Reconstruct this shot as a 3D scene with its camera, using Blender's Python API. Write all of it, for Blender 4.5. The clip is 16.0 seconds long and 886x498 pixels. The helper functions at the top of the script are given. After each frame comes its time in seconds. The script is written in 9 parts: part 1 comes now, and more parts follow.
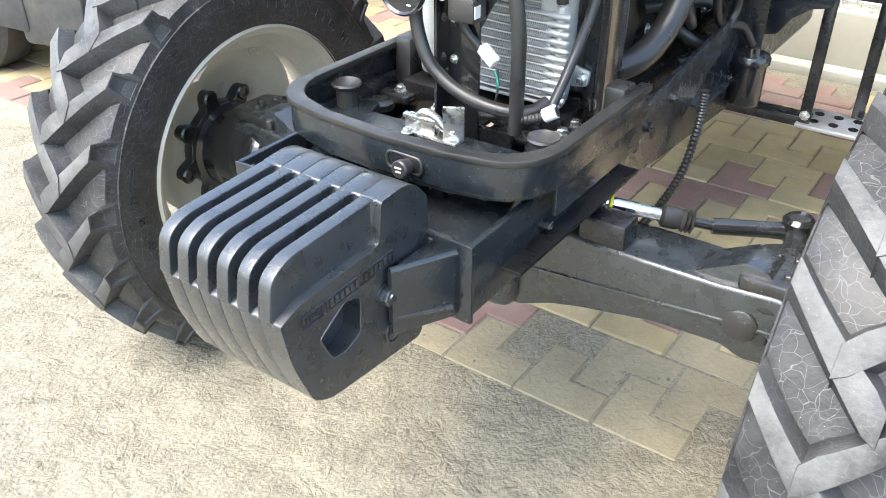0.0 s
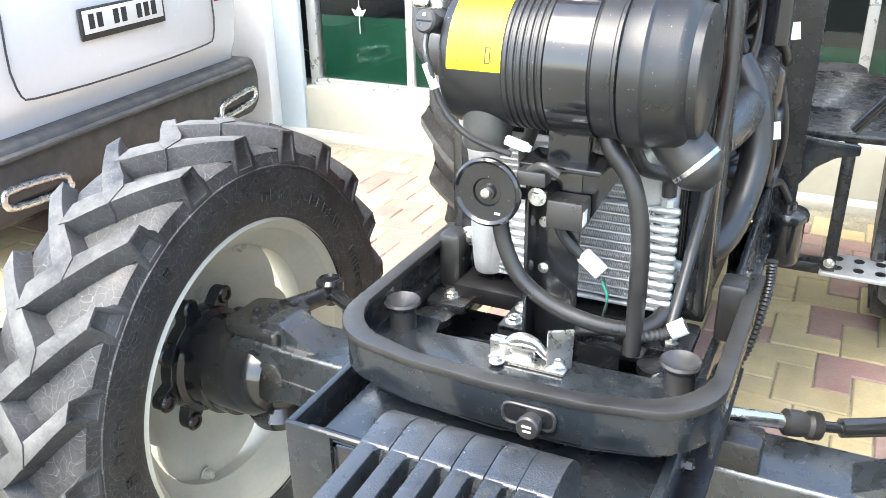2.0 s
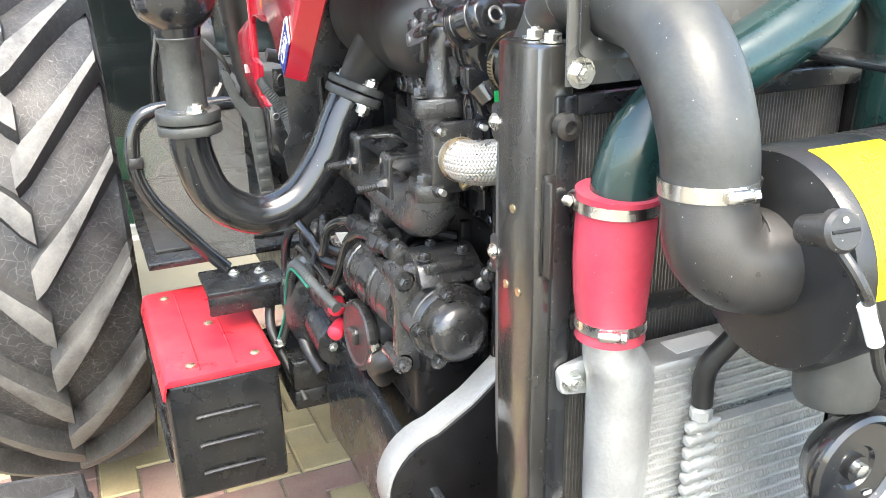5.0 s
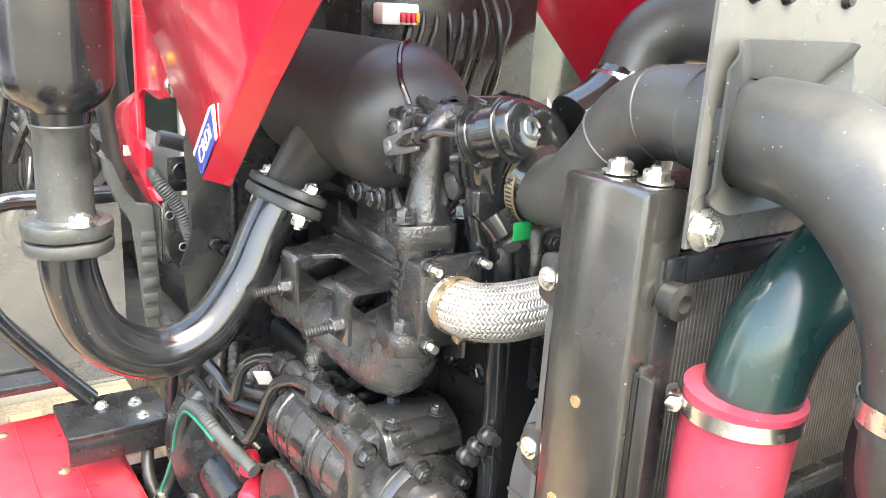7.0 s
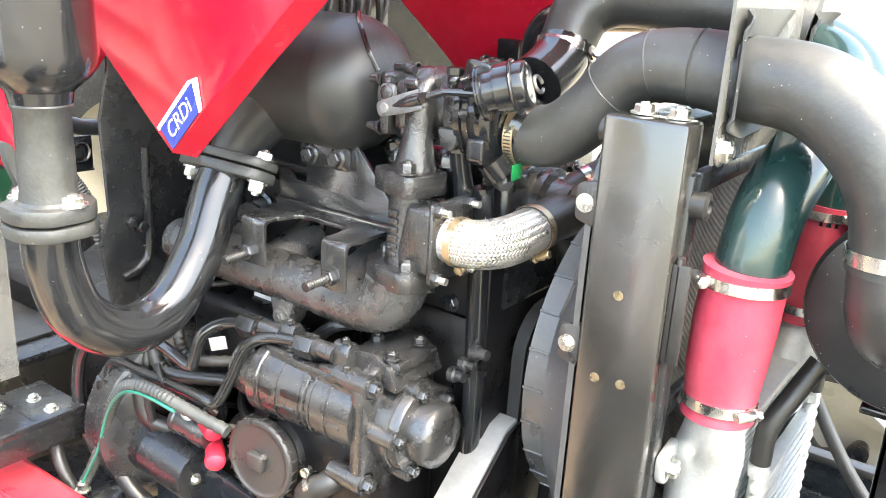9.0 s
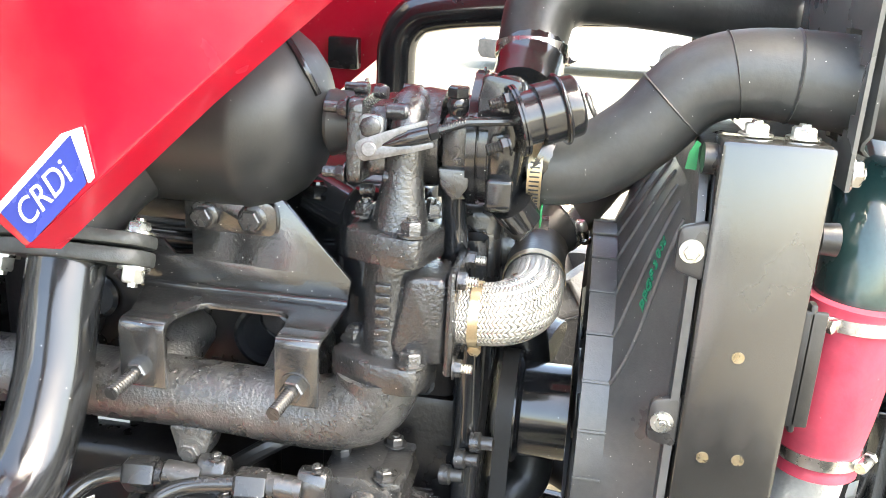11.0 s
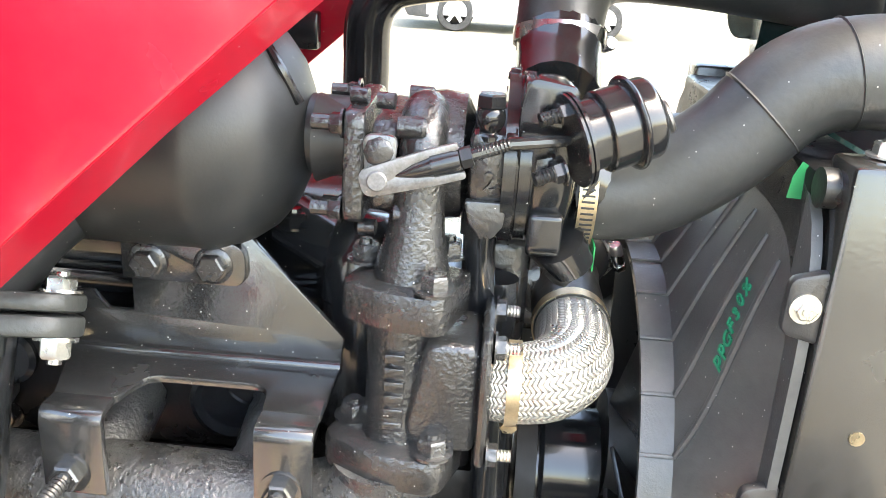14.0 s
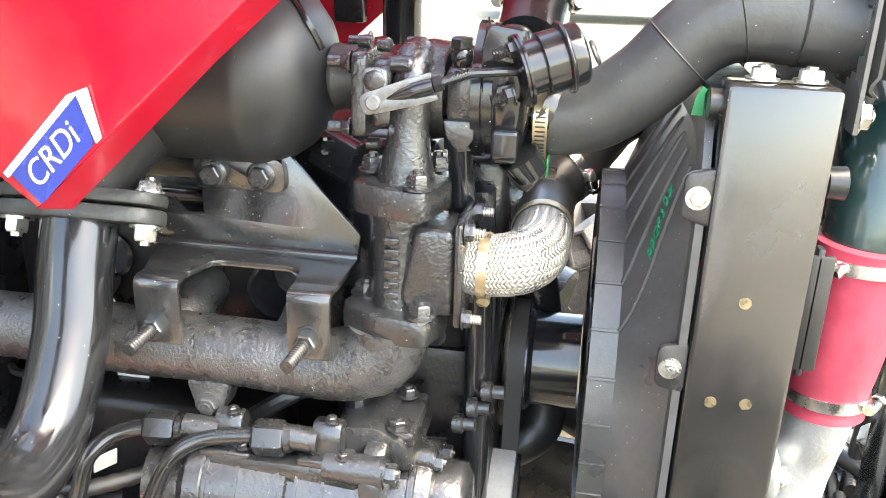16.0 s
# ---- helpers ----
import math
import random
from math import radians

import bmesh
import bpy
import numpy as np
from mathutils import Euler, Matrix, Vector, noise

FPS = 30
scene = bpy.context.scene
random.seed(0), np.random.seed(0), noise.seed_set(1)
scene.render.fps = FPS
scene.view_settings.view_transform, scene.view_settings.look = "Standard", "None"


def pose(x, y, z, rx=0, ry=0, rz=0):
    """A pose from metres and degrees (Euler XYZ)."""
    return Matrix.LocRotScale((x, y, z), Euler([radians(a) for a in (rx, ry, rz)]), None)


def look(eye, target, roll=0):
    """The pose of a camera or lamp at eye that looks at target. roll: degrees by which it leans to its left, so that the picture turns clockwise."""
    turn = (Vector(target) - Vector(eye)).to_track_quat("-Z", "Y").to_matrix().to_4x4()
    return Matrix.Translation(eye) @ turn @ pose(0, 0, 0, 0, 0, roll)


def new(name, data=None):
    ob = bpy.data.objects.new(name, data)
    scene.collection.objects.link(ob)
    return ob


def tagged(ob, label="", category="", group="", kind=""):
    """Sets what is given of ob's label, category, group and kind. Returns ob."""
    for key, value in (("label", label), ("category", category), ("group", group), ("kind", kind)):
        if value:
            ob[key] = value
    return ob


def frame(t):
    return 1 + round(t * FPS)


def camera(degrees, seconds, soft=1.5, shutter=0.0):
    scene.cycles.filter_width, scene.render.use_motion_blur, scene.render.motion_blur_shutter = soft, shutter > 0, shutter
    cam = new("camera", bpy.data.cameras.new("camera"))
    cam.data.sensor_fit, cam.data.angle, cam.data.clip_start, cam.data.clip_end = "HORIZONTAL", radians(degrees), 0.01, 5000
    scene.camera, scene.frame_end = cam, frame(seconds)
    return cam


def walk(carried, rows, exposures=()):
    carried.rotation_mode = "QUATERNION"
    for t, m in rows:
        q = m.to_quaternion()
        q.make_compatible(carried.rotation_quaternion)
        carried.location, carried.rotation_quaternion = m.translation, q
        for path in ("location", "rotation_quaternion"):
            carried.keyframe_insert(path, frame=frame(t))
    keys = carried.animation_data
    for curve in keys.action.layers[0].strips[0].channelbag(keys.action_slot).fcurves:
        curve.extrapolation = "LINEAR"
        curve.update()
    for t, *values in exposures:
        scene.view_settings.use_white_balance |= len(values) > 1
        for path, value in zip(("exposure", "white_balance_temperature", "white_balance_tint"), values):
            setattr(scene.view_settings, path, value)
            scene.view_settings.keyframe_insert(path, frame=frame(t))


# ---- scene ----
cam = camera(55.2, 16.0, soft=0.6)
PATH = [
    (0, (0.572, -1.37, 1.362), (-0.404, 0.014, 0.299), 0.1),
    (0.5, (0.493, -1.292, 1.366), (-0.521, 0.105, 0.356), -0.3),
    (1, (0.389, -1.306, 1.381), (-0.599, 0.162, 0.449), -1.5),
    (1.5, (0.297, -1.336, 1.393), (-0.608, 0.22, 0.52), -1.6),
    (2, (0.14, -1.25, 1.387), (-0.674, 0.382, 0.566), -1.0),
    (2.5, (-0.021, -1.119, 1.4), (-0.665, 0.6, 0.606), -0.8),
    (3, (-0.199, -1.065, 1.397), (-0.552, 0.731, 0.593), -0.6),
    (3.5, (-0.371, -1.01, 1.403), (-0.438, 0.83, 0.621), -1.0),
    (4, (-0.528, -0.861, 1.39), (-0.339, 0.978, 0.625), -1.7),
    (4.2, (-0.591, -0.811, 1.394), (-0.294, 1.012, 0.627), -1.9),
    (6.3, (-0.929, -0.509, 1.414), (0.212, 1.019, 0.812), 1.2),
    (6.5, (-0.889, -0.471, 1.408), (0.236, 1.073, 0.817), 2.1),
    (7, (-0.809, -0.385, 1.416), (0.274, 1.193, 0.837), 3.2),
    (7.5, (-0.807, -0.35, 1.414), (0.31, 1.205, 0.835), 4.0),
    (8, (-0.933, -0.338, 1.409), (0.372, 1.05, 0.8), 4.0),
    (8.5, (-1.069, -0.328, 1.412), (0.406, 0.871, 0.791), 3.8),
    (9, (-1.087, -0.278, 1.41), (0.475, 0.813, 0.799), 3.3),
    (9.2, (-1.066, -0.234, 1.399), (0.523, 0.824, 0.803), 2.7),
    (11.3, (-1.014, 0.14, 1.4), (0.884, 0.313, 0.792), 3.8),
    (11.5, (-1.011, 0.146, 1.401), (0.89, 0.272, 0.791), 4.1),
    (12, (-0.947, 0.166, 1.406), (0.954, 0.241, 0.789), 4.6),
    (12.5, (-0.862, 0.19, 1.394), (1.031, 0.268, 0.753), 4.2),
    (13, (-0.817, 0.208, 1.393), (1.066, 0.297, 0.726), 3.8),
    (13.5, (-0.824, 0.212, 1.397), (1.053, 0.308, 0.712), 3.4),
    (14, (-0.861, 0.202, 1.404), (1.016, 0.305, 0.72), 3.5),
    (14.5, (-0.892, 0.191, 1.405), (0.984, 0.295, 0.718), 3.5),
    (15, (-0.929, 0.18, 1.409), (0.946, 0.287, 0.72), 3.5),
    (15.5, (-0.978, 0.156, 1.405), (0.886, 0.325, 0.699), 2.7),
    (16, (-1.017, 0.111, 1.4), (0.829, 0.419, 0.693), 1.7),
]
walk(cam, [(t, look(e, g, r)) for t, e, g, r in PATH],
     exposures=[(0, 2.4, 6650, 6), (0.5, 2.68, 6650, 6), (1.0, 2.76, 6650, 6), (1.5, 2.74, 6700, 6), (3.0, 2.62, 6750, 6), (3.5, 2.34, 6850, 6), (3.8, 1.66, 6950, 6), (4.0, 1.66, 6950, 6), (4.2, 1.95, 6950, 6), (6.3, 3.14, 7400, 7), (8.5, 3.54, 7550, 7), (11.3, 3.5, 7700, 7), (12.5, 3.61, 7650, 7), (13, 3.61, 7600, 7), (14, 3.40, 7550, 7), (14.5, 3.48, 7600, 7), (15.5, 3.43, 7700, 7), (16, 3.43, 7750, 7)])

# ---- world, sun, exposure ----
world = bpy.data.worlds.new("world")
scene.world = world
world.use_nodes = True
_nt = world.node_tree
_sky = _nt.nodes.new("ShaderNodeTexSky")
_sky.sky_type = "NISHITA"
_sky.sun_disc = False
_sky.sun_elevation = radians(58)
_sky.sun_rotation = radians(200)
_sky.air_density, _sky.dust_density, _sky.ozone_density = 1.0, 2.4, 1.0
_bg = _nt.nodes["Background"]
_nt.links.new(_sky.outputs[0], _bg.inputs[0])
_bg.inputs[1].default_value = 0.15
_sun = new("sun", bpy.data.lights.new("sun", "SUN"))
_sun.data.energy, _sun.data.angle, _sun.data.color = 0.9, radians(45), (1.0, 0.97, 0.94)
_sun.matrix_world = look((-0.9, -3.6, 6.4), (0, 0, 0))
tagged(_sun, kind="structure")


# ---- materials ----
def mat(name, color, rough=0.5, metal=0.0, vary=0.15, scale=30.0, bump=0.0, bscale=200.0, dust=0.0, dustcol=(0.42, 0.38, 0.32),
        coat=0.0, spec=0.5, rvar=0.12, tiny=0.35, island=0.0, dscale=9.0, speck=0.0, lines=0.0):
    """A painted, moulded or metal surface: two scales of variation, fine relief, dust on what faces up, specks."""
    m = bpy.data.materials.new(name)
    m.use_nodes = True
    nt = m.node_tree
    n, l = nt.nodes, nt.links
    b = n["Principled BSDF"]
    b.inputs["Metallic"].default_value = metal
    b.inputs["Coat Weight"].default_value = coat
    b.inputs["Coat Roughness"].default_value = 0.08
    b.inputs["Specular IOR Level"].default_value = spec
    tc = n.new("ShaderNodeTexCoord")
    geo = n.new("ShaderNodeNewGeometry")
    n1 = n.new("ShaderNodeTexNoise")
    n1.inputs["Scale"].default_value = scale
    n1.inputs["Detail"].default_value = 5
    l.new(geo.outputs["Position"], n1.inputs["Vector"])
    n2 = n.new("ShaderNodeTexNoise")
    n2.inputs["Scale"].default_value = scale * 9
    n2.inputs["Detail"].default_value = 3
    l.new(geo.outputs["Position"], n2.inputs["Vector"])
    mix = n.new("ShaderNodeMix")
    mix.inputs[0].default_value = tiny
    l.new(n1.outputs["Fac"], mix.inputs[2])
    l.new(n2.outputs["Fac"], mix.inputs[3])
    hsv = n.new("ShaderNodeHueSaturation")
    hsv.inputs["Color"].default_value = (*color, 1)
    mr = n.new("ShaderNodeMapRange")
    mr.inputs["From Min"].default_value, mr.inputs["From Max"].default_value = 0.3, 0.7
    mr.inputs["To Min"].default_value, mr.inputs["To Max"].default_value = 1 - vary, 1 + vary
    l.new(mix.outputs[0], mr.inputs["Value"])
    val = mr.outputs[0]
    if island:
        add = n.new("ShaderNodeMath")
        add.operation = "MULTIPLY"
        oi = n.new("ShaderNodeObjectInfo")
        mi = n.new("ShaderNodeMapRange")
        mi.inputs["To Min"].default_value, mi.inputs["To Max"].default_value = 1 - island, 1 + island
        l.new(oi.outputs["Random"], mi.inputs["Value"])
        l.new(mi.outputs[0], add.inputs[0])
        l.new(val, add.inputs[1])
        val = add.outputs[0]
    l.new(val, hsv.inputs["Value"])
    col = hsv.outputs[0]
    rr = n.new("ShaderNodeMapRange")
    rr.inputs["From Min"].default_value, rr.inputs["From Max"].default_value = 0.3, 0.7
    rr.inputs["To Min"].default_value, rr.inputs["To Max"].default_value = max(0.02, rough - rvar), min(1, rough + rvar)
    l.new(n1.outputs["Fac"], rr.inputs["Value"])
    rough_out = rr.outputs[0]
    if dust:
        nd = n.new("ShaderNodeTexNoise")
        nd.inputs["Scale"].default_value = dscale
        nd.inputs["Detail"].default_value = 8
        nd.inputs["Roughness"].default_value = 0.7
        l.new(geo.outputs["Position"], nd.inputs["Vector"])
        sep = n.new("ShaderNodeSeparateXYZ")
        l.new(geo.outputs["Normal"], sep.inputs[0])
        up = n.new("ShaderNodeMapRange")
        up.inputs["From Min"].default_value, up.inputs["From Max"].default_value = -0.6, 1.0
        up.inputs["To Min"].default_value, up.inputs["To Max"].default_value = 0.25, 1.0
        l.new(sep.outputs["Z"], up.inputs["Value"])
        dm = n.new("ShaderNodeMapRange")
        dm.inputs["From Min"].default_value, dm.inputs["From Max"].default_value = 0.38, 0.72
        l.new(nd.outputs["Fac"], dm.inputs["Value"])
        mu = n.new("ShaderNodeMath")
        mu.operation = "MULTIPLY"
        l.new(up.outputs[0], mu.inputs[0])
        l.new(dm.outputs[0], mu.inputs[1])
        mu2 = n.new("ShaderNodeMath")
        mu2.operation = "MULTIPLY"
        mu2.inputs[1].default_value = dust
        l.new(mu.outputs[0], mu2.inputs[0])
        mc = n.new("ShaderNodeMix")
        mc.data_type = "RGBA"
        l.new(mu2.outputs[0], mc.inputs[0])
        l.new(col, mc.inputs[6])
        mc.inputs[7].default_value = (*dustcol, 1)
        col = mc.outputs[2]
        mq = n.new("ShaderNodeMix")
        l.new(mu2.outputs[0], mq.inputs[0])
        l.new(rough_out, mq.inputs[2])
        mq.inputs[3].default_value = 0.9
        rough_out = mq.outputs[0]
    if lines:
        wob = n.new("ShaderNodeTexNoise")
        wob.inputs["Scale"].default_value = 14
        l.new(geo.outputs["Position"], wob.inputs["Vector"])
        va = n.new("ShaderNodeVectorMath")
        va.operation = "MULTIPLY_ADD"
        va.inputs[1].default_value = (0.08, 0.08, 0.08)
        l.new(wob.outputs["Color"], va.inputs[0])
        l.new(geo.outputs["Position"], va.inputs[2])
        ve = n.new("ShaderNodeTexVoronoi")
        ve.feature = "DISTANCE_TO_EDGE"
        ve.inputs["Scale"].default_value = 55
        l.new(va.outputs[0], ve.inputs["Vector"])
        le = n.new("ShaderNodeMapRange")
        le.inputs["From Min"].default_value, le.inputs["From Max"].default_value = 0.0, 0.025
        le.inputs["To Min"].default_value, le.inputs["To Max"].default_value = lines, 0.0
        l.new(ve.outputs["Distance"], le.inputs["Value"])
        lf = n.new("ShaderNodeMath")
        lf.operation = "MULTIPLY"
        l.new(le.outputs[0], lf.inputs[0])
        l.new(n1.outputs["Fac"], lf.inputs[1])
        ml2 = n.new("ShaderNodeMix")
        ml2.data_type = "RGBA"
        l.new(lf.outputs[0], ml2.inputs[0])
        l.new(col, ml2.inputs[6])
        ml2.inputs[7].default_value = (0.36, 0.36, 0.34, 1)
        col = ml2.outputs[2]
    if speck:
        vs = n.new("ShaderNodeTexVoronoi")
        vs.inputs["Scale"].default_value = 170
        l.new(geo.outputs["Position"], vs.inputs["Vector"])
        lt = n.new("ShaderNodeMath")
        lt.operation = "LESS_THAN"
        lt.inputs[1].default_value = 0.075
        l.new(vs.outputs["Distance"], lt.inputs[0])
        sepc = n.new("ShaderNodeSeparateColor")
        l.new(vs.outputs["Color"], sepc.inputs[0])
        gt = n.new("ShaderNodeMath")
        gt.operation = "GREATER_THAN"
        gt.inputs[1].default_value = 1 - speck * 0.5
        l.new(sepc.outputs[0], gt.inputs[0])
        ml = n.new("ShaderNodeMath")
        ml.operation = "MULTIPLY"
        l.new(lt.outputs[0], ml.inputs[0])
        l.new(gt.outputs[0], ml.inputs[1])
        ms = n.new("ShaderNodeMix")
        ms.data_type = "RGBA"
        l.new(ml.outputs[0], ms.inputs[0])
        l.new(col, ms.inputs[6])
        ms.inputs[7].default_value = (0.45, 0.44, 0.41, 1)
        col = ms.outputs[2]
    l.new(col, b.inputs["Base Color"])
    l.new(rough_out, b.inputs["Roughness"])
    if bump:
        nb = n.new("ShaderNodeTexNoise")
        nb.inputs["Scale"].default_value = bscale
        nb.inputs["Detail"].default_value = 4
        l.new(geo.outputs["Position"], nb.inputs["Vector"])
        bp = n.new("ShaderNodeBump")
        bp.inputs["Strength"].default_value = bump
        bp.inputs["Distance"].default_value = 0.002
        l.new(nb.outputs["Fac"], bp.inputs["Height"])
        l.new(bp.outputs[0], b.inputs["Normal"])
    return m


DUST = (0.40, 0.36, 0.29)
M_BLACK = mat("black_gloss_paint", (0.010, 0.0115, 0.0135), 0.17, vary=0.35, bump=0.05, bscale=120, dust=0.05, speck=0.5, rvar=0.09, coat=0.4, spec=0.6)
M_RLUG = mat("pale_dusty_tread_rubber", (0.075, 0.075, 0.073), 0.55, vary=0.4, scale=14, bump=0.6, bscale=180, dust=0.6, dustcol=(0.34, 0.335, 0.31), dscale=7, speck=0.6)
M_SATIN = mat("black_satin_paint", (0.011, 0.0125, 0.0145), 0.26, vary=0.3, bump=0.06, bscale=400, dust=0.05, speck=0.4, spec=0.55, rvar=0.08, coat=0.12)
M_CAST = mat("black_painted_casting", (0.018, 0.0186, 0.0195), 0.18, vary=0.5, scale=45, bump=0.62, bscale=340, dust=0.13, dustcol=(0.16, 0.16, 0.152), rvar=0.12, spec=1.0, coat=0.2, speck=0.9)
M_CASTD = mat("dusty_painted_casting", (0.026, 0.0268, 0.0275), 0.25, vary=0.5, scale=45, bump=0.75, bscale=360, dust=0.45, dustcol=(0.22, 0.222, 0.212), spec=1.0, coat=0.15, dscale=30, speck=1.0, rvar=0.14)
M_PUMP = mat("black_pump_paint", (0.019, 0.0195, 0.0205), 0.25, vary=0.45, bump=0.35, bscale=260, dust=0.13, dustcol=(0.17, 0.17, 0.16), rvar=0.14, spec=0.9, coat=0.35, speck=0.9)
# dusty rubber of the bar flanks, darkened to shade them against the tops
M_FLANK = mat("tread_flank_shade_rubber", (0.030, 0.030, 0.031), 0.5, vary=0.5, scale=16, bump=0.4, bscale=200, dust=0.38, dustcol=(0.25, 0.25, 0.235), dscale=6, speck=0.6, lines=0.35)
# black paint, lowered further so the colour holds the shade of recesses
M_DARK = mat("black_and_recess_shade", (0.006, 0.006, 0.007), 0.34, vary=0.3, bump=0.2, dust=0.03, spec=0.35)
M_PLAST = mat("black_plastic", (0.022, 0.022, 0.023), 0.34, vary=0.2, bump=0.12, bscale=900, dust=0.12, speck=0.5, spec=0.7)
M_RUBBER = mat("black_rubber_hose", (0.018, 0.018, 0.018), 0.36, vary=0.25, bump=0.12, bscale=250, dust=0.16, dustcol=(0.16, 0.15, 0.12), spec=0.6)
M_DUCT = mat("rubber_duct", (0.034, 0.0365, 0.0365), 0.42, vary=0.3, scale=14, bump=0.15, bscale=220, dust=0.36, dustcol=(0.14, 0.14, 0.11), dscale=16, spec=0.65, speck=0.6)
M_TYRE = mat("tyre_rubber", (0.026, 0.026, 0.027), 0.5, vary=0.5, scale=12, bump=0.5, bscale=160, dust=0.26, dustcol=(0.25, 0.245, 0.23), dscale=14, speck=0.9, lines=0.6)
M_LUG = mat("dusty_tread_rubber", (0.042, 0.042, 0.042), 0.55, vary=0.5, scale=14, bump=0.6, bscale=180, dust=0.55, dustcol=(0.33, 0.33, 0.31), dscale=7, speck=0.6, lines=0.15)
M_RED = mat("red_hood_paint", (0.50, 0.008, 0.030), 0.2, vary=0.10, scale=4, coat=0.7, bump=0.015, dust=0.06, speck=0.15)
M_REDBOX = mat("red_lid_paint", (0.60, 0.02, 0.04), 0.32, vary=0.08, scale=12, bump=0.02, dust=0.12, dustcol=(0.6, 0.35, 0.3))
M_SILI = mat("red_silicone_hose", (0.44, 0.038, 0.070), 0.45, vary=0.22, scale=16, bump=0.3, bscale=60, dust=0.28, dustcol=(0.50, 0.24, 0.25), dscale=20, speck=0.4)
M_GREENPIPE = mat("dark_green_pipe", (0.006, 0.028, 0.027), 0.16, vary=0.25, bump=0.03, coat=0.4, dust=0.05)
M_ALU = mat("cast_aluminium", (0.60, 0.61, 0.60), 0.46, metal=0.75, vary=0.15, scale=25, bump=0.3, bscale=300, dust=0.3, dustcol=(0.6, 0.58, 0.52))
M_FIN = mat("aluminium_fins", (0.62, 0.62, 0.60), 0.4, metal=0.35, vary=0.2, bump=0.1, dust=0.15)
M_ZINC = mat("zinc_plated_steel", (0.66, 0.66, 0.62), 0.3, metal=0.95, vary=0.15, scale=80, bump=0.06)
M_STEEL = mat("clamp_steel", (0.70, 0.69, 0.66), 0.25, metal=1.0, vary=0.12, scale=60)
M_SOOT = mat("dusty_exhaust_paint", (0.034, 0.037, 0.036), 0.38, vary=0.5, scale=24, bump=0.25, bscale=260, dust=0.30, dustcol=(0.17, 0.17, 0.15), dscale=18, spec=0.7, speck=0.8)
M_LOOM = mat("corrugated_loom_plastic", (0.055, 0.060, 0.058), 0.42, vary=0.3, bump=0.1, dust=0.25, dustcol=(0.18, 0.18, 0.16))
M_BARE = mat("bare_steel_plate", (0.23, 0.235, 0.24), 0.38, metal=0.7, vary=0.45, scale=70, bump=0.12, speck=0.4)
M_DULL = mat("dull_steel", (0.20, 0.20, 0.195), 0.36, metal=0.8, vary=0.3, scale=60, bump=0.1)
M_BRASS = mat("yellow_passivated_steel", (0.52, 0.42, 0.27), 0.34, metal=0.85, vary=0.25, scale=90, bump=0.05)
M_RIM = mat("grey_beige_rim_paint", (0.50, 0.48, 0.39), 0.36, vary=0.10, scale=10, bump=0.04, dust=0.25, dustcol=(0.5, 0.46, 0.36))
M_WHITEP = mat("white_plastic", (0.75, 0.75, 0.72), 0.4, vary=0.05)
M_YELLOW = mat("yellow_label", (0.66, 0.57, 0.012), 0.35, vary=0.04, dust=0.0)
M_BLUE = mat("blue_badge", (0.03, 0.05, 0.28), 0.25, vary=0.05)
M_SILVER = mat("silver_print", (0.75, 0.75, 0.72), 0.3, metal=0.3, vary=0.03)
M_INK = mat("dark_print", (0.03, 0.03, 0.03), 0.6, vary=0.05)
M_YPRINT = mat("yellow_print", (0.17, 0.135, 0.008), 0.5, vary=0.05)
M_GREENINK = mat("green_marker", (0.01, 0.24, 0.12), 0.5, vary=0.1)
M_GREENP = mat("green_plastic", (0.006, 0.20, 0.06), 0.4, vary=0.1)
M_CLIP = mat("teal_plastic", (0.008, 0.16, 0.20), 0.4, vary=0.1)
M_TEAL = mat("green_tracer_plastic", (0.015, 0.19, 0.13), 0.4, vary=0.1)
M_ORANGE = mat("orange_plastic", (0.85, 0.35, 0.02), 0.4, vary=0.1)
M_REDCAP = mat("red_rubber_cap", (0.65, 0.03, 0.06), 0.35, vary=0.08)
M_SHEET = mat("grey_shield_sheet", (0.095, 0.097, 0.092), 0.22, vary=0.15, scale=8, dust=0.10)
M_BELT = mat("fan_belt", (0.02, 0.02, 0.02), 0.6, vary=0.2)
M_CARW = mat("white_car_paint", (0.72, 0.72, 0.72), 0.15, vary=0.02, coat=0.5, dust=0.04)
M_CARB = mat("grey_bumper_plastic", (0.032, 0.034, 0.037), 0.5, vary=0.12, bump=0.08, dust=0.2)
M_CHROME = mat("satin_silver_trim", (0.6, 0.6, 0.6), 0.25, metal=0.9, vary=0.05)
M_TAIL = mat("red_lamp_plastic", (0.45, 0.01, 0.015), 0.1, vary=0.05, coat=0.5)
M_WALL = mat("cream_wall_paint", (0.36, 0.36, 0.305), 0.6, vary=0.08, scale=3, bump=0.15, bscale=60, dust=0.35, dustcol=(0.42, 0.39, 0.31))
M_WHITEW = mat("white_wall_paint", (0.78, 0.79, 0.78), 0.6, vary=0.05, scale=3, bump=0.1, bscale=60, dust=0.1)
M_JAMB = mat("grey_blue_jamb", (0.48, 0.55, 0.58), 0.4, vary=0.06, scale=4)
M_FRAME = mat("aluminium_frame", (0.62, 0.64, 0.63), 0.35, metal=0.6, vary=0.08)
# indoor dimness put into the base colour
M_DARKIN = mat("dimness_toned_interior", (0.028, 0.030, 0.030), 0.7, vary=0.3, scale=2)
M_GREENF = mat("green_window_film", (0.008, 0.075, 0.045), 0.4, vary=0.45, scale=3)
M_LEAF = mat("dry_palm_leaf", (0.34, 0.34, 0.20), 0.6, vary=0.4, scale=10)
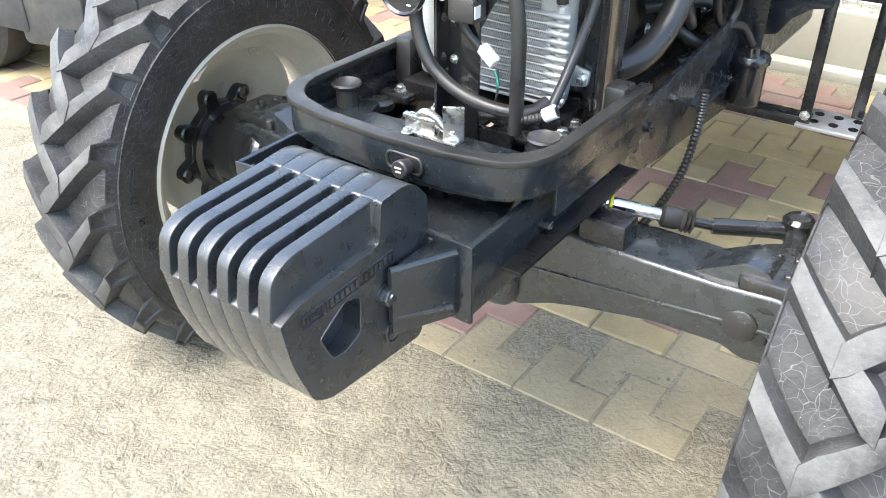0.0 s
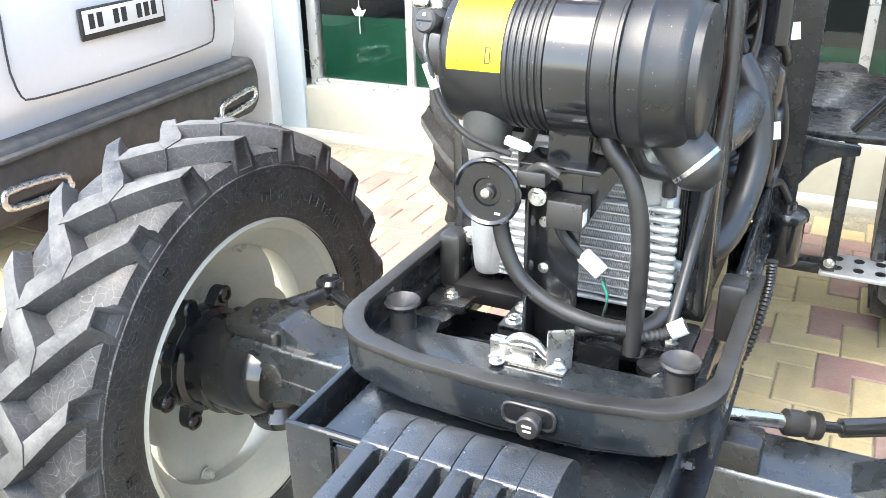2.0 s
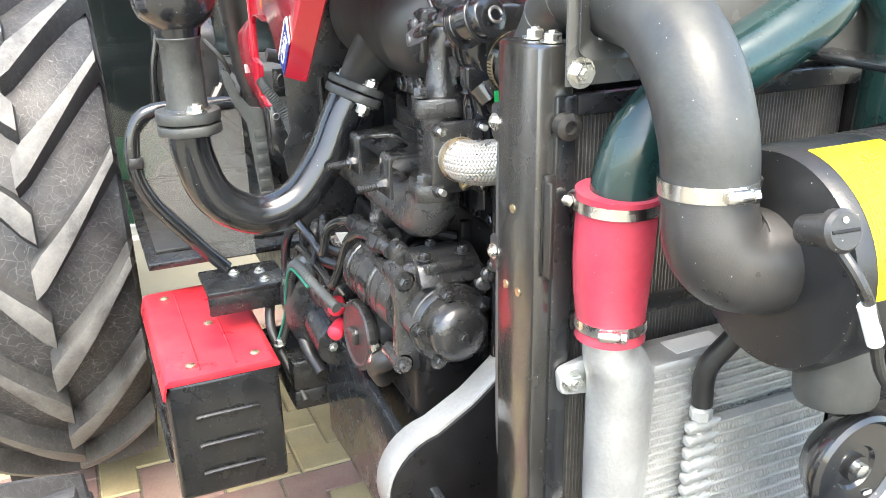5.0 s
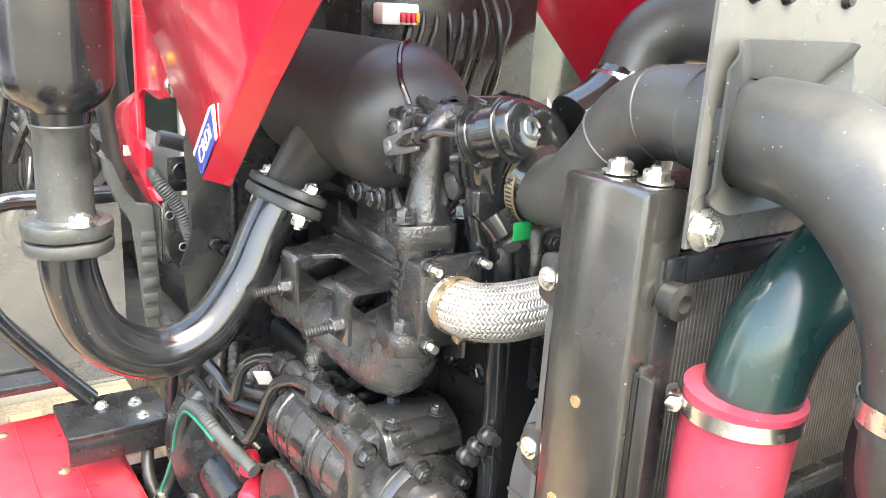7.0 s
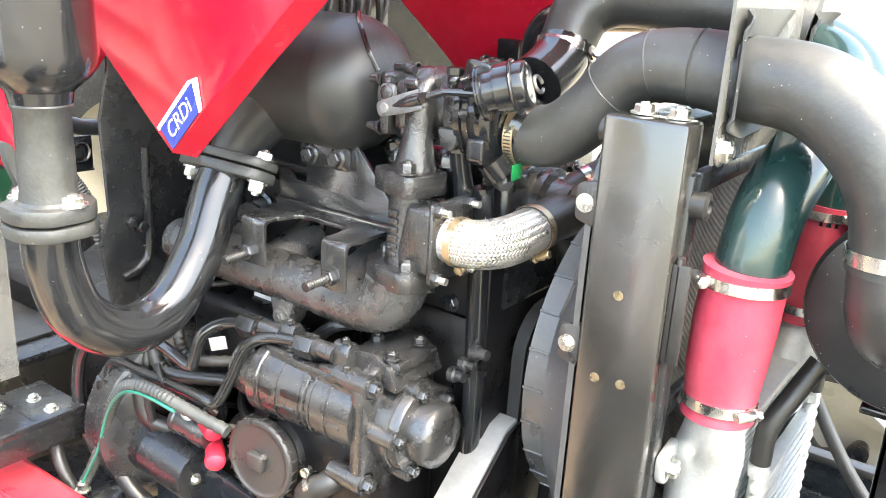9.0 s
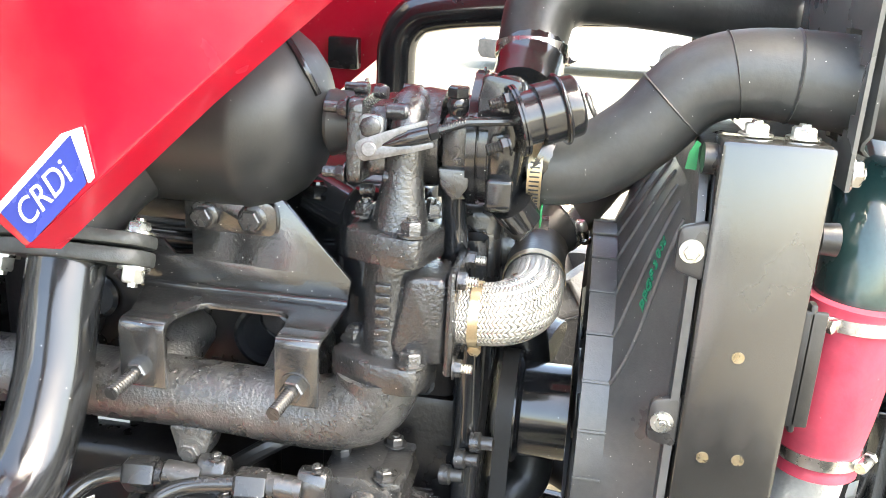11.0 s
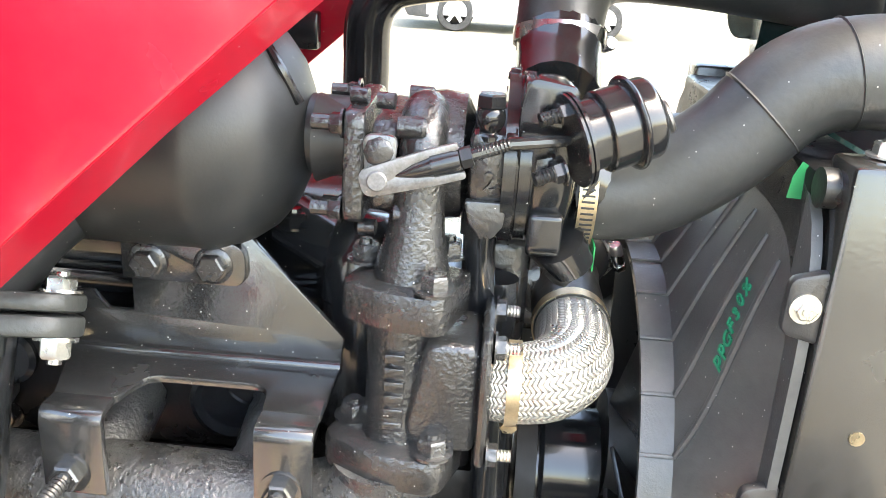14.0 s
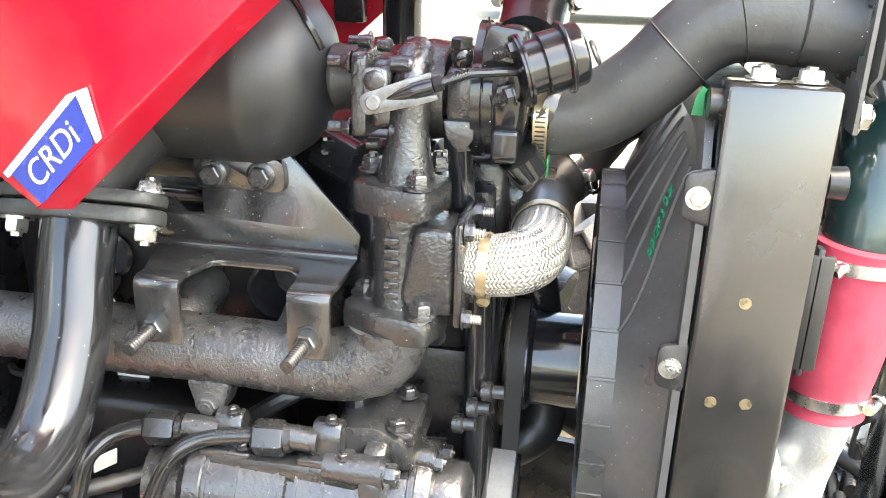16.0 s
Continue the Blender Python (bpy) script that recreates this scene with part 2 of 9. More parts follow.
M_KERB = mat("concrete_kerb", (0.38, 0.38, 0.34), 0.8, vary=0.12, scale=6, bump=0.4, bscale=150, dust=0.3)
M_PYEL = mat("yellow_paver", (0.41, 0.33, 0.175), 0.7, vary=0.2, scale=14, bump=0.4, bscale=260, dust=0.5, dustcol=(0.38, 0.34, 0.26), island=0.14, dscale=6)
M_PRED = mat("red_paver", (0.275, 0.165, 0.14), 0.7, vary=0.22, scale=14, bump=0.4, bscale=260, dust=0.5, dustcol=(0.36, 0.31, 0.25), island=0.16, dscale=6)
M_PDUST = mat("sand_covered_paver", (0.325, 0.28, 0.185), 0.85, vary=0.2, scale=9, bump=0.6, bscale=120, island=0.07, dust=0.4, dustcol=(0.30, 0.265, 0.19), dscale=5)
M_SAND = mat("pale_sand", (0.252, 0.228, 0.168), 0.92, vary=0.42, scale=13, bump=1.0, bscale=90, tiny=0.55, speck=0.5)
M_CLOD = mat("crumbly_sand_clod", (0.23, 0.205, 0.148), 0.92, vary=0.35, scale=60, bump=0.8, bscale=300, tiny=0.5)


def coarse(m, sizes):
    """Adds broader relief under a material's fine one: crumbs, scuffs and hollows."""
    n, l = m.node_tree.nodes, m.node_tree.links
    b = n["Principled BSDF"]
    fine = b.inputs["Normal"].links[0].from_node
    geo = n.new("ShaderNodeNewGeometry")
    prev = None
    for sc, dist, warp in sizes:
        t = n.new("ShaderNodeTexNoise")
        t.inputs["Scale"].default_value, t.inputs["Detail"].default_value, t.inputs["Distortion"].default_value = sc, 6, warp
        l.new(geo.outputs["Position"], t.inputs["Vector"])
        p = n.new("ShaderNodeBump")
        p.inputs["Strength"].default_value, p.inputs["Distance"].default_value = 1.0, dist
        l.new(t.outputs["Fac"], p.inputs["Height"])
        if prev is not None:
            l.new(prev.outputs[0], p.inputs["Normal"])
        prev = p
    l.new(prev.outputs[0], fine.inputs["Normal"])


coarse(M_SAND, ((5.0, 0.024, 1.2), (22.0, 0.009, 1.4), (70.0, 0.0055, 1.8)))
coarse(M_PDUST, ((26.0, 0.003, 1.5),))


def glass(name, color, rough=0.03, haze=0.0):
    m = bpy.data.materials.new(name)
    m.use_nodes = True
    nt = m.node_tree
    nt.nodes.clear()
    out = nt.nodes.new("ShaderNodeOutputMaterial")
    tr = nt.nodes.new("ShaderNodeBsdfTransparent")
    tr.inputs[0].default_value = (*color, 1)
    gl = nt.nodes.new("ShaderNodeBsdfGlossy")
    gl.inputs["Roughness"].default_value = rough
    fr = nt.nodes.new("ShaderNodeFresnel")
    fr.inputs[0].default_value = 1.5
    mx = nt.nodes.new("ShaderNodeMixShader")
    nt.links.new(fr.outputs[0], mx.inputs[0])
    nt.links.new(tr.outputs[0], mx.inputs[1])
    nt.links.new(gl.outputs[0], mx.inputs[2])
    last = mx
    if haze:
        df = nt.nodes.new("ShaderNodeBsdfDiffuse")
        df.inputs[0].default_value = (0.36, 0.36, 0.34, 1)
        geo = nt.nodes.new("ShaderNodeNewGeometry")
        ns = nt.nodes.new("ShaderNodeTexNoise")
        ns.inputs["Scale"].default_value, ns.inputs["Detail"].default_value = 9.0, 6
        nt.links.new(geo.outputs["Position"], ns.inputs["Vector"])
        mr = nt.nodes.new("ShaderNodeMapRange")
        mr.inputs["From Min"].default_value, mr.inputs["From Max"].default_value = 0.3, 0.7
        mr.inputs["To Min"].default_value, mr.inputs["To Max"].default_value = haze * 0.7, haze * 1.3
        nt.links.new(ns.outputs["Fac"], mr.inputs["Value"])
        last = nt.nodes.new("ShaderNodeMixShader")
        nt.links.new(mr.outputs[0], last.inputs[0])
        nt.links.new(mx.outputs[0], last.inputs[1])
        nt.links.new(df.outputs[0], last.inputs[2])
    nt.links.new(last.outputs[0], out.inputs[0])
    return m


M_GLASS = glass("window_glass", (0.86, 0.90, 0.88))
# uneven grey diffuse haze mixed over the clear pane
M_PANE = glass("cab_glass", (0.72, 0.74, 0.72), 0.05, 0.28)


def weave(name, color, metal, scale_u, scale_v, rough=0.3, strength=1.0):
    """A woven or meshed surface, woven along the UV map."""
    m = mat(name, color, rough, metal, vary=0.1, scale=60)
    n, l = m.node_tree.nodes, m.node_tree.links
    b = n["Principled BSDF"]
    old = b.inputs["Base Color"].links[0].from_socket
    uv = n.new("ShaderNodeUVMap")
    sp = n.new("ShaderNodeSeparateXYZ")
    l.new(uv.outputs[0], sp.inputs[0])

    def op(kind, a, b):
        q = n.new("ShaderNodeMath")
        q.operation = kind
        for i, v in enumerate((a, b)):
            if isinstance(v, (int, float)):
                q.inputs[i].default_value = v
            else:
                l.new(v, q.inputs[i])
        return q.outputs[0]
    # strands slant one way and the other in columns along the sleeve
    col_u = op("MULTIPLY", sp.outputs[0], scale_u)
    slant = op("PINGPONG", col_u, 1.0)
    ph = op("ADD", op("MULTIPLY", sp.outputs[1], scale_v), op("MULTIPLY", slant, 0.8))
    strand = op("ABSOLUTE", op("SINE", op("MULTIPLY", ph, math.pi), 0.0), 0.0)
    edge = op("ABSOLUTE", op("SINE", op("MULTIPLY", col_u, math.pi), 0.0), 0.0)
    hgt = op("ADD", strand, op("MULTIPLY", op("POWER", edge, 0.5), 0.7))
    ad = n.new("ShaderNodeMath")
    ad.operation = "MULTIPLY"
    ad.inputs[1].default_value = 0.75
    l.new(hgt, ad.inputs[0])
    dk = n.new("ShaderNodeMix")
    dk.data_type = "RGBA"
    gp = n.new("ShaderNodeMapRange")
    gp.inputs["From Min"].default_value, gp.inputs["From Max"].default_value = 0.2, 1.0
    l.new(ad.outputs[0], gp.inputs["Value"])
    l.new(gp.outputs[0], dk.inputs[0])
    dk.inputs[6].default_value = (0.30, 0.29, 0.26, 1)
    l.new(old, dk.inputs[7])
    l.new(dk.outputs[2], b.inputs["Base Color"])
    bp = n.new("ShaderNodeBump")
    bp.inputs["Strength"].default_value = strength
    bp.inputs["Distance"].default_value = 0.0012
    l.new(ad.outputs[0], bp.inputs["Height"])
    l.new(bp.outputs[0], b.inputs["Normal"])
    return m


M_BRAID = weave("braided_steel_sleeve", (0.62, 0.61, 0.57), 0.75, 36, 62, 0.34)
M_CHAN = mat("glossy_channel_paint", (0.021, 0.0205, 0.019), 0.2, vary=0.25, scale=12, bump=0.05, bscale=300, dust=0.10, dustcol=(0.17, 0.16, 0.13), spec=1.0, coat=0.35, speck=0.3, rvar=0.08)
M_SHROUD = mat("moulded_shroud_plastic", (0.060, 0.061, 0.061), 0.38, vary=0.25, scale=18, bump=0.12, bscale=600, dust=0.25, dustcol=(0.2, 0.2, 0.18), speck=1.2, spec=0.7)
M_RADFIN = mat("dark_radiator_fins", (0.24, 0.235, 0.22), 0.4, metal=0.4, vary=0.35, scale=60, dust=0.25, dustcol=(0.25, 0.24, 0.2))
M_NAVY = mat("blue_black_paint", (0.012, 0.0165, 0.021), 0.24, vary=0.25, bump=0.06, bscale=300, dust=0.035, speck=0.6, spec=0.6, coat=0.25, rvar=0.08)
M_BRACKET = mat("black_bracket_paint", (0.021, 0.0218, 0.0225), 0.18, vary=0.35, bump=0.10, bscale=350, dust=0.10, dustcol=(0.14, 0.142, 0.14), speck=0.9, spec=1.0, rvar=0.1, coat=0.5)
M_AXLE = mat("black_axle_paint", (0.017, 0.0215, 0.025), 0.27, vary=0.4, bump=0.3, bscale=300, dust=0.10, dustcol=(0.16, 0.17, 0.17), spec=1.0, rvar=0.12, coat=0.45, speck=0.6)
M_DRUM = mat("matte_black_drum_paint", (0.024, 0.026, 0.027), 0.42, vary=0.2, bump=0.05, bscale=500, dust=0.12, dustcol=(0.2, 0.19, 0.17), speck=0.5, spec=0.6, rvar=0.06)
M_STUD = mat("blackened_stud_steel", (0.035, 0.035, 0.035), 0.3, metal=0.3, vary=0.3, scale=60)
M_WEIGHT = mat("cast_weight_paint", (0.019, 0.0225, 0.027), 0.29, vary=0.4, bump=0.45, bscale=420, coat=0.45, dust=0.08, dustcol=(0.2, 0.19, 0.17), speck=0.6, spec=1.0, rvar=0.1)
M_CLEANER = mat("air_cleaner_plastic", (0.012, 0.0132, 0.0145), 0.32, vary=0.25, bump=0.12, bscale=700, dust=0.05, speck=1.2, spec=0.6, rvar=0.06)
# darker copy of the fin metal, for the shade between the fins
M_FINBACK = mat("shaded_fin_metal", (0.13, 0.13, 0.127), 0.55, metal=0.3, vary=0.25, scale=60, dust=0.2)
M_GUARD = mat("bare_grey_sheet", (0.27, 0.28, 0.28), 0.42, metal=0.3, vary=0.2, scale=20, dust=0.25)


# ---- mesh helpers: each returns a bmesh in world metres ----
def join(*bms):
    out = bms[0]
    for b in bms[1:]:
        me = bpy.data.meshes.new("tmp")
        b.to_mesh(me)
        out.from_mesh(me)
        bpy.data.meshes.remove(me)
        b.free()
    return out


def bevel(bm, w, seg=2, ang=30):
    if w <= 0:
        return bm
    ed = [e for e in bm.edges if len(e.link_faces) == 2 and e.calc_face_angle(0) > radians(ang)]
    bmesh.ops.bevel(bm, geom=ed, offset=w, segments=seg, affect="EDGES", profile=0.5, clamp_overlap=True)
    return bm


def bx(x0, x1, y0, y1, z0, z1, w=0.003, seg=2, m=None):
    bm = bmesh.new()
    bmesh.ops.create_cube(bm, size=1)
    bmesh.ops.transform(bm, matrix=Matrix.Translation(((x0 + x1) / 2, (y0 + y1) / 2, (z0 + z1) / 2)) @ Matrix.Diagonal((abs(x1 - x0), abs(y1 - y0), abs(z1 - z0), 1)), verts=bm.verts)
    bevel(bm, w, seg)
    if m is not None:
        bmesh.ops.transform(bm, matrix=m, verts=bm.verts)
    return bm


def frame_of(d):
    d = Vector(d).normalized()
    return d.to_track_quat("Z", "Y").to_matrix()


def smooth_path(pts, n=8, closed=False):
    """Catmull-Rom through the points; each may carry a radius as its fourth number."""
    P = [Vector(p) if len(p) <= 3 else Vector(p) for p in pts]
    if len(P) < 3:
        return P
    out = []
    cnt = len(P)
    for i in range(cnt - (0 if closed else 1)):
        if closed:
            p0, p1, p2, p3 = P[(i - 1) % cnt], P[i], P[(i + 1) % cnt], P[(i + 2) % cnt]
        else:
            p1, p2 = P[i], P[i + 1]
            p0 = P[i - 1] if i else p1 * 2 - p2
            p3 = P[i + 2] if i + 2 < cnt else p2 * 2 - p1
        for k in range(n):
            t = k / n
            out.append(0.5 * ((2 * p1) + (p2 - p0) * t + (2 * p0 - 5 * p1 + 4 * p2 - p3) * t * t + (3 * p1 - p0 - 3 * p2 + p3) * t ** 3))
    if not closed:
        out.append(P[-1])
    return out


def tube(pts, r, seg=14, n=6, cap=True, closed=False, rib=0.0, smooth=True):
    """A tube through points; r: a radius or one per given point. rib: depth of rings, one each second step."""
    if isinstance(r, (int, float)):
        r = [r] * len(pts)
    P4 = [(*p, 0) for p in pts]
    P4 = [Vector((p[0], p[1], p[2], rr)) for p, rr in zip(P4, r)]
    path = smooth_path(P4, n, closed) if smooth else P4
    bm = bmesh.new()
    uvl = bm.loops.layers.uv.new("UVMap")
    rings = []
    prev = None
    length = 0
    lens = []
    cnt = len(path)
    for i, p in enumerate(path):
        a = Vector(path[i - 1][:3]) if i else (Vector(path[-1][:3]) if closed else Vector(p[:3]))
        b = Vector(path[(i + 1) % cnt][:3]) if (i + 1 < cnt or closed) else Vector(p[:3])
        d = (b - a).normalized()
        if prev is None:
            u = d.orthogonal().normalized()
        else:
            u = (prev - d * prev.dot(d)).normalized()
        prev = u
        v = d.cross(u)
        rad = p[3] - (rib if rib and i % 2 else 0)
        if i:
            length += (Vector(p[:3]) - Vector(path[i - 1][:3])).length
        lens.append(length)
        rings.append([bm.verts.new(Vector(p[:3]) + rad * (math.cos(2 * math.pi * k / seg) * u + math.sin(2 * math.pi * k / seg) * v)) for k in range(seg)])
    for i in range(cnt if closed else cnt - 1):
        A, B = rings[i], rings[(i + 1) % cnt]
        for k in range(seg):
            fc = bm.faces.new((A[k], A[(k + 1) % seg], B[(k + 1) % seg], B[k]))
            r0 = max(path[i][3], 1e-4)
            uvs = ((k, 0), (k + 1, 0), (k + 1, 1), (k, 1))
            for lp, (a, b) in zip(fc.loops, uvs):
                lp[uvl].uv = (a / seg, lens[min(i + b, cnt - 1)] / (2 * math.pi * r0))
    if cap and not closed:
        bm.faces.new(list(reversed(rings[0])))
        bm.faces.new(rings[-1])
    return bm


def lathe(prof, at, axis, seg=32, cap=True):
    """Turns (radius, height) pairs about the axis through at."""
    q = frame_of(axis)
    at = Vector(at)
    bm = bmesh.new()
    rings = []
    for r, h in prof:
        rings.append([bm.verts.new(at + q @ Vector((max(r, 1e-5) * math.cos(2 * math.pi * k / seg), max(r, 1e-5) * math.sin(2 * math.pi * k / seg), h))) for k in range(seg)])
    for A, B in zip(rings, rings[1:]):
        for k in range(seg):
            bm.faces.new((A[k], A[(k + 1) % seg], B[(k + 1) % seg], B[k]))
    if cap:
        bm.faces.new(list(reversed(rings[0])))
        bm.faces.new(rings[-1])
    bmesh.ops.recalc_face_normals(bm, faces=bm.faces)
    return bm


def prism(poly, axis, d0, d1, w=0.003, seg=2):
    """Extrudes a polygon: axis 'x' takes (y, z) pairs, 'y' (x, z), 'z' (x, y)."""
    def at(p, d):
        return {"x": (d, p[0], p[1]), "y": (p[0], d, p[1]), "z": (p[0], p[1], d)}[axis]
    bm = bmesh.new()
    A = [bm.verts.new(at(p, d0)) for p in poly]
    B = [bm.verts.new(at(p, d1)) for p in poly]
    bm.faces.new(A)
    bm.faces.new(list(reversed(B)))
    k = len(poly)
    for i in range(k):
        bm.faces.new((A[i], B[i], B[(i + 1) % k], A[(i + 1) % k]))
    bmesh.ops.recalc_face_normals(bm, faces=bm.faces)
    bevel(bm, w, seg)
    return bm


def moved(bm, m):
    bmesh.ops.transform(bm, matrix=m, verts=bm.verts)
    return bm


def round_poly(pts, r, n=5):
    """Rounds a polygon's corners; r: one radius or one per corner."""
    out = []
    k = len(pts)
    rs = r if isinstance(r, (list, tuple)) else [r] * k
    for i in range(k):
        p0, p1, p2 = Vector(pts[i - 1]).to_2d(), Vector(pts[i]).to_2d(), Vector(pts[(i + 1) % k]).to_2d()
        a, b = (p0 - p1), (p2 - p1)
        rr = min(rs[i], a.length * 0.45, b.length * 0.45)
        if rr < 1e-5:
            out.append(tuple(p1))
            continue
        a, b = p1 + a.normalized() * rr, p1 + b.normalized() * rr
        for j in range(n + 1):
            t = j / n
            out.append(tuple((1 - t) ** 2 * a + 2 * t * (1 - t) * p1 + t * t * b))
    return out


def hexa(at, axis, r, h, washer=True, dome=True):
    """A hex bolt head or nut on its washer."""
    prof = [(r, 0), (r, h * 0.85), (r * 0.86, h)]
    bm = lathe(prof, at, axis, seg=6)
    if washer:
        bm = join(bm, lathe([(r * 1.35, 0), (r * 1.35, h * 0.18)], at, axis, seg=18))
    if dome:
        bm = join(bm, lathe([(r * 0.5, h), (r * 0.45, h * 1.25)], at, axis, seg=10))
    return bm


THING_AT = {}


def thing(name, at, label, category, group="", kind=""):
    ob = new(name)
    ob.empty_display_size = 0.05
    ob.location = at
    THING_AT[ob.name] = Vector(at)
    return tagged(ob, label, category, group, kind)


def finish(ob, bm, material, ang=35):
    me = ob.data
    bm.to_mesh(me)
    bm.free()
    me.materials.append(material)
    me.polygons.foreach_set("use_smooth", [True] * len(me.polygons))
    me.set_sharp_from_angle(angle=radians(ang))


def part(name, bm, material, parent=None, label="", ang=35):
    """Links a bmesh as one mesh object under a thing or a part."""
    lo = Vector([min(v.co[i] for v in bm.verts) for i in range(3)])
    hi = Vector([max(v.co[i] for v in bm.verts) for i in range(3)])
    c = (lo + hi) / 2
    bmesh.ops.translate(bm, vec=-c, verts=bm.verts)
    ob = new(name, bpy.data.meshes.new(name))
    finish(ob, bm, material, ang)
    ob.location = c - (THING_AT[parent.name] if parent else Vector())
    ob.parent = parent
    THING_AT[ob.name] = c
    return tagged(ob, label)


def solo(name, bm, material, label, category="", group="", kind="", ang=35):
    """A top-level thing of one mesh."""
    ob = part(name, bm, material, None, "", ang)
    return tagged(ob, label, category, group, kind)


def bolt(parent, at, axis, r=0.009, h=0.008, material=None, name="bolt", label=""):
    return part(name, hexa(at, axis, r, h), material or M_ZINC, parent, label)


def clamp(parent, at, axis, r, w=0.012, screw=0.0, material=None):
    """A worm-drive hose clamp: band, and a screw housing at that angle."""
    q = frame_of(axis)
    band = lathe([(r, -w / 2), (r + 0.0012, -w / 2), (r + 0.0012, w / 2), (r, w / 2)], at, axis, seg=36, cap=False)
    ob = part("clamp_band", band, material or M_STEEL, parent, "steel worm-drive hose clamp")
    a = radians(screw)
    o = Vector(at) + q @ Vector((math.cos(a) * (r + 0.006), math.sin(a) * (r + 0.006), 0))
    t = q @ Vector((-math.sin(a), math.cos(a), 0))
    o = Vector(at) + q @ Vector((math.cos(a) * (r + 0.0045), math.sin(a) * (r + 0.0045), 0))
    k = min(1.0, r / 0.03)
    s = lathe([(0.0042, -0.010 * k), (0.0052, -0.008 * k), (0.0052, 0.007 * k), (0.0042, 0.009 * k)], o, t, seg=12)
    s = join(s, lathe([(0.0034, 0.009 * k), (0.0056, 0.010 * k), (0.0056, 0.014 * k), (0.0035, 0.015 * k)], o, t, seg=6))
    part("clamp_screw", s, material or M_STEEL, ob)
    return ob


def words(text, size, m, material, parent=None, name="lettering", depth=0.0004, label="", bold=0.0):
    """Raised letters from the built-in font, laid at the pose m (their x along the line, y up)."""
    cu = bpy.data.curves.new("text", "FONT")
    cu.body, cu.size, cu.extrude, cu.offset = text, size, depth, bold
    cu.align_x, cu.align_y = "CENTER", "CENTER"
    tmp = bpy.data.objects.new("text", cu)
    scene.collection.objects.link(tmp)
    dg = bpy.context.evaluated_depsgraph_get()
    me = bpy.data.meshes.new_from_object(tmp.evaluated_get(dg))
    bpy.data.objects.remove(tmp)
    bm = bmesh.new()
    bm.from_mesh(me)
    bpy.data.meshes.remove(me)
    bmesh.ops.transform(bm, matrix=m, verts=bm.verts)
    return part(name, bm, material, parent, label)


def basis(origin, ex, ey):
    """A pose from an origin and the ways of its x and y."""
    ex, ey = Vector(ex).normalized(), Vector(ey)
    ez = ex.cross(ey).normalized()
    ey = ez.cross(ex)
    return Matrix.Translation(origin) @ Matrix((ex, ey, ez)).transposed().to_4x4()

# ---- the setting: ground, shop front, white pillar ----
def sheet_ground():
    """Pale sand over the whole yard; a hollowed, trodden surface near the tractor, flat out to the horizon."""
    bm = bmesh.new()
    xs = [-400, -60, -12] + [-4 + 0.035 * i for i in range(201)] + [4, 12, 60, 400]
    ys = [-400, -60, -12] + [-3 + 0.035 * i for i in range(121)] + [2.2, 12, 60, 400]
    def h(x, y):
        if abs(x) > 10 or y > 2 or y < -5:
            return -0.012
        base = 0.010 * noise.fractal((x * 1.3, y * 1.3, 0), 1.0, 2.0, 4) + 0.007 * noise.noise((x * 9, y * 9, 3)) + 0.004 * noise.noise((x * 22, y * 22, 5))
        edge = -0.22 + 0.16 * noise.noise((x * 1.7, y * 1.7, 7)) + 0.10 * (x + 0.2)
        if x < -1.0:
            edge = 0.30 + 0.25 * noise.noise((x * 1.7, 3, 7))
        k = max(0.0, min(1.0, (edge - y) / 0.25 + 0.5))
        return (0.004 + base) * k - 0.020 * (1 - k)
    sheet_ground.height = h
    grid = [[bm.verts.new((x, y, h(x, y))) for x in xs] for y in ys]
    for r0, r1 in zip(grid, grid[1:]):
        for i in range(len(xs) - 1):
            bm.faces.new((r0[i], r0[i + 1], r1[i + 1], r1[i]))
    ob = part("ground", bm, M_SAND, None, "", 60)
    return tagged(ob, "pale trodden sand of the yard with tyre marks", "ground", kind="structure")


GROUND = sheet_ground()

WALL_Y = 2.66


def pebbles():
    """Small clods and stones scattered on the trodden sand."""
    rng = random.Random(77)
    vs, fs = [], []
    spots = [(rng.uniform(-1.9, 1.3), rng.uniform(-1.3, 0.15), 0.0018 + 0.006 * rng.random() ** 4) for k in range(1500)]
    # crumbs thrown up in short streaks and heaps
    for k in range(330):
        cx, cy, turn, ln = rng.uniform(-1.9, 0.9), rng.uniform(-1.1, 0.2), rng.uniform(-0.6, 1.2), rng.uniform(0.01, 0.08)
        for q in range(rng.randint(10, 34)):
            u, w = rng.gauss(0, ln), rng.gauss(0, 0.006)
            spots.append((cx + u * math.cos(turn) - w * math.sin(turn), cy + u * math.sin(turn) + w * math.cos(turn), 0.0013 + 0.0045 * rng.random() ** 2.5))
    for x, y, r in spots:
        z = max(sheet_ground.height(x, y), -0.006) + r * 0.25
        o = len(vs)
        for dx, dy, dz in ((1, 0, 0), (-1, 0, 0), (0, 1, 0), (0, -1, 0), (0, 0, 0.7), (0, 0, -0.7)):
            j = rng.uniform(0.7, 1.2)
            vs.append((x + dx * r * j, y + dy * r * j, z + dz * r * j))
        for a, b in ((0, 2), (2, 1), (1, 3), (3, 0)):
            fs += [(o + a, o + b, o + 4), (o + b, o + a, o + 5)]
    me = bpy.data.meshes.new("tmp")
    me.from_pydata(vs, [], fs)
    bm = bmesh.new()
    bm.from_mesh(me)
    bpy.data.meshes.remove(me)
    return tagged(part("sand_clods", bm, M_CLOD, None, "", 60), "small clods and stones on the sand", "gravel", kind="stuff")


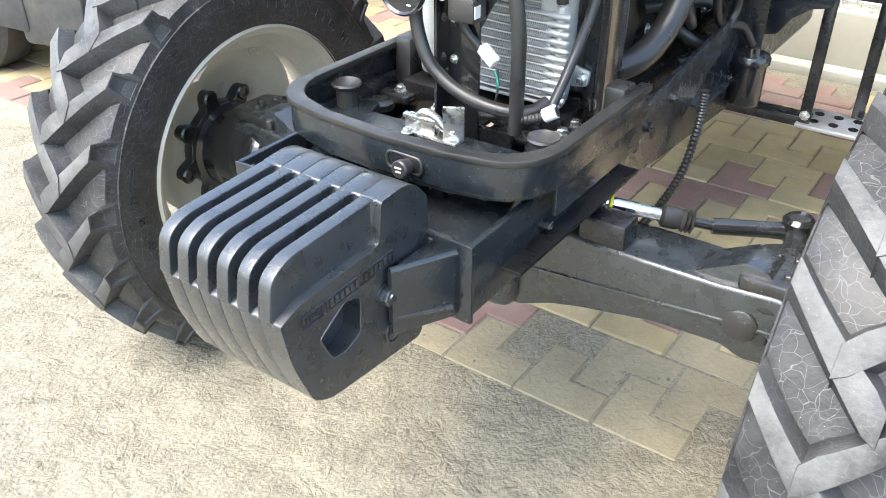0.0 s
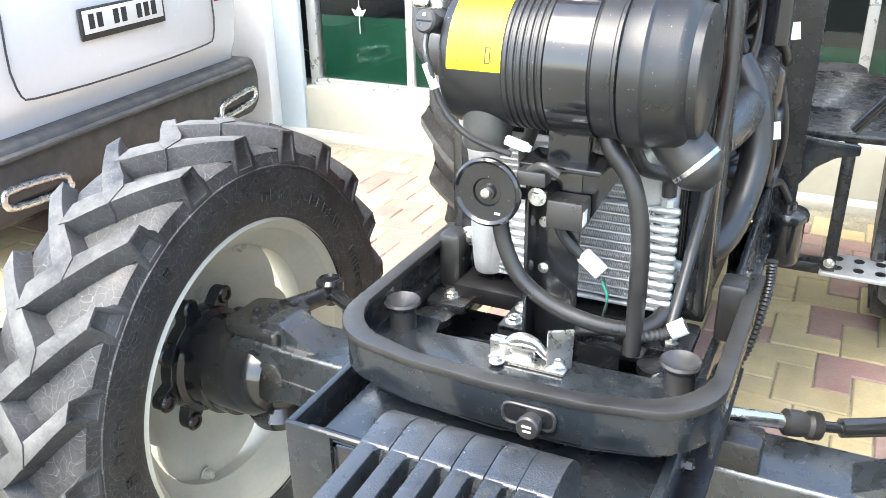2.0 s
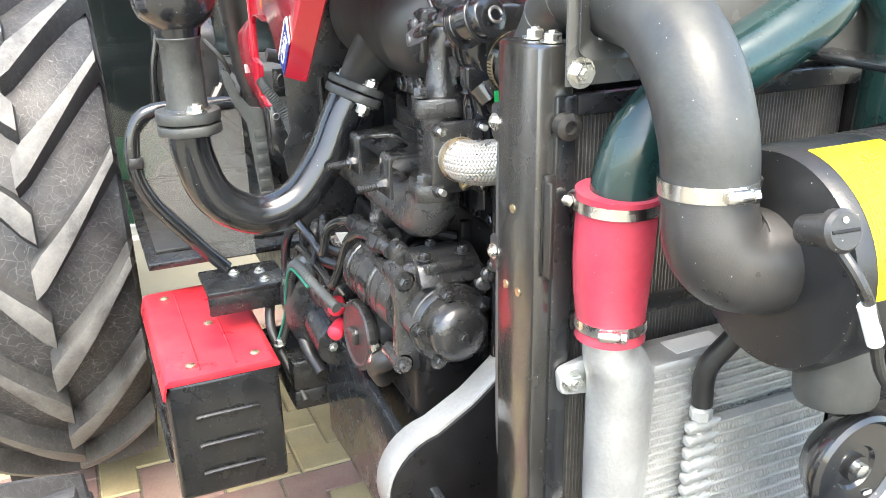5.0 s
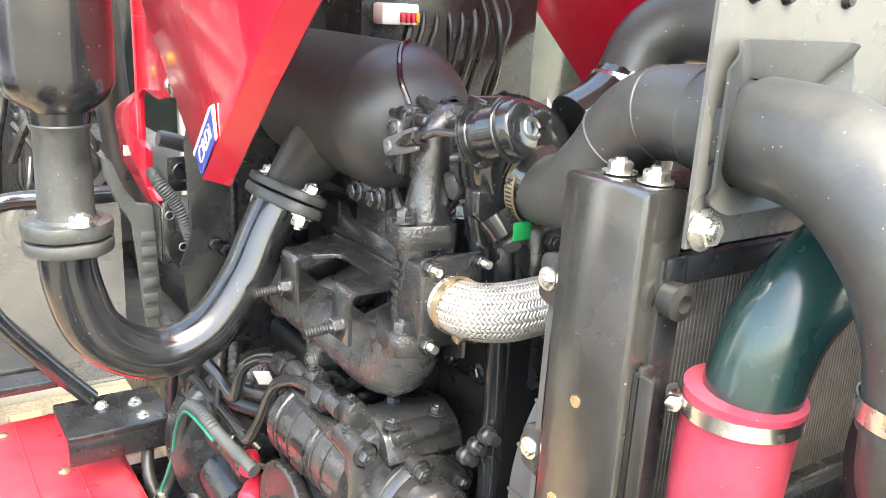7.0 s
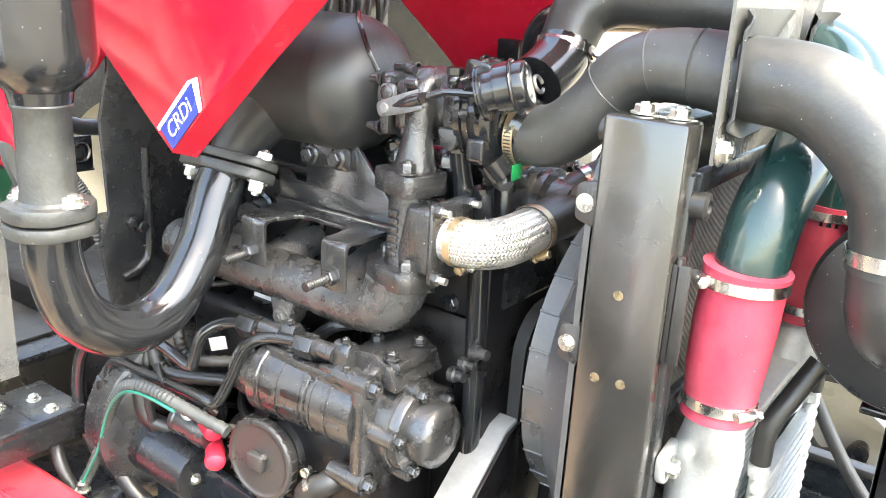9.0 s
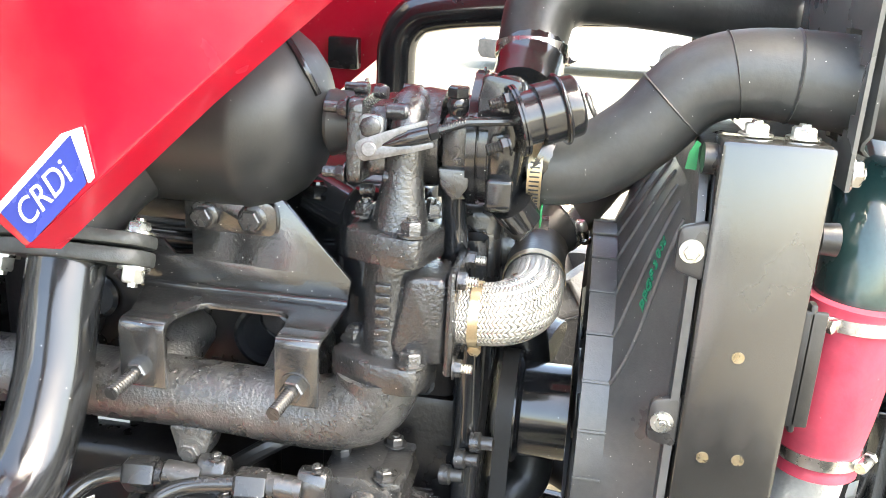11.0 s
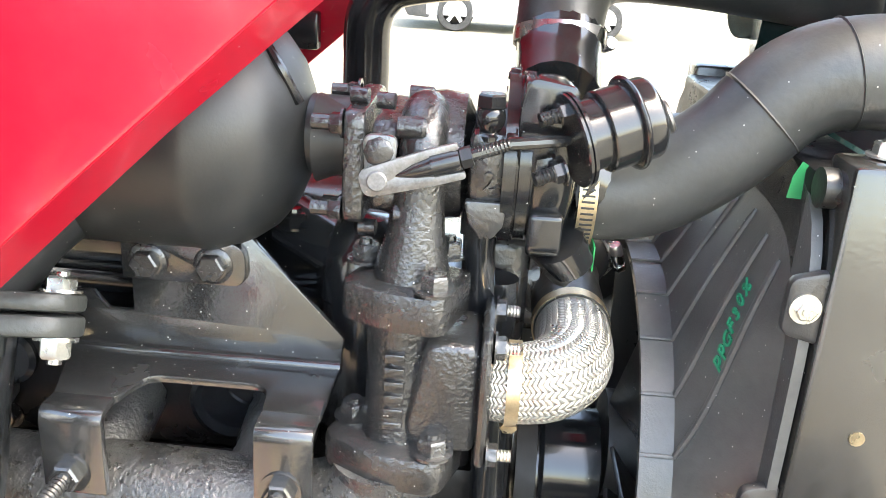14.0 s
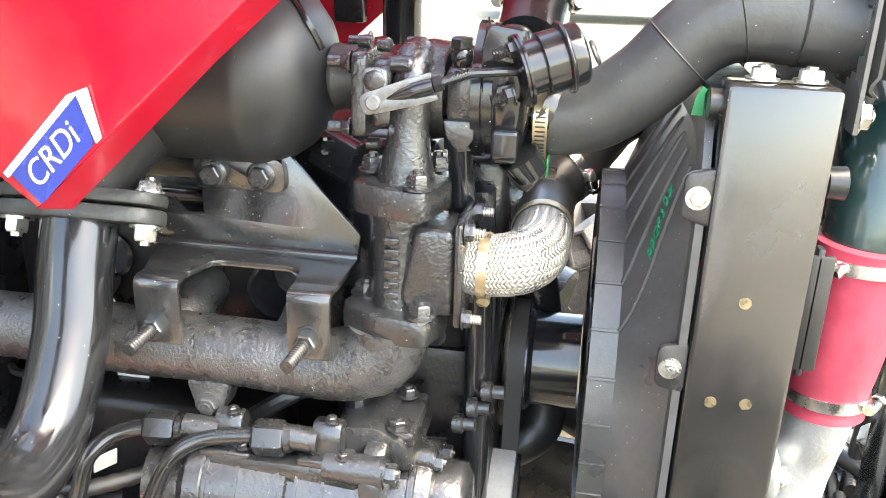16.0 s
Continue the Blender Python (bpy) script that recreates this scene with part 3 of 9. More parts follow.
pebbles()
wall = part("wall_north", join(
    bx(-2.82, 5.2, WALL_Y, WALL_Y + 0.2, -0.02, 0.27, 0.006),
    bx(-9.0, -3.35, WALL_Y + 0.1, WALL_Y + 0.3, -0.02, 2.55, 0.004),
    bx(-9.0, 5.2, WALL_Y + 0.02, WALL_Y + 0.25, 2.15, 2.58, 0.004)), M_WALL)
tagged(wall, "cream painted low shop wall with flaked patches", "wall", kind="structure")
pillar = part("wall_pillar", bx(-3.35, -2.83, WALL_Y - 0.1, WALL_Y + 0.2, -0.02, 2.62, 0.01), M_WHITEW)
tagged(pillar, "white painted pillar beside the shop window", "wall", kind="structure")
jamb = part("trim_jamb", bx(-2.83, -2.66, WALL_Y - 0.02, WALL_Y + 0.016, -0.02, 2.15, 0.004), M_JAMB)
tagged(jamb, "grey-blue metal jamb strip", "trim", kind="structure")
kerb = part("kerb", bx(-9.0, 5.2, WALL_Y - 0.10, WALL_Y, -0.02, 0.035, 0.008), M_KERB)
tagged(kerb, "worn concrete kerb along the wall base", "kerb", kind="structure")
# plain box for the room, its dimness painted on every face
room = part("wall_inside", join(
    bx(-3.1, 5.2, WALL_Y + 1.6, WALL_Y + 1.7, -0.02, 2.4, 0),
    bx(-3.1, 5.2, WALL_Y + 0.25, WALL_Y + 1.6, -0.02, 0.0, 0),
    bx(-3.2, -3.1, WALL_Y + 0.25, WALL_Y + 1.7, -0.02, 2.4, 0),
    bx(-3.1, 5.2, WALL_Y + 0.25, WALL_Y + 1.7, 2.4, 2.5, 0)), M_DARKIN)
tagged(room, "shop interior behind the glass, coloured dark for indoor dimness", "wall", kind="structure")


def window():
    w = thing("window_1", (0.5, WALL_Y + 0.1, 0.27), "large shop window with silver mullions", "window", kind="structure")
    y = WALL_Y + 0.08
    fr = join(bx(-2.66, 5.2, y - 0.02, y + 0.04, 0.27, 0.31, 0.004), bx(-2.66, 5.2, y - 0.02, y + 0.04, 2.09, 2.15, 0.004),
              bx(-2.66, -2.60, y - 0.02, y + 0.04, 0.31, 2.09, 0.004))
    part("window_frame", fr, M_FRAME, w)
    for x in (-2.02, -0.95, 0.15, 1.25, 2.4, 3.6):
        part("mullion", bx(x - 0.022, x + 0.022, y - 0.015, y + 0.03, 0.31, 2.09, 0.004), M_FRAME, w)
    xs = [-2.60, -2.02, -0.95, 0.15, 1.25, 2.4, 3.6, 5.2]
    for a, b in zip(xs, xs[1:]):
        p = part("pane", bx(a + 0.02, b - 0.02, y + 0.004, y + 0.010, 0.31, 2.09, 0), M_GLASS, w)
        p.visible_shadow = False
    part("window_film", bx(-2.58, 5.15, y + 0.014, y + 0.016, 0.31, 0.66, 0), M_GREENF, w, "green printed film along the glass")
    return w


window()


def window_dressing():
    """Paper strings hung inside the glass, and dry palms in the room behind it."""
    y = WALL_Y + 0.05
    def string(x, z_top, items, label):
        t = thing("paper_garland", (x, y, z_top), label, "garland", "paper garlands in the window")
        part("cord", tube([(x, y, 2.1), (x, y, z_top - 0.42)], 0.002, 6, smooth=False), M_WHITEP, t)
        for kind, z, size, m in items:
            if kind == "disc":
                bm = lathe([(size, 0), (size, 0.003)], (x, y, z), (0, -1, 0), 24)
            elif kind == "knot":
                bm = join(bx(x - size, x + size, y - 0.003, y, z + size * 0.3, z + size, 0), bx(x - size * 0.25, x + size * 0.25, y - 0.004, y, z - size, z + size, 0), bx(x - size, x + size, y - 0.003, y, z - size, z - size * 0.3, 0))
            elif kind == "diamond":
                bm = prism([(x - size, z), (x, z + size), (x + size, z), (x, z - size)], "y", y - 0.003, y, 0)
            elif kind == "star":
                bm = prism([(x + size * (1 if k % 2 == 0 else 0.42) * math.sin(k * math.pi / 5), z + size * (1 if k % 2 == 0 else 0.42) * math.cos(k * math.pi / 5)) for k in range(10)], "y", y - 0.006, y - 0.002, 0)
            else:
                bm = prism([(x - size, z + size * 0.4), (x - size * 0.5, z - size * 0.4), (x + size * 0.5, z - size * 0.4), (x + size, z + size * 0.4), (x + size * 0.4, z + size * 0.2), (x, z + size * 0.8), (x - size * 0.4, z + size * 0.2)], "y", y - 0.003, y, 0)
            part(kind, bm, m, t)
        return t
    string(-1.69, 0.95, [("disc", 0.90, 0.032, M_WHITEP), ("star", 0.94, 0.040, M_REDCAP), ("knot", 0.80, 0.030, M_WHITEP), ("knot", 0.70, 0.030, M_WHITEP), ("disc", 0.585, 0.042, M_WHITEP)], "white paper discs and knots hung on a cord")
    string(-2.31, 1.0, [("disc", 0.95, 0.030, M_WHITEP), ("diamond", 0.90, 0.028, M_WHITEP), ("diamond", 0.80, 0.028, M_WHITEP), ("lotus", 0.69, 0.045, M_WHITEP)], "white paper diamonds and lotus hung on a cord")
    string(1.42, 0.95, [("disc", 0.90, 0.035, M_WHITEP), ("disc", 0.72, 0.045, M_WHITEP), ("disc", 0.55, 0.05, M_WHITEP)], "white paper discs hung on a cord")
    for x in (-1.85, -1.57):
        t = thing("paper_lamp", (x, y, 0.92), "red and white paper oil lamp cut-out", "garland", "paper garlands in the window")
        part("bowl", prism([(x + 0.045 * math.cos(a), 0.94 - 0.04 * math.sin(a)) for a in [k * math.pi / 8 for k in range(9)]], "y", y - 0.003, y, 0), M_REDCAP, t)
        part("flame", prism([(x - 0.012, 0.955), (x, 1.0), (x + 0.012, 0.955), (x, 0.945)], "y", y - 0.003, y, 0), M_REDCAP, t)
    rng = random.Random(17)
    for px in (-2.50, -2.38, -2.05, -1.2, 0.9):
        p = thing("potted_palm", (px, WALL_Y + 0.20, 0.0), "dry feathery palm behind the window glass", "plant", "palms behind the window")
        part("pot", lathe([(0.07, 0), (0.10, 0.16), (0.105, 0.17), (0.09, 0.17)], (px, WALL_Y + 0.20, 0.0), (0, 0, 1), 20), M_KERB, p)
        for k in range(14):
            a, l = rng.uniform(0, 6.28), rng.uniform(0.25, 0.5)
            bm = bmesh.new()
            row = []
            for i in range(7):
                u = i / 6
                w = 0.014 * (1 - u) + 0.001
                q = Vector((px + math.cos(a) * l * u * 0.8, WALL_Y + 0.20 + math.sin(a) * l * u * 0.25, 0.2 + l * u * 1.1 - 0.55 * l * u * u))
                sd = Vector((-math.sin(a), math.cos(a), 0)) * w
                row.append((bm.verts.new(q - sd), bm.verts.new(q + sd)))
            for A, B in zip(row, row[1:]):
                bm.faces.new((A[0], A[1], B[1], B[0]))
            part("leaf", bm, M_LEAF, p)
    for x, z, w in ((-2.18, 0.165, 0.05), (-2.06, 0.14, 0.03), (-1.78, 0.13, 0.07), (-1.3, 0.16, 0.05), (0.6, 0.15, 0.06), (1.1, 0.12, 0.04)):
        pts = [(x + w * (0.7 + 0.5 * rng.random()) * math.cos(a), z + 0.028 * (0.5 + 0.8 * rng.random()) * math.sin(a)) for a in [k * 0.57 for k in range(11)]]
        tagged(part("paint_flake", prism(pts, "y", WALL_Y - 0.0015, WALL_Y + 0.002, 0), M_KERB, wall), kind="")


window_dressing()


def car(name, m, label, group="", clad=None):
    """A white hatchback; its rear faces along its own +x, the ground is z = 0."""
    W = 0.88
    made = []
    base = m.translation
    c = thing(name, base, label, "car", group)
    def p(n, bm, mt, par=None, lab=""):
        return part(n, moved(bm, m), mt, par or c, lab)
    side = [(-4.0, 0.35), (-4.05, 0.62), (-3.9, 0.78), (-3.0, 0.95), (-2.3, 1.40), (-1.6, 1.50), (-0.6, 1.46), (-0.25, 1.36), (-0.02, 1.06), (0.0, 0.86), (-0.02, 0.62), (-0.05, 0.55), (-0.1, 0.35)]
    p("body", prism(round_poly(side, 0.12, 4), "y", -W, W, 0.07, 4), M_CARW)
    rb = p("rear_bumper", prism(round_poly([(-0.35, 0.52), (0.03, 0.52), (0.055, 0.44), (0.05, 0.30), (0.0, 0.22), (-0.35, 0.20)], 0.03, 3), "y", -W - 0.005, W + 0.005, 0.05, 4), M_CARB, None, "dark grey plastic rear bumper")
    p("bumper_ridge", bx(0.03, 0.075, -W + 0.05, W - 0.05, 0.475, 0.495, 0.01), M_CARB, rb)
    for s in (-1, 1):
        p("exhaust_bezel", tube([(0.058, s * y, z) for y, z in ((0.54, 0.29), (0.80, 0.31), (0.83, 0.36), (0.78, 0.375), (0.56, 0.355), (0.52, 0.32))], 0.014, 10, 4, closed=True), M_CHROME, rb, "satin silver bezel")
        p("bezel_grille", bx(0.02, 0.05, min(s * 0.56, s * 0.78), max(s * 0.56, s * 0.78), 0.30, 0.35, 0.01), M_DARK, rb)
        p("tail_lamp", prism(round_poly([(-0.22, 0.98), (0.005, 0.95), (0.008, 0.83), (-0.10, 0.81)], 0.02), "y", s * (W - 0.22), s * (W + 0.004), 0.012), M_TAIL, None, "red tail lamp")
        p("side_cladding", prism(round_poly([(-3.95, 0.25), (-3.95, 0.42), (-0.3, 0.42), (-0.3, 0.25)], 0.03), "y", s * (W - 0.04), s * (W + 0.012), 0.01), clad or M_CARB)
        for x in (-0.78, -3.25):
            wh = p("wheel", lathe([(0.20, -0.10), (0.29, -0.10), (0.315, -0.07), (0.318, 0), (0.315, 0.07), (0.29, 0.10), (0.20, 0.10)], (x, s * (W - 0.08), 0.315), (0, 1, 0), 40, cap=False), M_TYRE)
            p("wheel_rim", lathe([(0.20, -0.09), (0.205, -0.02), (0.06, 0.01), (0.03, 0.03), (0.0, 0.03)] if s > 0 else [(0.0, -0.03), (0.03, -0.03), (0.06, -0.01), (0.205, 0.02), (0.20, 0.09)], (x, s * (W - 0.03), 0.315), (0, 1, 0), 36), M_DARK, wh)
            for k in range(5):
                a = 2 * math.pi * k / 5
                p("spoke", moved(bx(-0.03, 0.03, s * 0.0, s * 0.02, 0.03, 0.19, 0.006), Matrix.Translation((x, s * (W - 0.01), 0.315)) @ Matrix.Rotation(a, 4, "Y")), M_SILVER, wh)
    p("tailgate_line", tube([(0.002, -0.62, 1.0), (0.004, -0.62, 0.70), (0.004, -0.45, 0.64), (0.004, 0.45, 0.64), (0.004, 0.62, 0.70), (0.002, 0.62, 1.0)], 0.004, 6, 4), M_CARB)
    pl = p("number_plate", bx(0.0, 0.014, -0.26, 0.26, 0.80, 0.925, 0.006), M_INK, None, "white number plate in a black frame")
    p("plate_face", bx(0.012, 0.016, -0.245, 0.245, 0.825, 0.915, 0.002), M_WHITEP, pl)
    for k in range(9):
        if k in (2, 5):
            continue
        y = -0.20 + 0.048 * k
        p("plate_bar", bx(0.015, 0.0168, y - 0.016, y + 0.016, 0.842, 0.900, 0), M_INK, pl)
    p("rear_window", prism([(-0.05, 1.10), (-0.20, 1.34), (-0.21, 1.33), (-0.06, 1.09)], "y", -0.62, 0.62, 0), M_INK)
    p("side_window", prism(round_poly([(-2.7, 1.02), (-2.2, 1.36), (-0.7, 1.38), (-0.45, 1.05)], 0.05), "y", -W - 0.002, W + 0.002, 0.002), M_INK)
    return c


car("parked_car", Matrix.Translation((-2.65, 1.40, -0.015)) @ Matrix.Rotation(radians(6), 4, "Z"), "white hatchback with a dark grey rear bumper", "parked cars")
car("parked_car", Matrix.Translation((14.5, 1.85, -0.015)) @ Matrix.Rotation(radians(92), 4, "Z"), "white car parked far across the yard", "parked cars", M_CARW)

# ---- the tractor ----
CX = -0.225          # its middle plane
AXLE_Y, AXLE_Z = -0.087, 0.4475
tractor = thing("tractor", (CX, 0.8, 0.0), "black and red tractor with its hood open and engine bare", "tractor")


def mirror(bm):
    bmesh.ops.transform(bm, matrix=Matrix.Translation((2 * CX, 0, 0)) @ Matrix.Diagonal((-1, 1, 1, 1)), verts=bm.verts)
    bmesh.ops.reverse_faces(bm, faces=bm.faces)
    return bm


# front wheels
def flatten(bm, low=-0.006):
    """Presses what would lie below the ground flat, as a loaded tyre does."""
    for v in bm.verts:
        if v.co.z < low:
            v.co.z = low + (v.co.z - low) * 0.05
    return bm


def tyre_bm(r_out, r_rim, half, lug, cx, cy, cz):
    """The carcass of a tyre, its axle along x, with a raised ring round each sidewall."""
    rg = r_out - lug
    h = rg - r_rim
    prof = [(r_rim, -half * 0.90), (r_rim + h * 0.11, -half * 0.98), (r_rim + h * 0.40, -half * 1.05), (r_rim + h * 0.66, -half * 1.065), (r_rim + h * 0.70, -half * 1.063), (r_rim + h * 0.712, -half * 1.063 - 0.0025),
            (r_rim + h * 0.73, -half * 1.063 - 0.0025), (r_rim + h * 0.742, -half * 1.06), (r_rim + h * 0.90, -half * 1.01), (r_rim + h * 0.955, -half * 0.88), (r_rim + h * 0.985, -half * 0.5), (rg, 0)]
    prof = prof + [(r, -hh) for r, hh in reversed(prof[:-1])]
    return flatten(lathe(prof, (cx, cy, cz), (1, 0, 0), seg=96, cap=False))


def lug_bm(r_out, lug, half, ang, side, cx, cy, cz, sweep, w_nose, w_end, drop, past=0.010):
    """One slanting bar of the tread: a broad nose past the middle, a narrow end that runs down the shoulder."""
    bm = bmesh.new()
    sec = []
    steps = 8

    def ring(x, pts, a):
        return [bm.verts.new((cx + side * x, cy - rad * math.sin(a + off / r_out), cz + rad * math.cos(a + off / r_out))) for rad, off in pts]
    for i in range(steps + 1):
        u = i / steps
        rt = r_out - 0.012 * u * u
        rb = r_out - lug * (1.12 + 0.12 * u)
        w = (w_nose + (w_end - w_nose) * min(1.0, u * 1.25) ** 0.75) * (0.72 if i == 0 else 1.0) / 2
        lo, mid = w + 0.42 * lug, w + 0.13 * lug
        rm = rb + 0.42 * lug
        sec.append(ring(-past + u * (half + past), ((rb, -lo), (rm, -mid), (rt, -w), (rt, w), (rm, mid), (rb, lo)), ang + sweep * (0.82 * u + 0.18 * u * u)))
    w = w_end / 2 + 0.010
    rl = r_out - drop
    sec.append(ring(half * 1.072, ((rl - 0.003, -w - 0.008), (rl, -w - 0.004), (rl, -w), (rl, w), (rl, w + 0.004), (rl - 0.003, w + 0.008)), ang + sweep))
    end = None
    for A, B in zip(sec, sec[1:]):
        for k in range(6):
            fc = bm.faces.new((A[k], A[(k + 1) % 6], B[(k + 1) % 6], B[k]))
            if k == 2 and B is sec[-1]:
                end = fc
    bm.faces.new(list(reversed(sec[0])))
    bm.faces.new(sec[-1])
    bmesh.ops.recalc_face_normals(bm, faces=bm.faces)
    bmesh.ops.inset_individual(bm, faces=[end], thickness=w_end * 0.22, depth=0.0)
    bmesh.ops.inset_individual(bm, faces=[end], thickness=0.002, depth=-0.005)
    bevel(bm, 0.0028, 2, 28)
    return flatten(bm)


def tread_bar(bm, tyre, cx, cy, cz, top=None):
    """Links a bar: its worn outer face is lighter than its flanks and its end, which carry painted shading."""
    ob = part("tread_bar", bm, top or M_LUG, tyre)
    me = ob.data
    me.materials.append(M_FLANK)
    at = THING_AT[ob.name]
    for p in me.polygons:
        c = p.center + at
        out = Vector((0, c.y - cy, c.z - cz)).normalized()
        p.material_index = 0 if p.normal.dot(out) > 0.8 else 1
    return ob


def front_wheel(side, name_label):
    cx = -0.2135 + side * 0.7525
    half, ro, rr, lug = 0.110, 0.508, 0.304, 0.038
    tyre = part("front_wheel", tyre_bm(ro, rr + 0.013, half, lug, cx, AXLE_Y, AXLE_Z), M_TYRE, tractor, name_label)
    n = 21
    for i in range(n):
        for s in (-1, 1):
            ang = 2 * math.pi * (i + (0.0 if s == -side else 0.62)) / n + (0.27 if side < 0 else 0.169)
            tread_bar(lug_bm(ro, lug, half, ang, s, cx, AXLE_Y, AXLE_Z, -0.295, 0.060, 0.038, 0.074, 0.034), tyre, cx, AXLE_Y, AXLE_Z)
    # raised lettering round the inner sidewall, too worn to read
    rng = random.Random(6)
    marks = bmesh.new()
    for k in range(84):
        if k % 21 in (6, 7, 14, 15, 16, 20):
            continue
        a = 2 * math.pi * k / 84
        up = Matrix.Translation((cx - side * half * 1.058, AXLE_Y, AXLE_Z)) @ Matrix.Rotation(a, 4, "X") @ Matrix.Translation((0, 0, 0.392 if k % 42 < 21 else 0.372))
        w, hh = rng.uniform(0.006, 0.010), rng.uniform(0.008, 0.012)
        pieces = [bx(-0.0012, 0.0018, -w, -w + 0.003, -hh, hh, 0), bx(-0.0012, 0.0018, -w, w, hh - 0.003, hh, 0)]
        if rng.random() < 0.6:
            pieces.append(bx(-0.0012, 0.0018, w - 0.003, w, -hh, hh * rng.choice((0.0, 1.0)), 0))
        if rng.random() < 0.6:
            pieces.append(bx(-0.0012, 0.0018, -w, w, -0.0015, 0.0015, 0))
        marks = join(marks, moved(join(*pieces), up))
    tagged(part("sidewall_lettering", flatten(marks), M_TYRE, tyre), kind="stuff")
    # rim: barrel with flanges both sides, and a dished disc
    prof = [(rr + 0.012, -0.107), (rr + 0.018, -0.101), (rr + 0.008, -0.094), (rr - 0.006, -0.089), (rr - 0.010, -0.066), (rr - 0.018, -0.060), (rr - 0.022, -0.04), (rr - 0.05, -0.02), (rr - 0.05, 0.03), (rr - 0.022, 0.05), (rr - 0.012, 0.07), (rr - 0.006, 0.089), (rr + 0.008, 0.094), (rr + 0.018, 0.101), (rr + 0.012, 0.107)]
    if side > 0:
        prof = [(r, x * 0.72) for r, x in prof]
    part("rim", lathe(prof, (cx, AXLE_Y, AXLE_Z), (1, 0, 0), seg=96, cap=False), M_RIM, tyre, "grey-beige painted steel rim")
    d = side
    # dished disc with four arms that reach the barrel
    bm = bmesh.new()
    rings = []
    for rad, off in ((0.09, 0.062), (0.145, 0.060), (0.175, 0.046), (0.205, 0.020), (0.232, 0.006), (0.262, 0.0)):
        row = []
        for k in range(96):
            a = 2 * math.pi * k / 96
            arm = (0.5 + 0.5 * math.cos(4 * (a - 0.39))) ** 0.45
            grow = 0.0 if rad < 0.19 else (rad - 0.19) / 0.072
            rad2 = rad * (1 - 0.17 * grow * (1 - arm))
            row.append(bm.verts.new((cx + d * off, AXLE_Y + rad2 * math.sin(a), AXLE_Z + rad2 * math.cos(a))))
        rings.append(row)
    for A, B in zip(rings, rings[1:]):
        for k in range(96):
            bm.faces.new((A[k], A[(k + 1) % 96], B[(k + 1) % 96], B[k]))
    ex = bmesh.ops.extrude_face_region(bm, geom=bm.faces[:])
    bmesh.ops.translate(bm, vec=(d * 0.008, 0, 0), verts=[v for v in ex["geom"] if isinstance(v, bmesh.types.BMVert)])
    bmesh.ops.recalc_face_normals(bm, faces=bm.faces)
    part("wheel_disc", bm, M_RIM, tyre)
    for k in range(4):
        a = 0.39 + math.pi * k / 2
        part("rim_bolt", hexa((cx + d * 0.0, AXLE_Y + 0.247 * math.sin(a), AXLE_Z + 0.247 * math.cos(a)), (-d, 0, 0), 0.013, 0.016), M_RIM, tyre)
    # hub: eight-lobed black flange and the planetary housing
    pts = []
    for k in range(144):
        a = 2 * math.pi * k / 144
        rad = 0.114 + 0.042 * max(0, math.cos(8 * (a + 0.25))) ** 0.8
        pts.append((AXLE_Y + rad * math.sin(a), AXLE_Z + rad * math.cos(a)))
    x0 = cx + d * 0.0615
    hub = part("hub", prism(pts, "x", x0, x0 - d * 0.030, 0.007, 3), M_BLACK, tyre, "black lobed wheel hub")
    for k in range(8):
        a = 2 * math.pi * k / 8 - 0.25
        at = (x0 - d * 0.028, AXLE_Y + 0.137 * math.sin(a), AXLE_Z + 0.137 * math.cos(a))
        part("lobe_boss", lathe([(0.020, 0), (0.020, 0.004), (0.016, 0.008), (0.011, 0.008), (0.010, 0.004), (0.0, 0.004)], at, (-d, 0, 0), 20), M_BLACK, hub)
    part("hub_housing", lathe([(0.112, 0), (0.112, 0.022), (0.106, 0.026), (0.100, 0.030), (0.098, 0.060), (0.104, 0.064), (0.104, 0.075), (0.098, 0.079), (0.098, 0.115), (0.07, 0.12)], (x0 - d * 0.02, AXLE_Y, AXLE_Z), (-d, 0, 0), 48), M_BLACK, tyre)
    return tyre


front_wheel(-1, "large lugged front tyre, dusty tread, on a beige rim")
front_wheel(1, "large lugged front tyre, dusty tread, beside the axle")


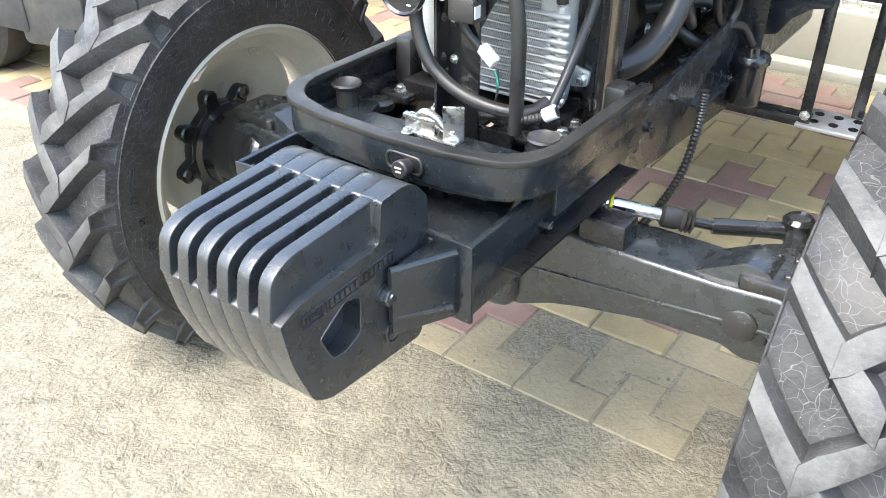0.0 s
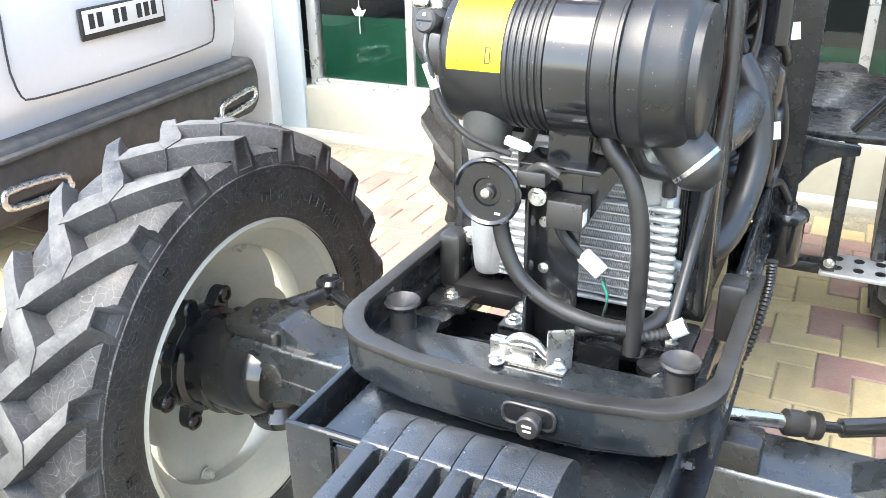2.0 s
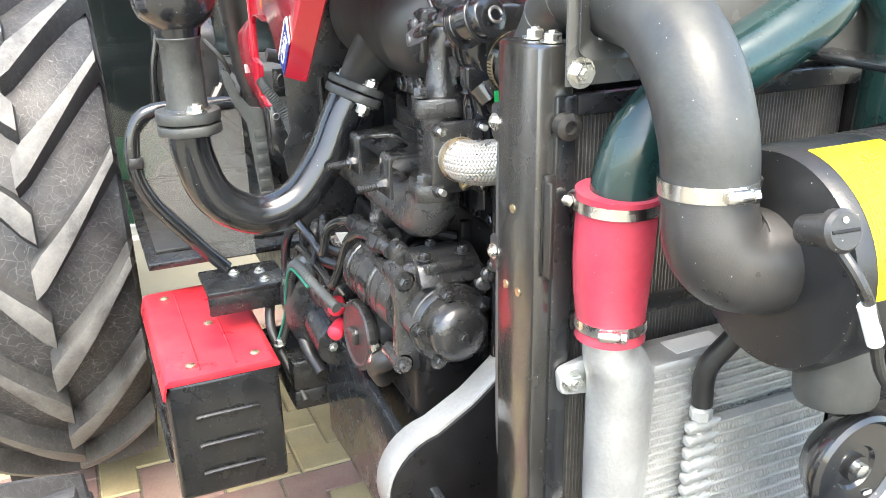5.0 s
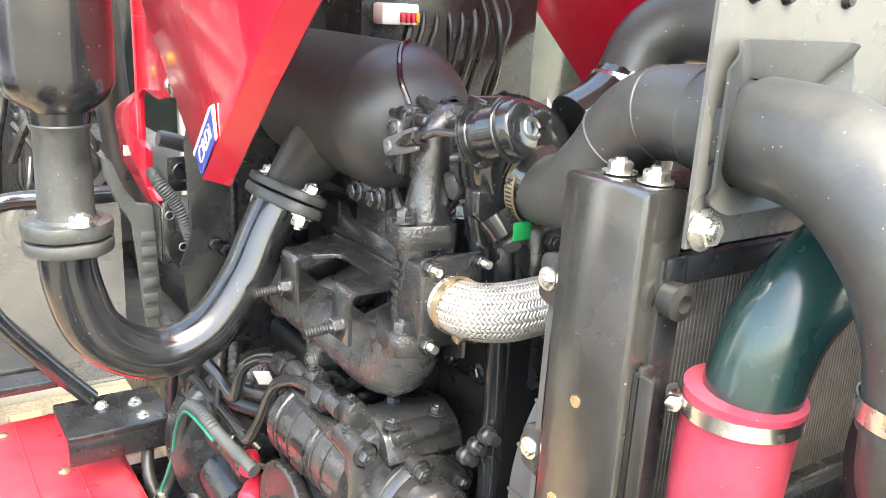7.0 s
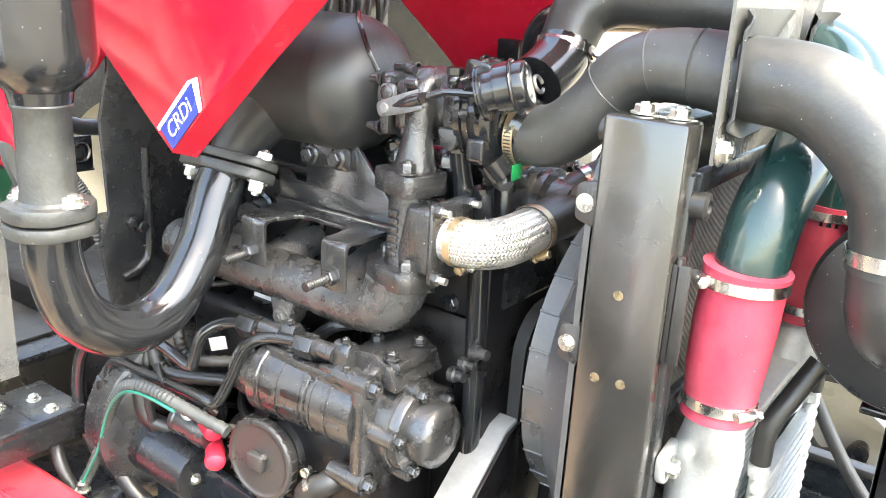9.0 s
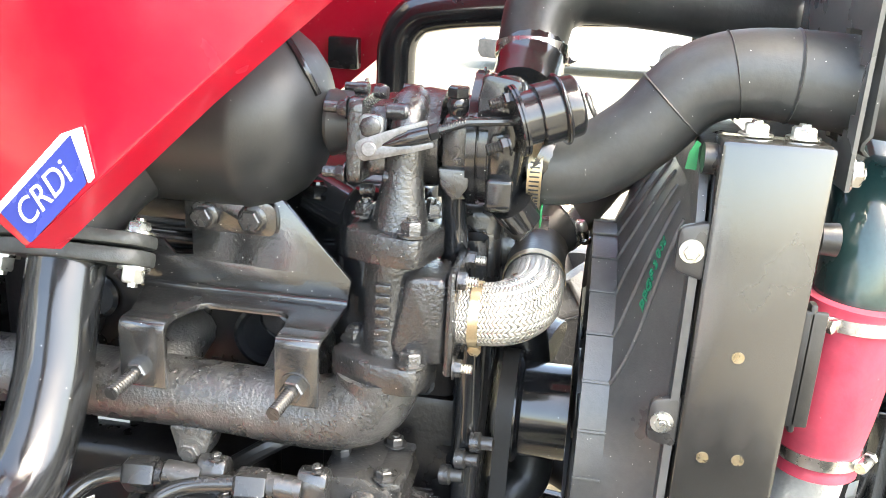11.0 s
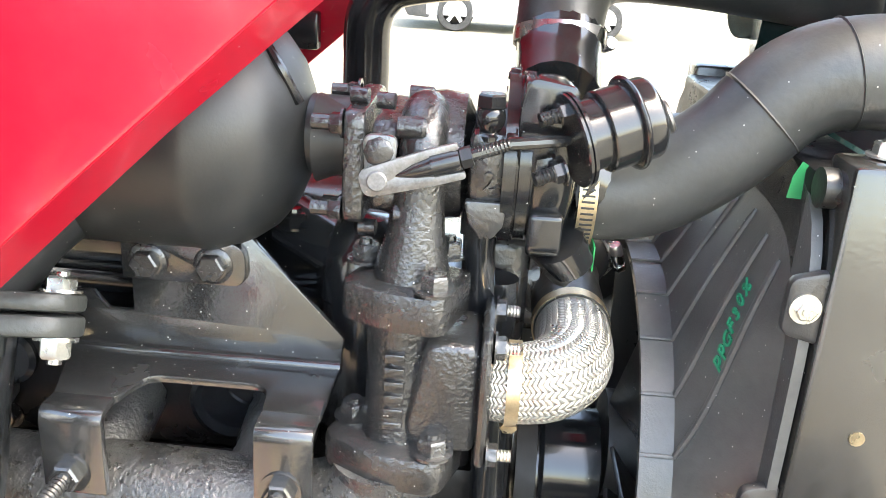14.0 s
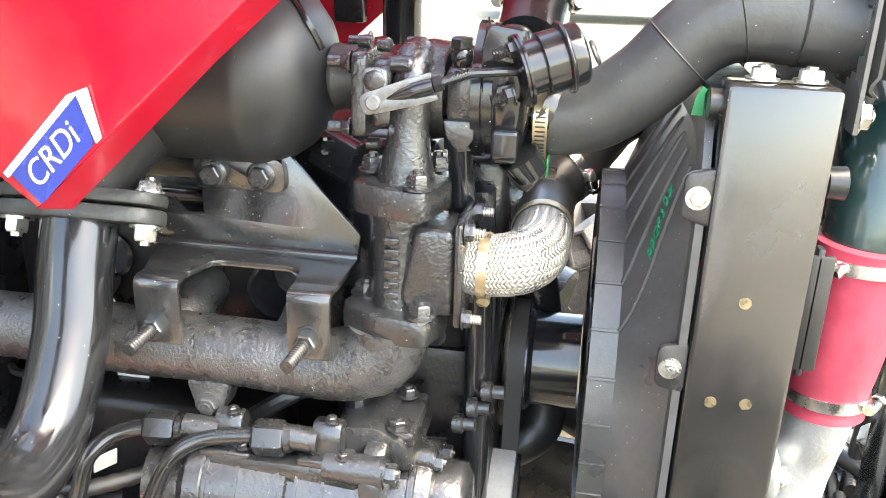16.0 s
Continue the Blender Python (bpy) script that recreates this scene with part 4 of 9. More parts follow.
# front axle: housing, king-pin knuckles, track rod
def axle():
    KY, KZ = -0.10, 0.472
    beam = []
    for sgn in (1, -1):
        o = [(0.0, 0.585), (0.15, 0.574), (0.30, 0.566), (0.50, 0.568), (0.60, 0.576), (0.65, 0.56), (0.65, 0.447), (0.56, 0.437), (0.525, 0.452), (0.40, 0.446), (0.26, 0.418), (0.20, 0.402), (0.13, 0.372), (0.0, 0.36)]
        b = prism(round_poly([(CX + sgn * x, z) for x, z in o], 0.01, 2), "y", KY - 0.064, KY + 0.062, 0.020, 3)
        rb = prism([(CX + sgn * x, z) for x, z in ((0.12, 0.462), (0.50, 0.498), (0.62, 0.506), (0.62, 0.512), (0.50, 0.505), (0.12, 0.470))], "y", KY - 0.068, KY - 0.06, 0.002)
        beam += [b, rb]
    ax = part("front_axle", join(*beam, bx(CX - 0.13, CX + 0.13, KY - 0.10, KY + 0.12, 0.36, 0.60, 0.04, 4)), M_AXLE, tractor, "black cast front axle housing")
    for s in (-1, 1):
        x = CX + s * 0.585
        part("boss", lathe([(0.03, 0), (0.03, 0.004), (0.026, 0.006)], (CX + s * 0.551, KY - 0.063, 0.505), (0, -1, 0), 24), M_CAST, ax)
        part("lug_casting", prism(round_poly([(CX + s * 0.44, 0.560), (CX + s * 0.49, 0.588), (CX + s * 0.535, 0.612), (CX + s * 0.572, 0.606), (CX + s * 0.60, 0.575), (CX + s * 0.60, 0.555)], 0.008), "y", KY - 0.045, KY + 0.03, 0.006), M_AXLE, ax)
        part("knuckle", join(lathe(([(0.058, -0.105), (0.066, -0.085), (0.050, -0.06)] if s < 0 else [(0.05, -0.03)]) + [ (0.062, -0.02), (0.066, 0.02), (0.060, 0.06), (0.066, 0.075), (0.060, 0.10)], (x, KY, KZ), (0, 0, 1), 32),
                             lathe([(0.085, 0), (0.098, 0.03), (0.10, 0.10), (0.10, 0.13)], (x - s * (0.02 if s < 0 else -0.06), KY, KZ), (s, 0, 0), 36)), M_BLACK, ax)
        part("king_pin_cap", prism(round_poly([(x - s * 0.055, KY - 0.062), (x + s * 0.075, KY - 0.055), (x + s * 0.075, KY + 0.055), (x - s * 0.02, KY + 0.085), (x - s * 0.055, KY + 0.06)], 0.015), "z", KZ + 0.098, KZ + 0.125, 0.005), M_CAST, ax)
        for i in range(6):
            a = i * math.pi / 3
            bolt(ax, (x + 0.033 * math.cos(a), KY + 0.033 * math.sin(a), KZ + 0.125), (0, 0, 1), 0.0085, 0.009, M_CAST)
        part("steering_arm", join(tube([(x, KY + 0.05, KZ + 0.11), (x - s * 0.012, KY + 0.12, KZ + 0.105), (x - s * 0.022, KY + 0.17, KZ + 0.098)], [0.026, 0.020, 0.022], 14)), M_CAST, ax)
        bj = (CX + s * 0.562, KY + 0.172, 0.575)
        part("ball_joint", lathe([(0.014, -0.04), (0.026, -0.026), (0.029, -0.004), (0.029, 0.012), (0.024, 0.018), (0.021, 0.02), (0.019, 0.016), (0.0, 0.016)], (bj[0], bj[1], bj[2] + 0.012), (0, 0, 1), 28), M_BLACK, ax)
        bt = Vector((CX + s * 0.376, -0.030, 0.588))
        d = (Vector((CX + s * 0.26, -0.088, 0.612)) - bt).normalized()
        e = bt - d * 0.05
        part("track_rod", join(tube([bj, Vector(bj).lerp(e, 0.3), Vector(bj).lerp(e, 0.92), Vector(bj).lerp(e, 0.93)], [0.018, 0.0155, 0.0155, 0.009], 14, smooth=False), tube([Vector(bj).lerp(e, 0.93), bt], 0.009, 12, smooth=False)), M_BLACK, ax)
        part("rod_boot", lathe([(0.012, -0.03), (0.022, -0.026), (0.016, -0.022), (0.023, -0.018), (0.016, -0.014), (0.023, -0.010), (0.018, -0.004), (0.021, 0.004), (0.021, 0.028), (0.014, 0.034)], bt, d, 24), M_RUBBER, ax)
        part("ram_rod", tube([bt + d * 0.03, bt + d * 0.14], 0.0125, 18, smooth=False), M_STEEL if s > 0 else M_BLACK, ax, "polished steering ram rod")
        if s > 0:
            part("ram_seal", lathe([(0.013, 0), (0.018, 0.002), (0.018, 0.007), (0.013, 0.009)], bt + d * 0.122, d, 20), M_YELLOW, ax, "yellow seal ring")
    part("ram_cylinder", tube([(CX - 0.26, -0.088, 0.612), (CX - 0.20, -0.10, 0.625), (CX + 0.20, -0.10, 0.625), (CX + 0.26, -0.088, 0.612)], 0.026, 20, smooth=False), M_BLACK, ax)
    part("pivot_block", bx(CX + 0.24, CX + 0.33, KY - 0.06, KY - 0.0, 0.56, 0.615, 0.008), M_SATIN, ax)
    return ax


axle()


# front support and side plates
def support():
    sp = part("front_support", bx(CX - 0.205, CX + 0.228, -0.498, -0.262, 0.690, 0.700, 0.002), M_NAVY, tractor, "black steel front support box")
    for s in (-1, 1):
        part("side_plate", prism(round_poly([(-0.508, 0.60), (-0.508, 0.722), (-0.18, 0.728), (0.0, 0.728), (0.62, 0.80), (0.62, 0.55), (0.20, 0.58), (-0.12, 0.62), (-0.20, 0.605)], 0.006), "x", CX + s * 0.230, CX + s * 0.243, 0.003), M_NAVY, sp)
        part("corner_plate", bx(CX + s * 0.172, CX + s * 0.243, -0.512, -0.503, 0.585, 0.722, 0.003), M_NAVY, sp)
        part("rim_tube", tube([(CX + s * 0.205, -0.506, 0.718), (CX + s * 0.10, -0.506, 0.718)], 0.006, 10, smooth=False), M_BLACK, sp)
        for y, z in ((-0.29, 0.654), (-0.20, 0.672), (-0.14, 0.69), (0.02, 0.70), (0.10, 0.69), (0.22, 0.71)):
            bolt(sp, (CX + s * 0.243, y, z), (s, 0, 0), 0.010, 0.011, M_BLACK)
        for y, z in ((0.06, 0.66), (0.14, 0.66), (0.30, 0.66)):
            # flat dark disc, its colour standing for the shade inside a hole
            part("hole", lathe([(0.012, 0), (0.012, 0.001)], (CX + s * 0.243, y, z), (s, 0, 0), 16), M_DARK, sp)
    part("front_plate", bx(CX - 0.17, CX + 0.17, -0.505, -0.498, 0.56, 0.70, 0.002), M_BLACK, sp)
    br = part("side_bracket", prism(round_poly([(-0.060, -0.610), (-0.050, -0.612), (-0.004, -0.522), (-0.004, -0.508), (-0.060, -0.508)], 0.002), "z", 0.600, 0.706, 0.002), M_NAVY, sp)
    part("rim_tube", tube([(-0.055, -0.610, 0.708), (-0.006, -0.518, 0.710)], 0.006, 10, smooth=False), M_NAVY, br)
    part("weld_bar", tube([(-0.051, -0.605, 0.628), (-0.006, -0.527, 0.620)], 0.005, 8, smooth=False), M_NAVY, br)
    return sp


support()


# six hanging weights
def plate_with_hole(outer, inner, x0, x1):
    """A plate across x with an opening right through it."""
    bm = bmesh.new()
    rings = []
    for x in (x0, x1):
        side = []
        for loop in (outer, inner):
            vs = [bm.verts.new((x, y, z)) for y, z in loop]
            side.append((vs, [bm.edges.new((vs[i], vs[(i + 1) % len(vs)])) for i in range(len(vs))]))
        bmesh.ops.triangle_fill(bm, use_beauty=True, use_dissolve=False, edges=side[0][1] + side[1][1])
        rings.append(side)
    for k in (0, 1):
        u, v = rings[0][k][0], rings[1][k][0]
        for i in range(len(u)):
            j = (i + 1) % len(u)
            bm.faces.new((u[i], u[j], v[j], v[i]))
    bmesh.ops.recalc_face_normals(bm, faces=bm.faces[:])
    return bm


def weights():
    body = [(-0.507, 0.74), (-0.509, 0.782), (-0.536, 0.811), (-0.562, 0.820), (-0.611, 0.8155), (-0.619, 0.752), (-0.780, 0.744), (-0.812, 0.731), (-0.800, 0.660), (-0.768, 0.580), (-0.735, 0.562), (-0.53, 0.542), (-0.507, 0.60)]
    body_r = [0.008, 0.008, 0.012, 0.02, 0.004, 0.012, 0.02, 0.004, 0.03, 0.012, 0.012, 0.012, 0.01]
    bar = [(-0.600, 0.8145), (-0.612, 0.8148), (-0.774, 0.8065), (-0.806, 0.789), (-0.8145, 0.7345), (-0.806, 0.72), (-0.76, 0.70), (-0.60, 0.70)]
    grip = round_poly([(-0.748, 0.671), (-0.697, 0.704), (-0.664, 0.696), (-0.667, 0.634), (-0.70, 0.622), (-0.727, 0.626)], [0.008, 0.012, 0.012, 0.014, 0.01, 0.012], 4)
    for i in range(6):
        x0 = -0.285 + i * 0.0370
        shape = round_poly(body, body_r, 3)
        last = i == 5
        bm = plate_with_hole(shape, grip, x0, x0 + 0.0364) if last else prism(shape, "x", x0, x0 + 0.0364, 0.0016, 2)
        w = part("front_weight", bm, M_WEIGHT, tractor, "black cast front weight plate")
        part("weight_bar", prism(round_poly(bar, [0.002, 0.002, 0.03, 0.022, 0.003, 0.002, 0.002, 0.002], 4), "x", x0 + 0.0006, x0 + 0.0215, 0.0035, 3), M_WEIGHT, w)
        # rounded end of the slot behind the bar
        part("slot_end", prism([(x0 + 0.0210, -0.6105), (x0 + 0.0210, -0.6195), (x0 + 0.0228, -0.6145), (x0 + 0.0262, -0.6118), (x0 + 0.031, -0.6105)], "z", 0.745, 0.8135, 0), M_WEIGHT, w)
        if not last:
            continue
        x1 = x0 + 0.0364
        part("grip_back", prism(grip, "x", x0 - 0.0001, x0 + 0.004, 0), M_WEIGHT, w)
        part("recess_edge", tube([(x1, y, z) for y, z in grip[::2]], 0.0016, 8, 2, closed=True), M_WEIGHT, w)
        part("bolt_pocket", lathe([(0.020, 0), (0.020, 0.0008), (0, 0.0008)], (x1, -0.606, 0.672), (1, 0, 0), 24), M_DARK, w)
        bolt(w, (x1, -0.611, 0.666), (1, 0, 0), 0.0150, 0.013, M_WEIGHT)
        part("boss", lathe([(0.019, 0), (0.019, 0.002), (0.016, 0.003), (0.015, 0.0006), (0, 0.0006)], (x1, -0.597, 0.591), (1, 0, 0), 24), M_WEIGHT, w)
        part("hex_plug", hexa((x1, -0.597, 0.591), (1, 0, 0), 0.0125, 0.003, True, False), M_WEIGHT, w)
        m = basis((x1 + 0.0004, -0.757, 0.7155), (0, 0.998, 0.045), (0, -0.045, 0.998))
        words("17KG", 0.0125, m, M_WEIGHT, w, "cast_lettering", 0.0022)
        for k in range(13):
            if k == 6:
                continue
            u = 0.0355 + 0.0101 * k
            part("letter_bar", moved(bx(u - 0.0033, u + 0.0033, -0.006, 0.006, -0.001, 0.0026, 0.0005), m), M_WEIGHT, w)
        edge = [bx(a, b, c, c + 0.0017, -0.001, 0.0018, 0) for a, b in ((0.0275, 0.1645), (-0.0185, 0.0185)) for c in (-0.0105, 0.0088)]
        edge += [bx(a, a + 0.0017, -0.0105, 0.0105, -0.001, 0.0018, 0) for a in (0.0262, 0.1635, -0.0195, 0.0180)]
        part("letter_frame", moved(join(*edge), m), M_WEIGHT, w)


weights()


# hood base ring: a rounded black rim round the front well
def base_ring():
    RX = -0.197      # its middle lies beside the tractor's
    def outline(inset, front=-0.435, back=-0.02):
        hw = 0.258 - inset
        return [(RX - hw, back), (RX - hw, front + 0.10)] + [(RX - hw + 0.09 - 0.09 * math.cos(a), front + inset + 0.10 - 0.10 * math.sin(a)) for a in [0.2 * k for k in range(1, 8)]] + \
               [(RX - 0.12, front + inset - 0.012), (RX, front + inset - 0.018), (RX + 0.12, front + inset - 0.012)] + \
               [(RX + hw - 0.09 + 0.09 * math.cos(a), front + inset + 0.10 - 0.10 * math.sin(a)) for a in [0.2 * k for k in range(7, 0, -1)]] + [(RX + hw, front + 0.10), (RX + hw, back)]
    def wallstrip(o_in, i_in, z0, z1):
        A, B = outline(o_in), outline(i_in)
        bm = bmesh.new()
        rows = [[bm.verts.new((*p, z)) for p in L] for L, z in ((A, z0), (A, z1), (B, z1), (B, z0))]
        k = len(A)
        for a in range(4):
            for i in range(k - 1):
                bm.faces.new((rows[a][i], rows[a][i + 1], rows[(a + 1) % 4][i + 1], rows[(a + 1) % 4][i]))
        for i in (0, k - 1):
            bm.faces.new([rows[a][i] for a in range(4)])
        bmesh.ops.recalc_face_normals(bm, faces=bm.faces)
        return bevel(bm, 0.002, 2, 50)
    ring = part("hood_base_ring", wallstrip(0.0, 0.006, 0.760, 0.815), M_NAVY, tractor, "black steel rim round the front well")
    part("rubber_seal", wallstrip(-0.004, 0.018, 0.812, 0.824), M_RUBBER, ring, "black rubber edge seal")
    k = (-0.147, -0.450, 0.787)
    part("latch_plate", prism(round_poly([(k[0] - 0.033, k[2] - 0.014), (k[0] + 0.033, k[2] - 0.014), (k[0] + 0.033, k[2] + 0.014), (k[0] - 0.033, k[2] + 0.014)], 0.015), "y", k[1] + 0.006, k[1] - 0.004, 0.002), M_BLACK, ring)
    part("plate_rim", tube([(x, k[1] - 0.004, z) for x, z in round_poly([(k[0] - 0.033, k[2] - 0.014), (k[0] + 0.033, k[2] - 0.014), (k[0] + 0.033, k[2] + 0.014), (k[0] - 0.033, k[2] + 0.014)], 0.0138)], 0.0022, 8, 1, closed=True, smooth=False), M_PLAST, ring)
    kn = part("latch_knob", lathe([(0.012, 0), (0.0145, 0.012), (0.0145, 0.020), (0.0125, 0.0225), (0.0, 0.0225)], (k[0] + 0.006, k[1] - 0.004, k[2] - 0.004), (0, -1, 0.1), 28), M_PLAST, ring, "black release knob")
    for dx, dz, w in ((0.0, 0.0035, 0.006), (0.0005, -0.003, 0.005)):
        part("mark", bx(k[0] + 0.006 + dx - w, k[0] + 0.006 + dx + w, k[1] - 0.0275, k[1] - 0.0262, k[2] - 0.002 + dz - 0.0014, k[2] - 0.002 + dz + 0.0014, 0.0003), M_WHITEP, kn)
    for s, x in ((-1, -0.415), (1, -0.005)):
        part("buffer", join(lathe([(0.02, -0.06), (0.02, -0.01), (0.028, 0.0), (0.026, 0.004), (0.012, -0.006), (0.0, -0.008)], (x, -0.275, 0.798), (0, 0, 1), 24)), M_PLAST, ring, "black rubber hood buffer")
    # added dark sheet that stands for the shade in the open well
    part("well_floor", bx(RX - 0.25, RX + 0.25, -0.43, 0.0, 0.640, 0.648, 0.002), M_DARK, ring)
    # ledge across the front, stepped down at its ends
    front = [p for p in outline(0.008) if p[1] < -0.30]
    ledge = [(RX - 0.245, -0.235), (RX - 0.175, -0.235), (RX - 0.165, -0.272), (RX + 0.155, -0.262), (RX + 0.165, -0.235), (RX + 0.245, -0.235)] + list(reversed(front))
    lg = part("front_ledge", prism(ledge, "z", 0.750, 0.757, 0.0015), M_NAVY, ring, "blue-black ledge inside the well")
    part("ledge_lip", bx(RX - 0.165, RX + 0.155, -0.272, -0.266, 0.690, 0.752, 0.0015), M_NAVY, lg)
    part("hole", lathe([(0.006, 0), (0.006, 0.0008)], (-0.137, -0.287, 0.757), (0, 0, 1), 16), M_DARK, lg)
    for s in (-1, 1):
        part("inner_lip", bx(RX + s * 0.247 - 0.004, RX + s * 0.247 + 0.004, -0.33, -0.02, 0.70, 0.765, 0.002), M_NAVY, ring)
    return ring


base_ring()


# radiator pack
def radiator():
    # core black includes the shade behind the fins
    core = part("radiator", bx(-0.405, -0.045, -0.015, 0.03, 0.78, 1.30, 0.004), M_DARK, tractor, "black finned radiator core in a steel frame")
    for s, x0, x1 in ((-1, -0.437, -0.400), (1, -0.050, -0.013)):
        part("side_channel", bx(x0, x1, -0.052, 0.022, 0.74, 1.310, 0.004), M_CHAN, core, "black steel side channel")
    ch = core.children[0]
    # pale brass discs painted in for the light showing through three holes
    for y, z in ((-0.011, 1.157), (0.002, 1.075), (-0.023, 1.076)):
        part("hole_rim", lathe([(0.0045, 0), (0.0045, 0.001)], (-0.437, y, z), (-1, 0, 0), 12), M_BRASS, ch)
    part("front_frame", join(bx(-0.420, -0.398, -0.056, -0.045, 0.76, 1.268, 0.003), bx(-0.052, -0.030, -0.056, -0.045, 0.76, 1.268, 0.003), bx(-0.398, -0.052, -0.056, -0.045, 1.248, 1.268, 0.003), bx(-0.398, -0.052, -0.056, -0.045, 1.04, 1.058, 0.003), bx(-0.398, -0.052, -0.056, -0.045, 0.76, 0.78, 0.003)), M_SATIN, core)
    for s in (-0.413, -0.037):
        part("rubber_plug", lathe([(0.011, 0), (0.012, 0.012), (0.006, 0.014), (0.005, 0.009), (0.0, 0.009)], (s, -0.056, 1.243), (0, -1, 0), 20), M_RUBBER, core)
    part("edge_strip", join(bx(-0.431, -0.427, -0.068, -0.052, 1.105, 1.195, 0.003), bx(-0.431, -0.420, -0.060, -0.055, 1.10, 1.20, 0.002)), M_RUBBER, core, "black rubber edge strip")
    fins = bmesh.new()
    for k in range(84):
        x = -0.396 + 0.0041 * k
        fins = join(fins, bx(x, x + 0.0012, -0.030, -0.016, 0.78, 1.248, 0))
    tagged(part("fin_core", fins, M_RADFIN, core), kind="stuff")
    part("hose_stub", tube([(-0.415, -0.005, 1.293), (-0.415, 0.03, 1.293)], 0.011, 16, smooth=False), M_RUBBER, core)
    bolt(ch, (-0.412, -0.003, 1.311), (0, 0, 1), 0.0085, 0.008)
    bolt(ch, (-0.412, -0.034, 1.311), (0, 0, 1), 0.0085, 0.008)
    return core


radiator()


def intercooler():
    # core body wears the shaded fin grey, so gaps between fins read darker
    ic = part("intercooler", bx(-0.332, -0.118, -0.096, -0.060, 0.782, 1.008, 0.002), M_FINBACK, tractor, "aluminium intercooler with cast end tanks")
    part("top_bar", bx(-0.334, -0.116, -0.106, -0.058, 1.002, 1.012, 0.002), M_ALU, ic)
    part("sticker", moved(bx(-0.03, 0.03, -0.013, 0.013, 0, 0.0006, 0), basis((-0.27, -0.082, 1.0122), (1, 0.0, 0), (0, 1, 0))), M_WHITEP, ic, "white paper sticker")
    for k in range(24):
        z = 0.788 + 0.00925 * k
        part("cooler_tube", bx(-0.332, -0.118, -0.104, -0.060, z - 0.0015, z + 0.0015, 0.0006), M_ALU, ic)
    fins = bmesh.new()
    vs, fs = [], []
    for k in range(23):
        z = 0.788 + 0.00925 * k
        nn = 110
        for i in range(nn + 1):
            x = -0.332 + 0.214 * i / nn
            zz = z + (0.0015 if i % 2 else 0.0077)
            vs += [(x, -0.102, zz), (x, -0.066, zz)]
        b = len(vs) - 2 * (nn + 1)
        fs += [(b + 2 * i, b + 2 * i + 2, b + 2 * i + 3, b + 2 * i + 1) for i in range(nn)]
        for i in range(nn):
            c, (xa, ya, za), (xb, yb, zb) = len(vs), vs[b + 2 * i], vs[b + 2 * i + 2]
            vs += [(xa, ya, za), (xb, yb, zb), (xb + 0.0007, yb, zb), (xa + 0.0007, ya, za)]
            fs.append((c, c + 1, c + 2, c + 3))
    me = bpy.data.meshes.new("tmp")
    me.from_pydata(vs, [], fs)
    fins.from_mesh(me)
    tagged(part("fin_core", fins, M_FIN, ic), kind="stuff")
    for s, x in ((-1, -0.357), (1, -0.093)):
        part("end_tank", join(tube([(x, -0.082, 0.778), (x, -0.082, 0.788), (x, -0.082, 0.86), (x, -0.084, 0.96), (x + s * 0.004, -0.088, 1.0), (x + s * 0.016, -0.092, 1.026), (x + s * 0.022, -0.094, 1.045), (x + s * 0.022, -0.094, 1.06)], [0.016, 0.025, 0.030, 0.032, 0.032, 0.028, 0.0255, 0.0260], 26, 5), bx(min(x, x - s * 0.028), max(x, x - s * 0.028), -0.106, -0.06, 0.782, 1.008, 0.008)), M_ALU, ic, "cast aluminium end tank")
        for z in (0.992, 0.823):
            part("ear", join(prism(round_poly([(x + s * 0.02, z - 0.02), (x + s * 0.055, z - 0.014), (x + s * 0.058, z + 0.014), (x + s * 0.02, z + 0.022)], 0.008), "y", -0.066, -0.056, 0.003)), M_ALU, ic)
            bolt(ic, (x + s * 0.042, -0.066, z), (0, -1, 0), 0.009, 0.008)
    oc = part("oil_cooler", bx(-0.296, -0.058, -0.128, -0.112, 0.784, 0.790, 0.002), M_ALU, tractor, "bright finned tube oil cooler")
    for k in range(11):
        z = 0.797 + 0.0146 * k
        part("cooler_tube", join(bx(-0.272, -0.086, -0.127, -0.113, z - 0.0017, z + 0.0017, 0.0008),
            tube([(-0.262, -0.122, z), (-0.275, -0.122, z), (-0.294, -0.122, z), (-0.301, -0.122, z), (-0.303, -0.122, z)], [0.003, 0.0064, 0.0066, 0.0058, 0.002], 12, 3),
            tube([(-0.096, -0.122, z), (-0.084, -0.122, z), (-0.062, -0.122, z), (-0.054, -0.122, z), (-0.051, -0.122, z)], [0.003, 0.0064, 0.0066, 0.0058, 0.002], 12, 3)), M_ALU, oc)
    for x in (-0.284, -0.070):
        part("header_tube", join(tube([(x, -0.119, 0.79), (x, -0.119, 0.975)], 0.0075, 14, smooth=False), lathe([(0.011, 0), (0.011, 0.010), (0.009, 0.012)], (x, -0.119, 0.950), (0, 0, 1), 8)), M_ALU, oc)
    # added plate whose grey sets the tone of light between the fins
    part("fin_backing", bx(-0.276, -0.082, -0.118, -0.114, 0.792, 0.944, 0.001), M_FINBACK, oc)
    vs, fs = [], []
    for k in range(10):
        z = 0.797 + 0.0146 * k
        nn = 104
        for i in range(nn + 1):
            x = -0.272 + 0.186 * i / nn
            zz = z + (0.0022 if i % 2 else 0.0126)
            vs += [(x, -0.125, zz), (x, -0.114, zz)]
        b = len(vs) - 2 * (nn + 1)
        fs += [(b + 2 * i, b + 2 * i + 2, b + 2 * i + 3, b + 2 * i + 1) for i in range(nn)]
